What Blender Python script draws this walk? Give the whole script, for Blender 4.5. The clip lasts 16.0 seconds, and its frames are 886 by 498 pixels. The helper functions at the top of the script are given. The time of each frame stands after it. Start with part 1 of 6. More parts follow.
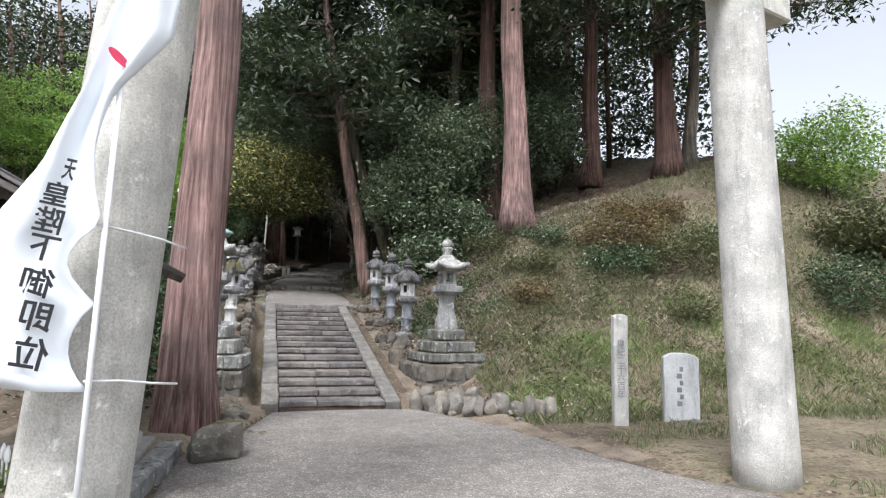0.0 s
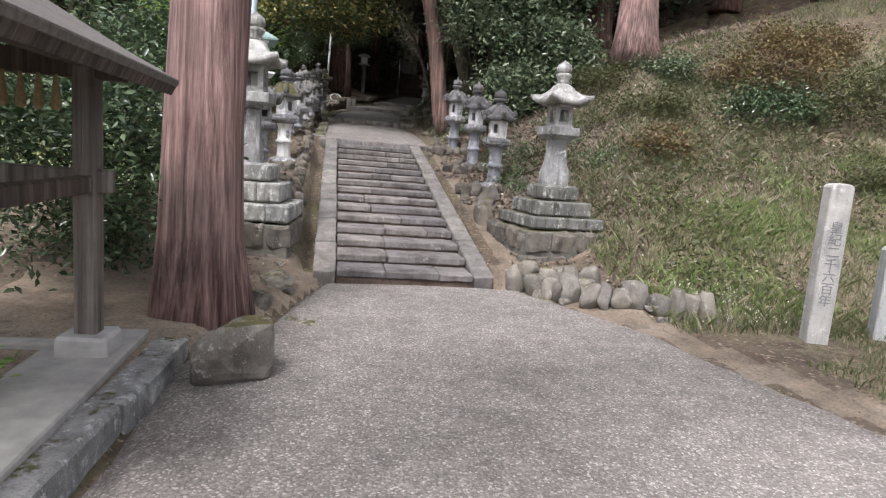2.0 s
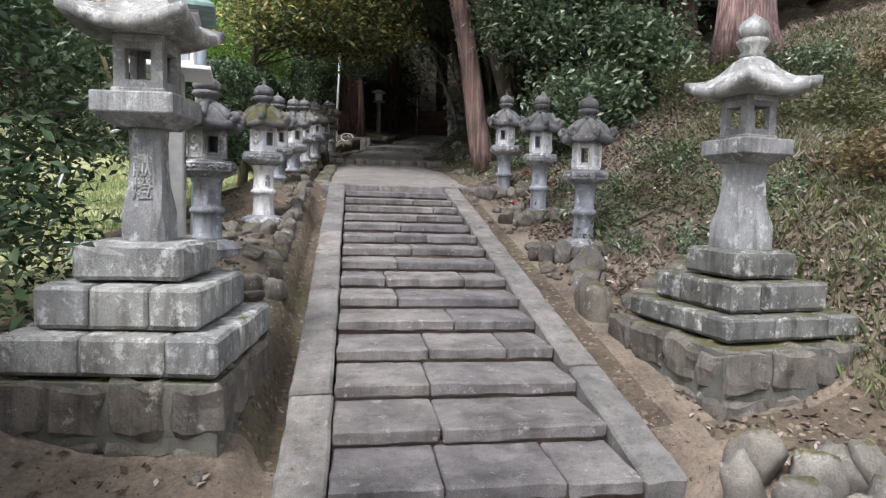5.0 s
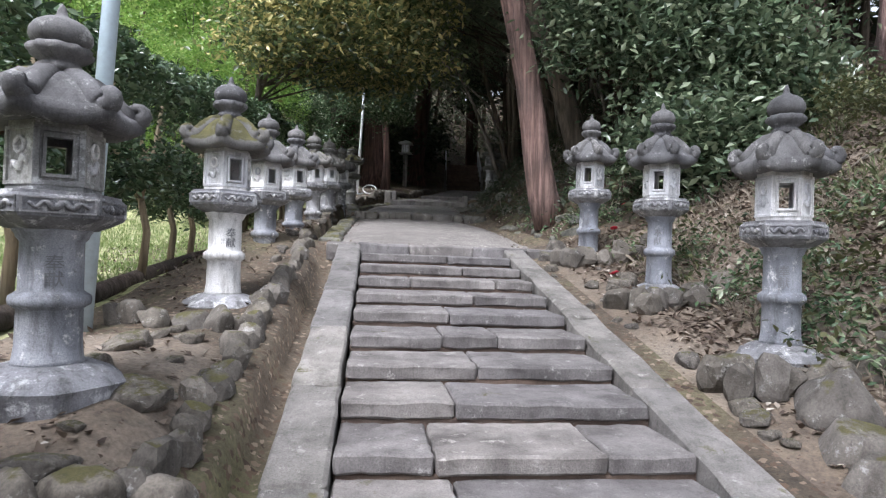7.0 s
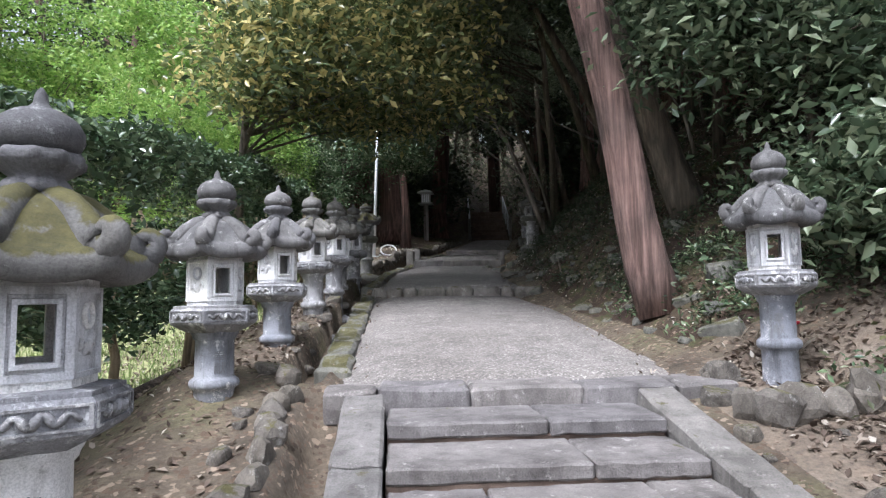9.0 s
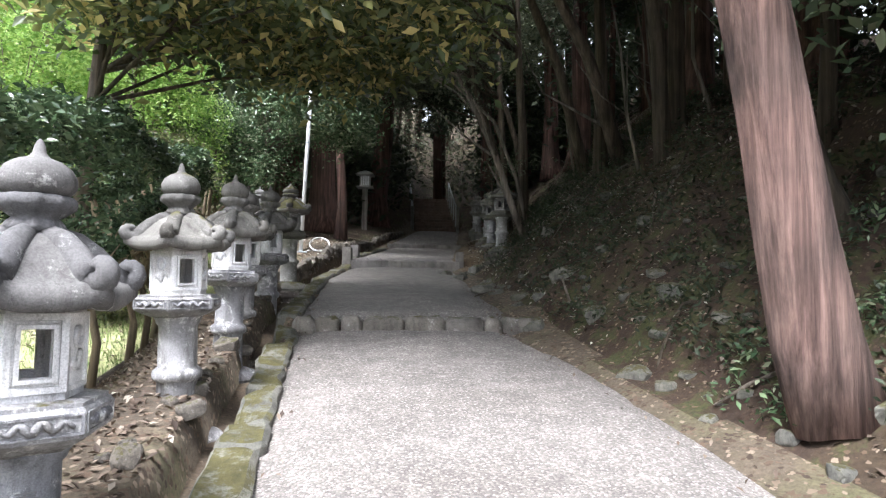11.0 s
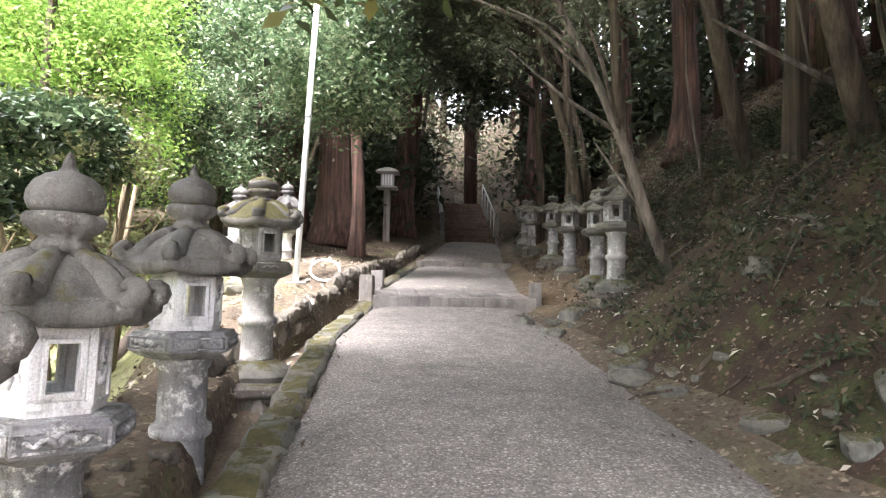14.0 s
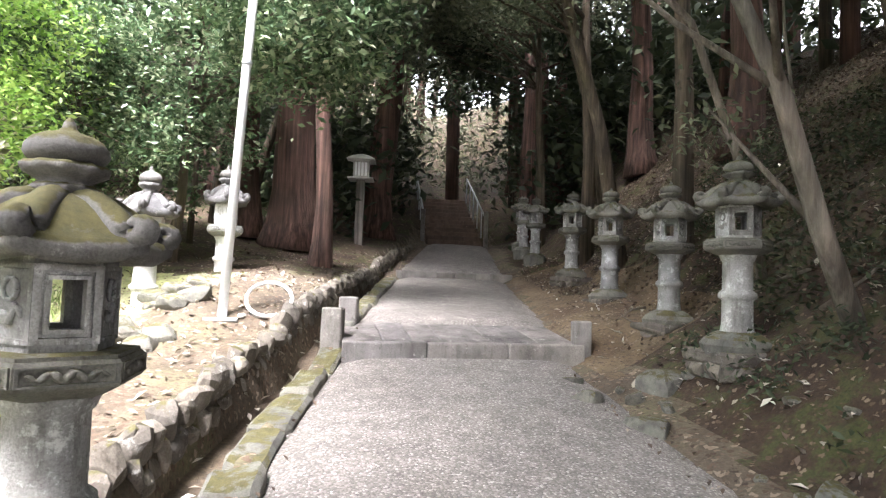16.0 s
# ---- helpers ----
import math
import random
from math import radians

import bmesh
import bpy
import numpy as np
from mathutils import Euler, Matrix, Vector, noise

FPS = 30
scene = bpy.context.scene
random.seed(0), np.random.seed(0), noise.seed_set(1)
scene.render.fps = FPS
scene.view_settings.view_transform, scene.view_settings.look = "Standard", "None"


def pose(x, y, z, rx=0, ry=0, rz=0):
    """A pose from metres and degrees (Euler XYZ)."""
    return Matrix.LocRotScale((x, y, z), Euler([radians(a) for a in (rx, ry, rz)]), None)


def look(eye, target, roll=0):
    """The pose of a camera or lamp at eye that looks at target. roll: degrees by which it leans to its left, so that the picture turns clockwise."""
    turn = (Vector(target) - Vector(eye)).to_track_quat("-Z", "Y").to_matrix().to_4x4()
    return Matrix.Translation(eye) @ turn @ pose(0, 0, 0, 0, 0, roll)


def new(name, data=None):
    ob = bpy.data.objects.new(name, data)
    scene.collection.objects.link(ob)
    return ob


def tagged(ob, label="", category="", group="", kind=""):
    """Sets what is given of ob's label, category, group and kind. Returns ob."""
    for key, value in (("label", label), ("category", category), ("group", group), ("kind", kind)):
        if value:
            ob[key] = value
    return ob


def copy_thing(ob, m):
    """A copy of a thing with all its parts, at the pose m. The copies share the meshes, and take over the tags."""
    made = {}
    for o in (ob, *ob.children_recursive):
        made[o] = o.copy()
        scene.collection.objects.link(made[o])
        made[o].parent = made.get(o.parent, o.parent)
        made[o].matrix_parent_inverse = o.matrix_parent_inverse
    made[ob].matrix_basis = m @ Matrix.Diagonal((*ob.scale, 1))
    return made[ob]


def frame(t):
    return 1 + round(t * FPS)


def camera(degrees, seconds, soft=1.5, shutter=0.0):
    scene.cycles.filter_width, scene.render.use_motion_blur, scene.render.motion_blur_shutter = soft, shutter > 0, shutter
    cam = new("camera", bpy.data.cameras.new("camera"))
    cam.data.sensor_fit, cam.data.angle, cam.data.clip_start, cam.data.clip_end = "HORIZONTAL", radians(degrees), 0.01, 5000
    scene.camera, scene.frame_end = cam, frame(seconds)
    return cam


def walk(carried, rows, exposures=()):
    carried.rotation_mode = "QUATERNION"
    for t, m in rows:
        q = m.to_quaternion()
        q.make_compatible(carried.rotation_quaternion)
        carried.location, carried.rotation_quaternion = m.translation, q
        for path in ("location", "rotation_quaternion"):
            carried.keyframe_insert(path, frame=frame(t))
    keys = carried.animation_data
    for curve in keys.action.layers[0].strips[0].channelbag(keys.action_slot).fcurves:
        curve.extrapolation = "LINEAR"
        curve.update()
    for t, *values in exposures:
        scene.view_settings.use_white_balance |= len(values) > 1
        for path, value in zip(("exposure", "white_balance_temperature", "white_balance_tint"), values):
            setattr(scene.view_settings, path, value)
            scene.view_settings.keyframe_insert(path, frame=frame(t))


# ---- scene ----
cam = camera(71.7, 16.0, soft=1.25)
CAM = [
    (0.0, 0.003, -0.015, 1.491, 96.60, -1.11, -16.07),
    (0.5, 0.113, 0.629, 1.596, 91.13, -3.51, -15.48),
    (1.0, 0.129, 1.247, 1.605, 85.94, -4.08, -13.04),
    (1.5, 0.133, 1.986, 1.571, 83.35, -4.29, -11.74),
    (2.0, 0.159, 2.741, 1.555, 81.69, -4.42, -10.11),
    (2.5, 0.182, 3.457, 1.621, 82.74, -4.45, -10.59),
    (3.0, 0.195, 4.143, 1.603, 84.52, -4.88, -8.34),
    (5.5, 0.390, 7.675, 1.636, 86.02, -1.04, -8.86),
    (6.0, 0.396, 8.493, 1.645, 87.70, -1.09, -9.36),
    (6.5, 0.410, 9.277, 1.666, 89.08, -0.41, -7.08),
    (7.0, 0.420, 10.161, 1.711, 90.74, -1.89, -6.31),
    (7.5, 0.393, 11.022, 1.929, 92.71, -0.24, -4.18),
    (8.0, 0.323, 11.757, 2.106, 93.52, 0.28, -3.00),
    (8.5, 0.332, 12.523, 2.264, 93.76, 0.98, -3.05),
    (9.0, 0.325, 13.261, 2.413, 94.83, 0.97, -4.47),
    (9.5, 0.349, 14.041, 2.507, 95.55, 0.44, -6.48),
    (12.0, 0.221, 18.233, 3.316, 91.95, -1.82, -12.65),
    (12.5, 0.230, 19.008, 3.391, 91.89, -2.50, -12.71),
    (13.0, 0.260, 19.747, 3.465, 90.51, -2.86, -11.03),
    (13.5, 0.316, 20.528, 3.565, 91.64, -1.63, -9.75),
    (14.0, 0.357, 21.319, 3.625, 93.76, -1.32, -9.71),
    (14.5, 0.432, 22.176, 3.682, 94.01, -0.67, -9.41),
    (15.0, 0.448, 22.963, 3.778, 94.15, -1.24, -9.84),
    (15.5, 0.477, 23.721, 3.894, 94.27, -1.51, -10.65),
    (16.0, 0.491, 24.359, 4.069, 93.38, -2.20, -12.69),
]
EXPOSURES = [(0.0, 0.85, 6100, 11), (2.5, 0.87, 6300, 16), (5.5, 0.86, 6000, 13), (6.5, 1.05, 5900, 14), (9.5, 1.42, 5780, 14), (12.0, 2.6, 6150, 13), (14.0, 3.48, 6350, 18), (16.0, 3.5, 6250, 17)]
walk(cam, [(t, pose(x, y, z, rx, ry, rz)) for t, x, y, z, rx, ry, rz in CAM], EXPOSURES)


# ---- world and sun ----
SUN_TURN, SUN_HIGH = 214.0, 58.0
world = bpy.data.worlds.new("sky")
scene.world = world
world.use_nodes = True
wn, wl = world.node_tree.nodes, world.node_tree.links
sky = wn.new("ShaderNodeTexSky")
sky.sky_type, sky.sun_disc = "NISHITA", False
sky.sun_elevation, sky.sun_rotation = radians(SUN_HIGH), radians(SUN_TURN)
sky.air_density, sky.dust_density, sky.ozone_density = 1.2, 4.0, 1.0
veil = wn.new("ShaderNodeHueSaturation")
veil.inputs["Saturation"].default_value = 0.2
wl.new(sky.outputs[0], veil.inputs["Color"])
wl.new(veil.outputs[0], wn["Background"].inputs["Color"])
wn["Background"].inputs["Strength"].default_value = 0.15
sun = new("sun", bpy.data.lights.new("sun", "SUN"))
sun.data.energy, sun.data.angle, sun.data.color = 2.3, radians(18), (1.0, 0.975, 0.94)
sa, sb = radians(SUN_TURN), radians(SUN_HIGH)
sun.matrix_world = look((math.sin(sa) * math.cos(sb) * 60, math.cos(sa) * math.cos(sb) * 60, math.sin(sb) * 60), (0, 0, 0))


# ---- materials ----
def mat(name):
    m = bpy.data.materials.new(name)
    m.use_nodes = True
    return m, m.node_tree.nodes, m.node_tree.links, m.node_tree.nodes["Principled BSDF"]


def noise_at(n, l, scale, detail=4.0, stretch=None, rough=0.6, shift=False):
    """Noise in the object's own metres; with shift each object gets its own stretch of it."""
    c = n.new("ShaderNodeTexCoord")
    t = n.new("ShaderNodeTexNoise")
    t.inputs["Scale"].default_value, t.inputs["Detail"].default_value, t.inputs["Roughness"].default_value = scale, detail, rough
    at = c.outputs["Object"]
    if shift:
        who, add = n.new("ShaderNodeObjectInfo"), n.new("ShaderNodeVectorMath")
        add.operation = "MULTIPLY_ADD"
        add.inputs[1].default_value = (37.0, 53.0, 71.0)
        l.new(who.outputs["Random"], add.inputs[0])
        l.new(at, add.inputs[2])
        at = add.outputs[0]
    if stretch:
        mp = n.new("ShaderNodeMapping")
        mp.inputs["Scale"].default_value = stretch
        l.new(at, mp.inputs[0])
        at = mp.outputs[0]
    l.new(at, t.inputs["Vector"])
    return t


def ramp(n, l, source, stops):
    r = n.new("ShaderNodeValToRGB")
    while len(r.color_ramp.elements) < len(stops):
        r.color_ramp.elements.new(0.5)
    for e, (p, c) in zip(r.color_ramp.elements, stops):
        e.position, e.color = p, (*c, 1) if len(c) == 3 else c
    l.new(source, r.inputs[0])
    return r


def mix(n, l, fac, a, b, how="MIX"):
    m = n.new("ShaderNodeMix")
    m.data_type, m.blend_type = "RGBA", how
    if isinstance(fac, float):
        m.inputs[0].default_value = fac
    else:
        l.new(fac, m.inputs[0])
    for k, v in ((6, a), (7, b)):
        if isinstance(v, tuple):
            m.inputs[k].default_value = (*v, 1)
        else:
            l.new(v, m.inputs[k])
    return m.outputs[2]


def bump(n, l, b, height, strength=0.4, distance=0.01):
    p = n.new("ShaderNodeBump")
    p.inputs["Strength"].default_value, p.inputs["Distance"].default_value = strength, distance
    l.new(height, p.inputs["Height"])
    l.new(p.outputs[0], b.inputs["Normal"])


def stone(name, dark, light, lichen=0.35, moss=0.0, grain=220, white=(0.62, 0.62, 0.6), stain=0.5):
    """Weathered granite with grain, dark weather stains, pale lichen and moss lying on the upper faces."""
    m, n, l, b = mat(name)
    g, big, lic, mo = noise_at(n, l, grain, 2), noise_at(n, l, 3.0, 6, shift=True), noise_at(n, l, 9.0, 8, rough=0.8, shift=True), noise_at(n, l, 5.0, 8, rough=0.7, shift=True)
    run, blot = noise_at(n, l, 10.0, 7, (1.0, 1.0, 0.16), 0.7, True), noise_at(n, l, 26.0, 6, None, 0.75, True)
    base = ramp(n, l, big.outputs[0], [(0.3, dark), (0.68, light)])
    spk = ramp(n, l, g.outputs[0], [(0.34, (0.72, 0.72, 0.72)), (0.62, (1.08, 1.08, 1.08))])
    col = mix(n, l, 0.8, base.outputs[0], spk.outputs[0], "MULTIPLY")
    lr = ramp(n, l, lic.outputs[0], [(0.66 - 0.3 * lichen, (0, 0, 0)), (0.74 - 0.3 * lichen, (1, 1, 1))])
    col = mix(n, l, lr.outputs[0], col, white)
    wet = ramp(n, l, run.outputs[0], [(0.36, (0.4, 0.39, 0.37)), (0.47, (0.85, 0.85, 0.84)), (0.56, (1, 1, 1))])
    col = mix(n, l, stain, col, wet.outputs[0], "MULTIPLY")
    dots = ramp(n, l, blot.outputs[0], [(0.33, (0.42, 0.41, 0.39)), (0.42, (1, 1, 1)), (0.64, (1, 1, 1)), (0.7, (1.3, 1.3, 1.28))])
    col = mix(n, l, 0.35 + 0.4 * stain, col, dots.outputs[0], "MULTIPLY")
    inf = n.new("ShaderNodeObjectInfo")
    tone = ramp(n, l, inf.outputs["Random"], [(0, (0.8, 0.8, 0.82)), (1, (1.1, 1.08, 1.04))])
    col = mix(n, l, 1.0, col, tone.outputs[0], "MULTIPLY")
    if moss:
        geo, sep = n.new("ShaderNodeNewGeometry"), n.new("ShaderNodeSeparateXYZ")
        l.new(geo.outputs["Normal"], sep.inputs[0])
        up = n.new("ShaderNodeMath")
        up.operation = "MULTIPLY_ADD"
        up.inputs[1].default_value, up.inputs[2].default_value = 0.45, moss - 0.75
        l.new(sep.outputs[2], up.inputs[0])
        ad = n.new("ShaderNodeMath")
        l.new(up.outputs[0], ad.inputs[0])
        l.new(mo.outputs[0], ad.inputs[1])
        mr = ramp(n, l, ad.outputs[0], [(0.37, (0, 0, 0)), (0.45, (1, 1, 1))])
        mc = ramp(n, l, lic.outputs[0], [(0.3, (0.035, 0.034, 0.013)), (0.7, (0.125, 0.112, 0.038))])
        col = mix(n, l, mr.outputs[0], col, mc.outputs[0])
    l.new(col, b.inputs["Base Color"])
    b.inputs["Roughness"].default_value = 0.9
    hs = n.new("ShaderNodeMath")
    hs.operation = "MULTIPLY_ADD"
    hs.inputs[1].default_value = 0.22
    l.new(g.outputs[0], hs.inputs[0])
    l.new(lic.outputs[0], hs.inputs[2])
    bump(n, l, b, hs.outputs[0], 0.75, 0.018)
    return m


GRANITE = stone("granite", (0.17, 0.17, 0.165), (0.46, 0.46, 0.445), 0.42, 0.14, 110, (0.6, 0.61, 0.6), 0.7)
PALE = stone("pale_granite", (0.66, 0.66, 0.67), (0.92, 0.92, 0.92), 0.1, 0.0, 160, white=(0.42, 0.42, 0.43), stain=0.8)
BLUISH = stone("blue_grey_granite", (0.15, 0.16, 0.185), (0.42, 0.435, 0.475), 0.3, 0.0, 160, (0.74, 0.74, 0.75), 0.75)
FRIEZE = stone("frieze_granite", (0.13, 0.13, 0.14), (0.4, 0.4, 0.41), 0.42, 0.08, 130, (0.7, 0.7, 0.7), 0.9)
CAPSTONE = stone("cap_granite", (0.075, 0.073, 0.074), (0.2, 0.196, 0.195), 0.3, 0.12, 130, (0.4, 0.4, 0.39), 0.7)
# tier granite with more moss, darkened because this lantern stands in shade
DARKTIER = stone("shaded_mossy_tier_granite", (0.075, 0.075, 0.066), (0.24, 0.24, 0.22), 0.4, 0.2, 120, (0.5, 0.5, 0.48), 0.85)
WORNCAP = stone("worn_cap_granite", (0.085, 0.082, 0.075), (0.22, 0.213, 0.195), 0.28, 0.22, 130, (0.36, 0.35, 0.325), 0.75)
TIER = stone("tier_granite", (0.17, 0.17, 0.158), (0.42, 0.42, 0.4), 0.46, 0.12, 120, (0.58, 0.59, 0.57), 0.7)
FOOTING = stone("dark_footing_stone", (0.075, 0.066, 0.054), (0.235, 0.21, 0.178), 0.3, 0.22, 90, (0.4, 0.39, 0.36), 0.7)
MOSSY = stone("mossy_granite", (0.1, 0.1, 0.088), (0.23, 0.225, 0.19), 0.2, 0.26, 120, (0.3, 0.3, 0.27))
MOSSCAP = stone("moss_capped_granite", (0.09, 0.088, 0.085), (0.2, 0.195, 0.185), 0.2, 0.45, 130, (0.34, 0.34, 0.33))
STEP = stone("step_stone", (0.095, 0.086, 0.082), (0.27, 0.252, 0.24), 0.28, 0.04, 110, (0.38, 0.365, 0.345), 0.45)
CURB = stone("curb_granite", (0.12, 0.113, 0.103), (0.28, 0.265, 0.247), 0.26, 0.08, 120, (0.36, 0.35, 0.325))
# reddish-brown dirt, darkened further for the shade beneath the treads
RISER = stone("stained_shaded_stone", (0.075, 0.05, 0.038), (0.18, 0.13, 0.1), 0.1, 0.0)
RUBBLE = stone("rubble_stone", (0.095, 0.086, 0.072), (0.29, 0.27, 0.235), 0.3, 0.22, 90, (0.4, 0.39, 0.36))
TORII = stone("torii_granite", (0.4, 0.4, 0.38), (0.7, 0.69, 0.65), 0.3, 0.0, 90, (0.86, 0.86, 0.83), 0.35)
TABLET = stone("tablet_granite", (0.42, 0.44, 0.47), (0.58, 0.6, 0.62), 0.1, 0.0)


def asphalt():
    m, n, l, b = mat("asphalt")
    c = n.new("ShaderNodeTexCoord")
    v = n.new("ShaderNodeTexVoronoi")
    v.inputs["Scale"].default_value = 78
    l.new(c.outputs["Object"], v.inputs["Vector"])
    sep = n.new("ShaderNodeSeparateColor")
    l.new(v.outputs["Color"], sep.inputs[0])
    peb = ramp(n, l, sep.outputs[0], [(0.0, (0.145, 0.134, 0.124)), (0.5, (0.205, 0.191, 0.178)), (0.87, (0.28, 0.263, 0.245)), (1.0, (0.46, 0.44, 0.415))])
    edge = ramp(n, l, v.outputs["Distance"], [(0.25, (1, 1, 1)), (0.75, (0.74, 0.74, 0.74))])
    col = mix(n, l, 1.0, peb.outputs[0], edge.outputs[0], "MULTIPLY")
    big = noise_at(n, l, 0.55, 6)
    tone = ramp(n, l, big.outputs[0], [(0.3, (0.72, 0.7, 0.68)), (0.5, (0.95, 0.94, 0.93)), (0.7, (1.14, 1.12, 1.1))])
    col = mix(n, l, 1.0, col, tone.outputs[0], "MULTIPLY")
    worn = noise_at(n, l, 5.0, 5)
    scuff = ramp(n, l, worn.outputs[0], [(0.32, (0.82, 0.81, 0.8)), (0.66, (1.16, 1.15, 1.13))])
    col = mix(n, l, 1.0, col, scuff.outputs[0], "MULTIPLY")
    l.new(col, b.inputs["Base Color"])
    b.inputs["Roughness"].default_value = 0.93
    bump(n, l, b, v.outputs["Distance"], 0.5, -0.006)
    return m


ASPHALT = asphalt()


def earth(name, stops, litter, speck=14, moss=0.0):
    """Soil in patches, with crumbs, small pebbles and ragged scraps of dead leaf."""
    m, n, l, b = mat(name)
    a, f, big = noise_at(n, l, 0.9, 8), noise_at(n, l, 34, 6, None, 0.75), noise_at(n, l, 3.2, 7, None, 0.7)
    warp = noise_at(n, l, 26, 3)
    c = n.new("ShaderNodeTexCoord")
    push = n.new("ShaderNodeVectorMath")
    push.operation = "MULTIPLY_ADD"
    push.inputs[1].default_value = (0.05, 0.05, 0.05)
    l.new(warp.outputs["Color"], push.inputs[0])
    l.new(c.outputs["Object"], push.inputs[2])
    v = n.new("ShaderNodeTexVoronoi")
    v.inputs["Scale"].default_value = speck
    l.new(push.outputs[0], v.inputs["Vector"])
    base = ramp(n, l, a.outputs[0], stops)
    fr = ramp(n, l, f.outputs[0], [(0.28, (0.5, 0.5, 0.5)), (0.5, (0.95, 0.95, 0.95)), (0.72, (1.35, 1.33, 1.3))])
    col = mix(n, l, 1.0, base.outputs[0], fr.outputs[0], "MULTIPLY")
    blot = ramp(n, l, big.outputs[0], [(0.34, (0.62, 0.6, 0.58)), (0.5, (1, 1, 1)), (0.68, (1.25, 1.22, 1.18))])
    col = mix(n, l, 1.0, col, blot.outputs[0], "MULTIPLY")
    if moss:
        grown = ramp(n, l, big.outputs[0], [(0.62 - 0.25 * moss, (0, 0, 0)), (0.72 - 0.25 * moss, (1, 1, 1))])
        green = ramp(n, l, f.outputs[0], [(0.3, (0.025, 0.03, 0.01)), (0.7, (0.085, 0.09, 0.028))])
        col = mix(n, l, grown.outputs[0], col, green.outputs[0])
    sep = n.new("ShaderNodeSeparateColor")
    l.new(v.outputs["Color"], sep.inputs[0])
    lf = ramp(n, l, sep.outputs[1], [(0.0, (0.05, 0.033, 0.022)), (0.6, (0.13, 0.088, 0.058)), (1, (0.29, 0.23, 0.17))])
    few = n.new("ShaderNodeMath")
    few.operation = "MULTIPLY_ADD"
    few.inputs[1].default_value = -0.5
    l.new(v.outputs["Distance"], few.inputs[0])
    l.new(sep.outputs[0], few.inputs[2])
    gate = ramp(n, l, few.outputs[0], [(0.86 - litter, (0, 0, 0)), (0.9 - litter, (1, 1, 1))])
    col = mix(n, l, gate.outputs[0], col, lf.outputs[0])
    l.new(col, b.inputs["Base Color"])
    b.inputs["Roughness"].default_value = 0.95
    hs = n.new("ShaderNodeMath")
    l.new(f.outputs[0], hs.inputs[0])
    l.new(gate.outputs[0], hs.inputs[1])
    bump(n, l, b, hs.outputs[0], 0.7, 0.025)
    return m


SOIL = earth("leafy_soil", [(0.3, (0.065, 0.052, 0.038)), (0.5, (0.12, 0.095, 0.066)), (0.7, (0.125, 0.118, 0.06))], 0.4, 30)
TURF = earth("turf", [(0.3, (0.115, 0.095, 0.063)), (0.5, (0.175, 0.146, 0.094)), (0.7, (0.255, 0.21, 0.15))], 0.35, 26, 0.35)
BARE = earth("bare_brown_earth", [(0.3, (0.12, 0.092, 0.068)), (0.5, (0.2, 0.16, 0.12)), (0.7, (0.27, 0.228, 0.18))], 0.12, 44)
LAWN = earth("lawn", [(0.3, (0.25, 0.27, 0.11)), (0.55, (0.35, 0.36, 0.18)), (0.75, (0.42, 0.38, 0.26))], 0.15, 22)
# brown mossy leaf mould, darkened to paint in the shade under the trees
MOULD = earth("shaded_leaf_mould", [(0.3, (0.028, 0.017, 0.011)), (0.5, (0.055, 0.032, 0.02)), (0.7, (0.062, 0.044, 0.024))], 0.22, 30, 0.5)
SAND = earth("sandy_soil", [(0.3, (0.18, 0.138, 0.1)), (0.5, (0.26, 0.208, 0.155)), (0.7, (0.32, 0.268, 0.207))], 0.08, 46)
OCHRE = earth("ochre_bare_soil", [(0.3, (0.09, 0.06, 0.034)), (0.5, (0.15, 0.108, 0.062)), (0.7, (0.21, 0.16, 0.1))], 0.3, 40)
MUD = earth("wet_gutter_mud", [(0.3, (0.07, 0.05, 0.034)), (0.5, (0.12, 0.09, 0.062)), (0.7, (0.17, 0.135, 0.095))], 0.1, 40)


def bark(name, dark, light, scale=9.0):
    m, n, l, b = mat(name)
    s = noise_at(n, l, scale, 8, (1.0, 1.0, 0.035), 0.72)
    g = noise_at(n, l, 1.3, 5)
    base = ramp(n, l, s.outputs[0], [(0.36, dark), (0.52, tuple((a + c) / 2 for a, c in zip(dark, light))), (0.64, light)])
    strip_noise = noise_at(n, l, scale * 0.5, 6, (1.0, 1.0, 0.02), 0.6)
    peel = ramp(n, l, strip_noise.outputs[0], [(0.35, (0.55, 0.52, 0.5)), (0.5, (1, 1, 1)), (0.62, (1.1, 1.12, 1.13)), (0.68, (1.45, 1.5, 1.52))])
    base_col = mix(n, l, 0.85, base.outputs[0], peel.outputs[0], "MULTIPLY")
    tone = ramp(n, l, g.outputs[0], [(0.35, (0.62, 0.66, 0.66)), (0.65, (1.15, 1.1, 1.1))])
    l.new(mix(n, l, 1.0, base_col, tone.outputs[0], "MULTIPLY"), b.inputs["Base Color"])
    b.inputs["Roughness"].default_value = 0.92
    bump(n, l, b, s.outputs[0], 1.0, 0.045)
    return m


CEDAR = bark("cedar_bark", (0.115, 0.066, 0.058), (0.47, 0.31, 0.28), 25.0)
# cedar bark again, darkened to dark red-brown for trunks in shade
CEDAR_SHADED = bark("shaded_cedar_bark", (0.05, 0.028, 0.022), (0.2, 0.115, 0.09), 15.0)
RUDDY = bark("ruddy_cedar_bark", (0.07, 0.042, 0.035), (0.31, 0.2, 0.165), 15.0)
GREYBARK = bark("grey_bark", (0.1, 0.085, 0.065), (0.27, 0.235, 0.19), 14)
BROWNBARK = bark("brown_bark", (0.055, 0.045, 0.032), (0.17, 0.135, 0.095), 14)
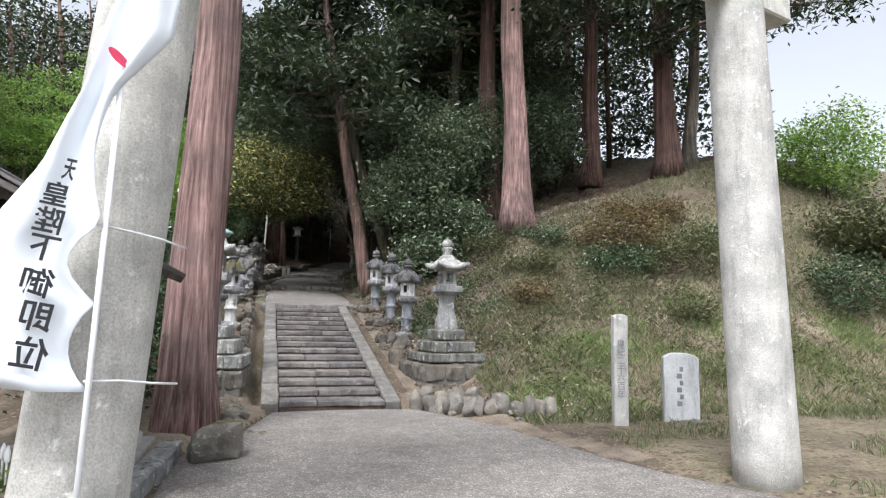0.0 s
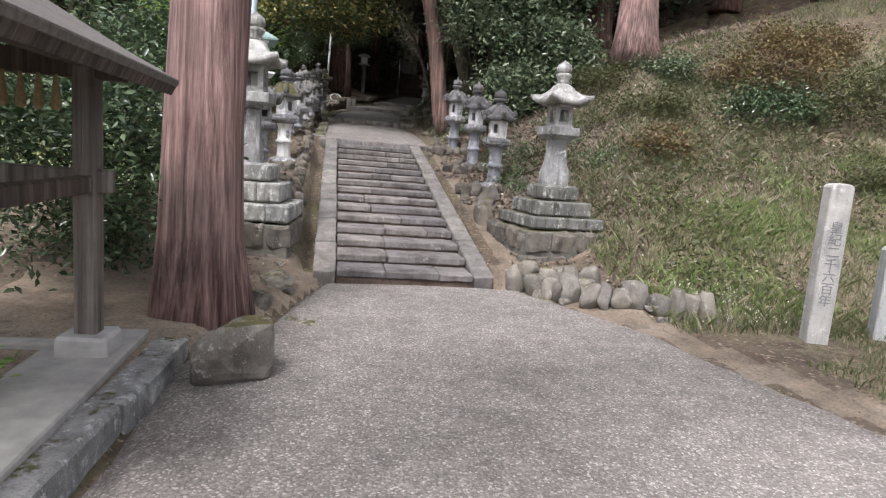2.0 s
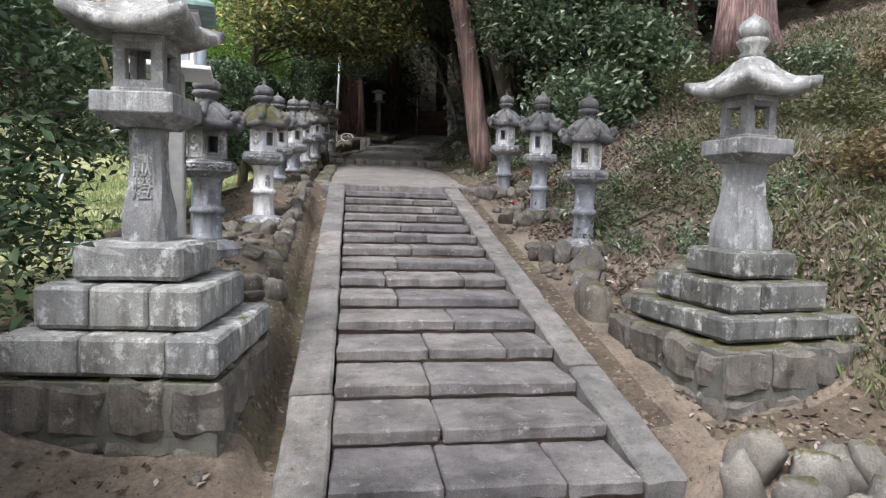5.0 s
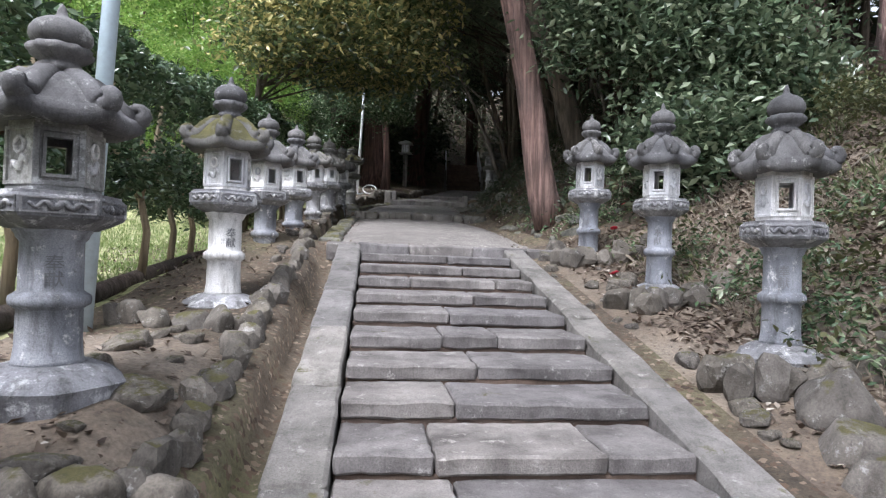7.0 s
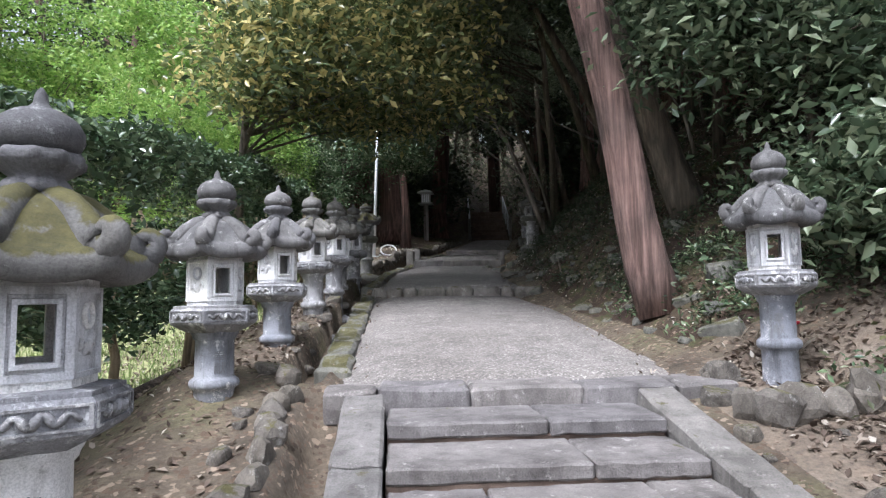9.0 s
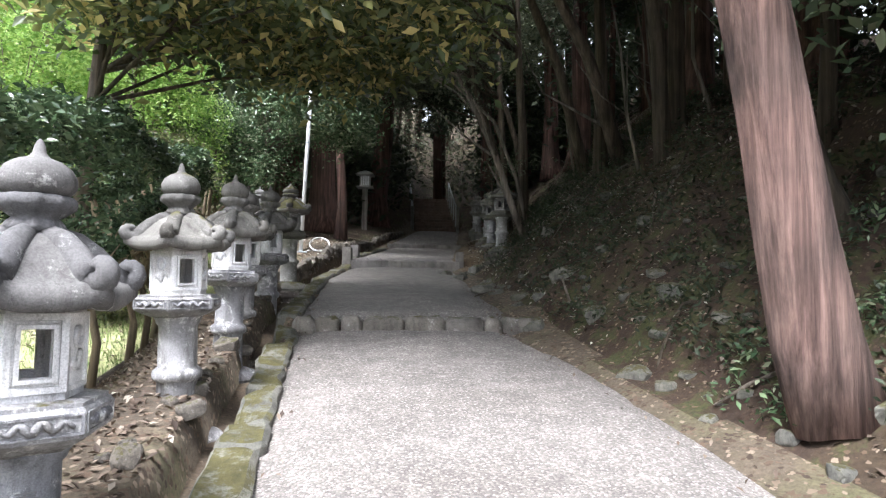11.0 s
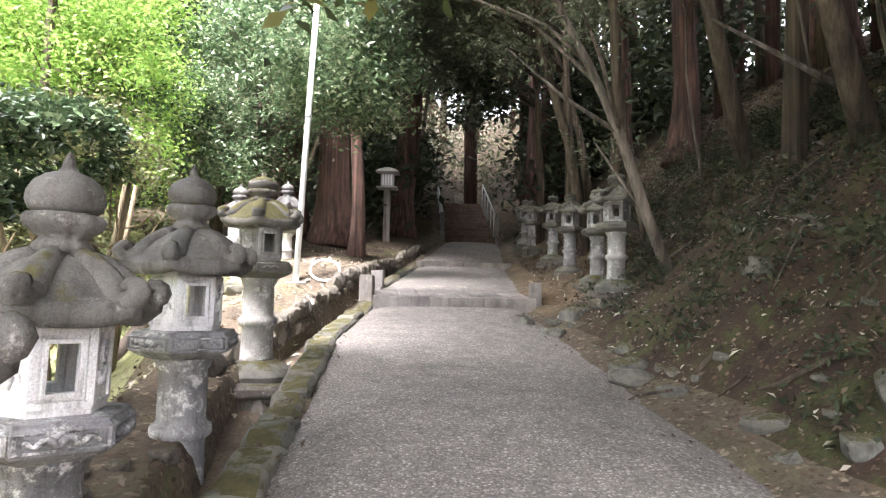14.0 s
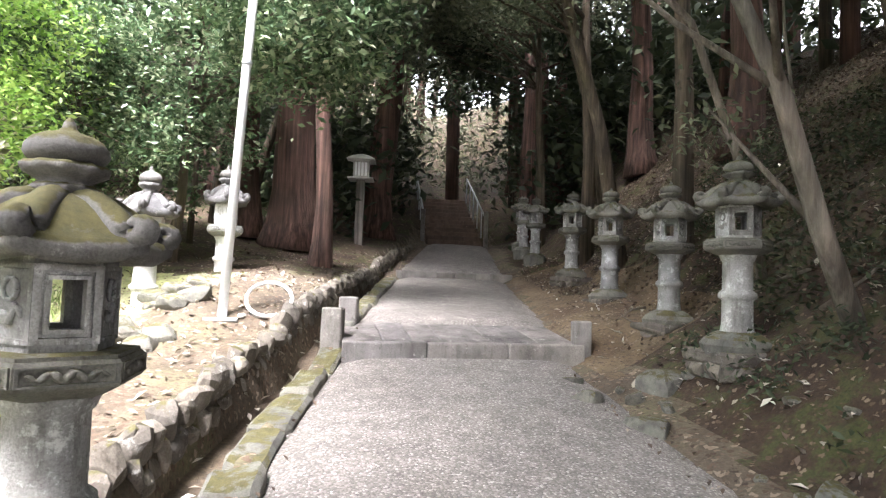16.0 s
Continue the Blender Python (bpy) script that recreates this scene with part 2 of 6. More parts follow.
TANBARK = bark("tan_bark", (0.15, 0.115, 0.07), (0.36, 0.285, 0.18), 14)
WOOD = bark("weathered_wood", (0.13, 0.115, 0.1), (0.27, 0.245, 0.22), 26)
WOOD_DARK = bark("dark_weathered_wood", (0.06, 0.045, 0.035), (0.16, 0.125, 0.1), 26)


def leaf(name, stops, rough=0.45, glow=0.3):
    """Leaf: each leaf its own tone, light passing through."""
    m, n, l, b = mat(name)
    geo = n.new("ShaderNodeNewGeometry")
    r = ramp(n, l, geo.outputs["Random Per Island"], stops)
    l.new(r.outputs[0], b.inputs["Base Color"])
    b.inputs["Roughness"].default_value = rough
    t = n.new("ShaderNodeBsdfTranslucent")
    l.new(r.outputs[0], t.inputs[0])
    ms = n.new("ShaderNodeMixShader")
    ms.inputs[0].default_value = glow
    l.new(b.outputs[0], ms.inputs[1])
    l.new(t.outputs[0], ms.inputs[2])
    l.new(ms.outputs[0], n["Material Output"].inputs[0])
    return m


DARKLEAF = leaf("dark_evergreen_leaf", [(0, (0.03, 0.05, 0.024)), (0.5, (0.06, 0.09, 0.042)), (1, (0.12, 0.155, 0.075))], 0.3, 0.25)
# darker copy of the evergreen leaf, carrying the wood's shade in its colour
SHADELEAF = leaf("shaded_wood_leaf", [(0, (0.022, 0.034, 0.017)), (0.5, (0.04, 0.058, 0.027)), (1, (0.075, 0.096, 0.046))], 0.6, 0.22)
SHRUBLEAF = leaf("shrub_leaf", [(0, (0.055, 0.085, 0.05)), (0.5, (0.115, 0.16, 0.09)), (1, (0.25, 0.29, 0.18))], 0.24, 0.28)
# the yellow stops stand for sun on the outer leaves
CAMELLIA = leaf("camellia_leaf", [(0, (0.07, 0.1, 0.042)), (0.45, (0.15, 0.185, 0.075)), (0.72, (0.32, 0.32, 0.125)), (0.9, (0.58, 0.5, 0.2)), (1, (0.7, 0.6, 0.26))], 0.27, 0.38)
HEDGELEAF = leaf("hedge_leaf", [(0, (0.03, 0.055, 0.027)), (0.6, (0.065, 0.105, 0.05)), (1, (0.14, 0.185, 0.1))], 0.19, 0.2)
# leaf colour raised to paint in sunlight; the palest stop stands for glints
SUNLEAF = leaf("glossy_sun_lightened_leaf", [(0, (0.05, 0.09, 0.048)), (0.5, (0.115, 0.18, 0.09)), (0.85, (0.23, 0.3, 0.17)), (1, (0.46, 0.5, 0.34))], 0.2, 0.25)
FRESH = leaf("fresh_green_leaf", [(0, (0.11, 0.21, 0.04)), (0.5, (0.21, 0.36, 0.075)), (1, (0.38, 0.49, 0.15))], 0.4, 0.48)
OLIVE = leaf("olive_leaf", [(0, (0.05, 0.06, 0.025)), (0.5, (0.09, 0.1, 0.04)), (1, (0.15, 0.15, 0.065))], 0.5, 0.3)
RUSTY = leaf("rusty_bush_leaf", [(0, (0.1, 0.055, 0.03)), (0.5, (0.16, 0.105, 0.05)), (1, (0.2, 0.19, 0.07))], 0.6, 0.3)
GRASS = leaf("grass_blade", [(0, (0.075, 0.1, 0.038)), (0.5, (0.13, 0.155, 0.062)), (0.8, (0.2, 0.185, 0.105)), (1, (0.36, 0.31, 0.22))], 0.6, 0.3)
GREENGRASS = leaf("green_grass_blade", [(0, (0.11, 0.165, 0.045)), (0.6, (0.2, 0.275, 0.09)), (1, (0.34, 0.37, 0.18))], 0.6, 0.35)
DRYLEAF = leaf("dry_leaf", [(0, (0.05, 0.034, 0.025)), (0.4, (0.11, 0.078, 0.056)), (0.75, (0.2, 0.155, 0.115)), (0.92, (0.33, 0.28, 0.225)), (1, (0.52, 0.48, 0.41))], 0.75, 0.12)
STRAWLEAF = leaf("dead_stem", [(0, (0.16, 0.12, 0.085)), (0.6, (0.3, 0.25, 0.185)), (1, (0.45, 0.4, 0.32))], 0.7, 0.15)
PALELEAF = leaf("bleached_leaf", [(0, (0.3, 0.26, 0.2)), (0.6, (0.5, 0.46, 0.38)), (1, (0.68, 0.65, 0.57))], 0.7, 0.15)
# leaf colour lightened and greyed for haze and light sifting through the canopy
HAZELEAF = leaf("haze_lightened_leaf", [(0, (0.075, 0.092, 0.055)), (0.5, (0.14, 0.165, 0.1)), (1, (0.25, 0.27, 0.17))], 0.5, 0.45)


def plain(name, colour, rough=0.6, metal=0.0, vary=0.12, scale=20):
    m, n, l, b = mat(name)
    t = noise_at(n, l, scale, 6)
    r = ramp(n, l, t.outputs[0], [(0.3, tuple(c * (1 - vary) for c in colour)), (0.7, tuple(min(1, c * (1 + vary)) for c in colour))])
    l.new(r.outputs[0], b.inputs["Base Color"])
    b.inputs["Roughness"].default_value, b.inputs["Metallic"].default_value = rough, metal
    bump(n, l, b, t.outputs[0], 0.15, 0.003)
    return m


WHITE = plain("white_paint", (0.78, 0.79, 0.8), 0.5, 0, 0.06)
GALV = plain("galvanised_steel", (0.5, 0.53, 0.55), 0.4, 0.6)
CLOTH = plain("white_cloth", (0.74, 0.78, 0.82), 0.85, 0, 0.05, 3)
RED = plain("red_dye", (0.72, 0.06, 0.13), 0.85)
INK = plain("black_ink", (0.012, 0.012, 0.014), 0.8)
CARVED = plain("carved_letter", (0.2, 0.2, 0.205), 0.9)
COPPER = plain("green_copper", (0.2, 0.29, 0.27), 0.6, 0.2, 0.3, 12)
PAVING = plain("grey_paving", (0.34, 0.33, 0.305), 0.9, 0, 0.25, 5)
CONCRETE = plain("concrete", (0.43, 0.42, 0.395), 0.9, 0, 0.22, 6)
TILE = plain("roof_tile", (0.1, 0.1, 0.105), 0.6, 0, 0.25, 9)
SHINGLE = plain("bark_shingle", (0.12, 0.11, 0.1), 0.9, 0, 0.4, 30)
STRAW = plain("straw", (0.24, 0.18, 0.095), 0.9, 0, 0.3, 60)
HOSE = plain("white_hose", (0.72, 0.72, 0.7), 0.5)
BLOSSOM = plain("red_blossom", (0.6, 0.02, 0.05), 0.6)

BLUEPAINT = plain("pale_blue_paint", (0.52, 0.62, 0.68), 0.45, 0.1)


# ---- lie of the land ----
def lerp(t, rows):
    """Height or place along the walk, read from a short table of (y, value)."""
    if t <= rows[0][0]:
        return rows[0][1]
    for (a, va), (b, vb) in zip(rows, rows[1:]):
        if t <= b:
            return va + (vb - va) * (t - a) / (b - a)
    return rows[-1][1]


PATH_Z = [(-40, -0.6), (0, 0.0), (9.75, 0.08), (9.9, 0.12), (17.3, 1.70), (17.6, 1.83), (23.45, 2.48), (23.62, 2.64), (30.2, 3.36), (30.5, 3.52),
          (31.4, 3.66), (36.95, 4.2), (37.1, 4.34), (43.5, 5.38), (47.6, 7.4), (52, 8.4), (60, 13), (75, 22), (120, 42)]
PATH_L = [(-12, -3.5), (0, -1.8), (4.8, -0.95), (7.1, -0.8), (8.2, -0.3), (9.7, 0.1), (17.3, 0.02), (18, -0.12), (23.5, -0.06), (28, 0.3), (30.5, 0.85), (37, 2.3), (43.5, 4.2), (52, 6.2)]
PATH_R = [(-12, 14), (0, 7.2), (3, 5.2), (4.85, 4.3), (6.3, 3.7), (8.0, 3.3), (9.7, 2.4), (10.2, 2.2), (17.3, 2.15), (18, 2.55), (21, 2.65), (23.5, 2.5), (28, 2.95), (30.5, 3.25), (37, 4.75), (43.5, 6.25), (52, 8.2)]


# outer rim of the open gutter, from the walk's edge
GUTTER = [(18, 0.36), (24.6, 0.36), (25.8, 0.5), (29.3, 0.46), (31, 0.36), (37, 0.32), (43, 0.3)]


def smooth(a, b, t):
    t = min(1.0, max(0.0, (t - a) / (b - a)))
    return t * t * (3 - 2 * t)


def land(x, y):
    """Height of the ground."""
    zp, xl, xr = lerp(y, PATH_Z), lerp(y, PATH_L), lerp(y, PATH_R)
    n = noise.noise(Vector((x * 0.5, y * 0.5, 3.1))) * 0.10 + noise.noise(Vector((x * 1.9, y * 1.9, 7.7))) * 0.035
    if x > xr:
        d = x - xr
        east_low = 0.12 * min(d, 1.25) + 0.62 * max(0.0, min(d, 7.0) - 1.25) + 0.3 * max(0.0, d - 7.0)
        east_high = 0.15 * min(d, 0.3) + 1.0 * max(0.0, min(d, 2.6) - 0.3) + 0.75 * max(0.0, min(d, 7.0) - 2.6) + 0.3 * max(0.0, d - 7.0)
        k = smooth(17.2, 20.5, y) * (1 - 0.15 * smooth(25.0, 28.0, y))
        shelf = 0.3 * min(d, 1.25) + 1.05 * max(0.0, min(d, 4.5) - 1.25) + 0.78 * max(0.0, min(d, 8.0) - 4.5) + 0.3 * max(0.0, d - 8.0)
        far = smooth(28.6, 30.6, y)
        east = zp + east_low * (1 - k) + (east_high * (1 - far) + shelf * far) * k
        dy = y - 8.75 + 0.25 * max(0, 4.4 - x)
        south = 0.06 + (0.5 + 0.042 * max(0, min(x, 16) - 8)) * min(max(dy, 0), 9.0) + 0.22 * max(0, dy - 9.0)
        h = min(max(east, 0.02), max(south, 0.03))
        if y < 9.8:
            h += (zp - 0.035 - h) * (1 - smooth(0.1, 0.6, d))
        crag = abs(noise.noise(Vector((x * 1.1, y * 1.1, 21.0)))) * 0.5 + noise.noise(Vector((x * 2.6, y * 2.6, 5.5))) * 0.16 - 0.08
        h += crag * smooth(0.25, 1.1, d) * smooth(18.2, 20.0, y) * (1 - smooth(27.6, 29.0, y))
        return h + n * smooth(0.1, 1.2, d) * smooth(-0.5, 1.2, min(dy, 5))
    if x < xl:
        d = xl - x
        if y < 9.0:
            return 0.12 * smooth(0, 0.2, d) * smooth(4.2, 5.0, y) + zp + n * 0.3 * smooth(0.3, 2, d) - 0.02 * max(0, d - 4)
        side = zp + 0.06 * smooth(0, 0.5, d) + 0.24 * smooth(0.3, 0.8, d) * math.exp(-((y - 12.6) / 1.3) ** 2)
        lawn = lerp(y, [(9, 0.3), (13, 1.05), (17, 1.32), (24, 1.85), (27, 2.33), (29, 2.75), (33, 3.35), (36, 4.1), (45, 6.2), (60, 13), (80, 24), (120, 45)])
        k = smooth(0.95 + 0.3 * smooth(26, 29, y), 2.1 + 1.2 * smooth(26, 30, y), d)
        bank = side * (1 - k) + lawn * k
        bank += smooth(27.5, 32, y) * (0.17 * smooth(0.35, 0.6, d) + 0.1 * min(max(d - 0.5, 0), 6))
        rim = lerp(y, GUTTER)
        ditch = smooth(17.7, 18.1, y) * (1 - smooth(41, 43, y)) * smooth(0.1, 0.16, d) * (1 - smooth(rim - 0.03, rim + 0.05, d))
        drain = smooth(9.9, 10.3, y) * (1 - smooth(17, 17.6, y)) * smooth(0.0, 0.06, d) * (1 - smooth(0.22, 0.3, d))
        return bank - 0.36 * ditch - 0.2 * drain + n * smooth(0.4, 1.4, d)
    under = smooth(9.7, 9.95, y) * (1 - smooth(17.45, 17.6, y))
    under2 = smooth(43.4, 43.8, y)
    return zp - 0.05 - 0.3 * under - 0.6 * under2


# ---- builders ----
def part(name, bm, material, parent=None, label="", smooth_faces=False):
    me = bpy.data.meshes.new(name)
    if smooth_faces:
        for fc in bm.faces:
            fc.smooth = True
    bm.to_mesh(me)
    bm.free()
    me.materials.append(material)
    ob = new(name, me)
    if parent:
        ob.parent = parent
    return tagged(ob, label)


def thing(name, m, label, category, group="", kind=""):
    ob = new(name)
    ob.matrix_world = m
    return tagged(ob, label, category, group, kind)


def box(sx, sy, sz, at=(0, 0, 0), bevel=0.01, rough=0.0, turn=0.0, cuts=0, seed=0, fine=6):
    """A block standing on at, with worn edges."""
    bm = bmesh.new()
    bmesh.ops.create_cube(bm, size=1)
    bmesh.ops.scale(bm, vec=(sx, sy, sz), verts=bm.verts)
    if bevel:
        bmesh.ops.bevel(bm, geom=list(bm.edges), offset=min(bevel, 0.45 * min(sx, sy, sz)), segments=1, affect="EDGES")
    if cuts:
        bmesh.ops.subdivide_edges(bm, edges=list(bm.edges), cuts=cuts, use_grid_fill=True)
    if rough:
        for v in bm.verts:
            v.co += Vector([noise.noise(v.co * fine + Vector((seed * 3.7, k * 9.1, seed))) * rough for k in range(3)])
    bmesh.ops.transform(bm, matrix=Matrix.Translation((at[0], at[1], at[2] + sz / 2)) @ Matrix.Rotation(turn, 4, "Z"), verts=bm.verts)
    return bm


def lathe(profile, n=6, turn=0.0, wave=None, wob=0.0, caps=True):
    """A turned or many-sided body from (radius, height) pairs."""
    bm = bmesh.new()
    rings = []
    for r, z in profile:
        ring = []
        for i in range(n):
            a = turn + 2 * math.pi * i / n
            k = r * (1 + (wave[1] * math.cos(wave[0] * a) if wave else 0))
            ring.append(bm.verts.new((k * math.cos(a), k * math.sin(a), z + (noise.noise(Vector((a * 2, z * 9, 1))) * wob))))
        rings.append(ring)
    for a, b in zip(rings, rings[1:]):
        for i in range(n):
            bm.faces.new((a[i], a[(i + 1) % n], b[(i + 1) % n], b[i]))
    if caps:
        bm.faces.new(rings[0][::-1])
        bm.faces.new(rings[-1])
    return bm


def tube(points, radii, n=10, lump=0.0, seed=0, bm=None):
    """A limb, trunk or pipe through points."""
    bm = bm or bmesh.new()
    pts = [Vector(p) for p in points]
    rings = []
    for i, p in enumerate(pts):
        d = (pts[min(i + 1, len(pts) - 1)] - pts[max(i - 1, 0)]).normalized()
        u = d.cross(Vector((0.3, 1, 0.2))).normalized()
        w = d.cross(u)
        ring = []
        for k in range(n):
            a = 2 * math.pi * k / n
            r = radii[i] * (1 + lump * noise.noise(Vector((math.cos(a) * 1.5 + seed, math.sin(a) * 1.5, i * 0.35))))
            ring.append(bm.verts.new(p + (u * math.cos(a) + w * math.sin(a)) * r))
        rings.append(ring)
    for a, b in zip(rings, rings[1:]):
        for k in range(n):
            f = bm.faces.new((a[k], a[(k + 1) % n], b[(k + 1) % n], b[k]))
            f.smooth = True
    bm.faces.new(rings[0][::-1])
    bm.faces.new(rings[-1])
    return bm


def boulder(sx, sy, sz, seed, sharp=0.35, detail=2):
    """A rough stone: a lump cut by a few flat breaks."""
    bm = bmesh.new()
    bmesh.ops.create_icosphere(bm, subdivisions=detail, radius=0.66)
    rg = random.Random(seed)
    cuts = [(Vector((rg.gauss(0, 1), rg.gauss(0, 1), rg.gauss(0, 1))).normalized(), rg.uniform(0.36, 0.52)) for _ in range(9)]
    cuts += [(Vector(v), 0.5 - 0.06 * rg.random()) for v in ((1, 0, 0), (-1, 0, 0), (0, 1, 0), (0, -1, 0), (0, 0, 1), (0, 0, -1))]
    for v in bm.verts:
        c = v.co * (1 + 0.16 * noise.noise(v.co * 2.3 + Vector((seed * 5.3, seed, 0))) + 0.07 * noise.noise(v.co * 6.5 + Vector((seed, seed * 2.1, 4))))
        for nn, dd in cuts:
            over = c.dot(nn) - dd
            if over > 0:
                c -= nn * over * (0.6 + 0.5 * sharp)
        v.co = Vector((c.x * sx, c.y * sy, c.z * sz))
    return bm


def cobble(sx, sy, sz, seed, square=0.55, detail=2):
    """A squarish worn stone with dents and a few flat breaks."""
    bm = bmesh.new()
    bmesh.ops.create_icosphere(bm, subdivisions=detail, radius=1.0)
    rg = random.Random(seed)
    cuts = [(Vector((rg.gauss(0, 1), rg.gauss(0, 1), rg.gauss(0, 0.8))).normalized(), rg.uniform(0.33, 0.46)) for _ in range(10)]
    for v in bm.verts:
        c = v.co.copy()
        big = max(abs(c.x), abs(c.y), abs(c.z))
        c = c * ((1 - square) + square / big) * 0.5
        c *= 1 + 0.22 * noise.noise(c * 4.5 + Vector((seed * 3.1, seed, 2))) + 0.11 * noise.noise(c * 11 + Vector((seed, 1, seed * 1.7)))
        for nn, dd in cuts:
            over = c.dot(nn) - dd
            if over > 0:
                c -= nn * over * 0.95
        v.co = Vector((c.x * sx, c.y * sy, c.z * sz))
    for f in bm.faces:
        f.smooth = True
    for e in bm.edges:
        if e.calc_face_angle(0.0) > 0.3:
            e.smooth = False
    return bm


def sheet(name, pts, sizes, material, seed=0, slim=0.45, droop=0.0, upright=0.35, parent=None):
    """Many single leaves, each a folded blade of two triangles pairs, about the given places."""
    rng = np.random.default_rng(seed)
    n = len(pts)
    pts = np.asarray(pts, float)
    az = rng.uniform(0, 2 * np.pi, n)
    el = rng.normal(-droop, 0.5, n)
    d = np.stack([np.cos(az) * np.cos(el), np.sin(az) * np.cos(el), np.sin(el)], 1)
    nr = rng.normal(0, 1, (n, 3))
    nr[:, 2] = np.abs(nr[:, 2]) + upright * 2
    s = np.cross(d, nr)
    s /= np.linalg.norm(s, axis=1, keepdims=True) + 1e-9
    u = np.cross(s, d)
    L = (np.asarray(sizes) * rng.uniform(0.65, 1.3, n))[:, None]
    w = L * slim * 0.5
    v = np.empty((n, 4, 3))
    v[:, 0] = pts - d * L * 0.5
    v[:, 1] = pts + s * w + u * w * 0.35
    v[:, 2] = pts + d * L * 0.5 - u * w * 0.3
    v[:, 3] = pts - s * w + u * w * 0.35
    me = bpy.data.meshes.new(name)
    me.vertices.add(n * 4)
    me.vertices.foreach_set("co", v.reshape(-1))
    k = np.arange(n) * 4
    tri = np.stack([k, k + 1, k + 2, k, k + 2, k + 3], 1).reshape(-1)
    me.loops.add(n * 6)
    me.loops.foreach_set("vertex_index", tri.astype(np.int32))
    me.polygons.add(n * 2)
    me.polygons.foreach_set("loop_start", np.arange(n * 2, dtype=np.int32) * 3)
    me.polygons.foreach_set("loop_total", np.full(n * 2, 3, dtype=np.int32))
    me.materials.append(material)
    me.update()
    me.validate()
    ob = new(name, me)
    if parent:
        ob.parent = parent
    return ob


def clumps(rng, centre, radii, count, per, spread, shell=0.5, flat=1.0, low=-1.0):
    """Places of leaves in clumps that fill the outer part of a crown unevenly."""
    c = rng.normal(0, 1, (count, 3))
    c /= np.linalg.norm(c, axis=1, keepdims=True)
    c[:, 2] = np.maximum(c[:, 2], low)
    c *= (shell + (1 - shell) * rng.uniform(0, 1, (count, 1)) ** 0.6) * rng.uniform(0.75, 1.12, (count, 1))
    c = c * np.asarray(radii) + np.asarray(centre)
    p = np.repeat(c, per, 0) + rng.normal(0, 1, (count * per, 3)) * spread * np.array([1, 1, flat])
    return p


def write(body, size, parent, m, material, name="lettering", deep=0.002, squeeze=1.0, bold=0.0):
    cu = bpy.data.curves.new(name, "FONT")
    cu.body, cu.size, cu.align_x, cu.align_y, cu.extrude = body, size, "CENTER", "CENTER", deep
    cu.space_line, cu.offset = 0.95, bold
    ob = new(name + "_source", cu)
    me = bpy.data.meshes.new_from_object(ob.evaluated_get(bpy.context.evaluated_depsgraph_get()))
    bpy.data.objects.remove(ob)
    me.name = name
    me.materials.clear()
    me.materials.append(material)
    me.transform(m @ Matrix.Diagonal((squeeze, 1, 1, 1)))
    t = new(name, me)
    t.parent = parent
    return t


# ---- ground ----
def spread_out(lo, hi, step, far):
    mid = list(np.arange(lo, hi + step / 2, step))
    up, d, p = [], step, hi
    while p < far:
        d *= 1.45
        p += d
        up.append(p)
    dn, d, p = [], step, lo
    while p > -far:
        d *= 1.45
        p -= d
        dn.append(p)
    return dn[::-1] + mid + up


def build_ground():
    xs, ys = spread_out(-12.0, 12.0, 0.16, 600), spread_out(-3.0, 47.0, 0.2, 600)
    xs = [x for x in xs if not -1.5 < x < 2.0] + list(np.arange(-1.5, 2.0, 0.06))
    xs.sort()
    bm = bmesh.new()
    grid = [[bm.verts.new((x, y, land(x, y) if abs(x) < 60 and abs(y) < 120 else land(max(-60, min(60, x)), max(-120, min(120, y))))) for x in xs] for y in ys]
    for j in range(len(ys) - 1):
        for i in range(len(xs) - 1):
            f = bm.faces.new((grid[j][i], grid[j][i + 1], grid[j + 1][i + 1], grid[j + 1][i]))
            f.smooth = True
            x, y = (xs[i] + xs[i + 1]) / 2, (ys[j] + ys[j + 1]) / 2
            xl, xr = lerp(y, PATH_L), lerp(y, PATH_R)
            w = noise.noise(Vector((x * 0.6, y * 0.6, 0.3))) * 0.7
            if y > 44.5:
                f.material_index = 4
            elif x > xr and y < 15.5 + w * 3 and x + w > 4.2 + max(0, y - 10) * 0.35:
                f.material_index = 1
            elif 10.5 < y < 18.0 + w and xr + 0.2 < x < 10:
                f.material_index = 5
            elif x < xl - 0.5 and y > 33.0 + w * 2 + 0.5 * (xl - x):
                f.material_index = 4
            elif x < xl - 1.75 + w * 0.3 and y > 11.2 + w * 4 + 0.8 * noise.noise(Vector((x * 2.1, y * 2.1, 6.0))):
                f.material_index = 2
            elif 29.2 + w < y < 37 and xr < x < xr + 1.5 + w * 0.6:
                f.material_index = 6
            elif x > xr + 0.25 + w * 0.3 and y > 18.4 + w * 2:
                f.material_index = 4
            elif 4.4 < y < 9.6 and xl - 2.4 < x < xl:
                f.material_index = 3
            elif 4.4 < y < 14.3 + w and xl - 1.9 - w * 0.5 < x < xl - (0.42 if y > 9.5 else 0.0):
                f.material_index = 5
            elif x < xl - 0.45 and 25.8 < y < 37:
                f.material_index = 2 if x < xl - 1.5 and w > 0.1 else 0
            elif y < 10.5 and (xr < x < xr + 0.5 + w * 0.6 or xl - 0.45 - w * 0.4 < x < xl) and y > 6:
                f.material_index = 5
    ob = part("ground", bm, SOIL)
    for m in (TURF, LAWN, SAND, MOULD, BARE, OCHRE):
        ob.data.materials.append(m)
    return tagged(ob, "sloping wooded ground of soil, dead leaves and grass", "ground", kind="structure")


build_ground()


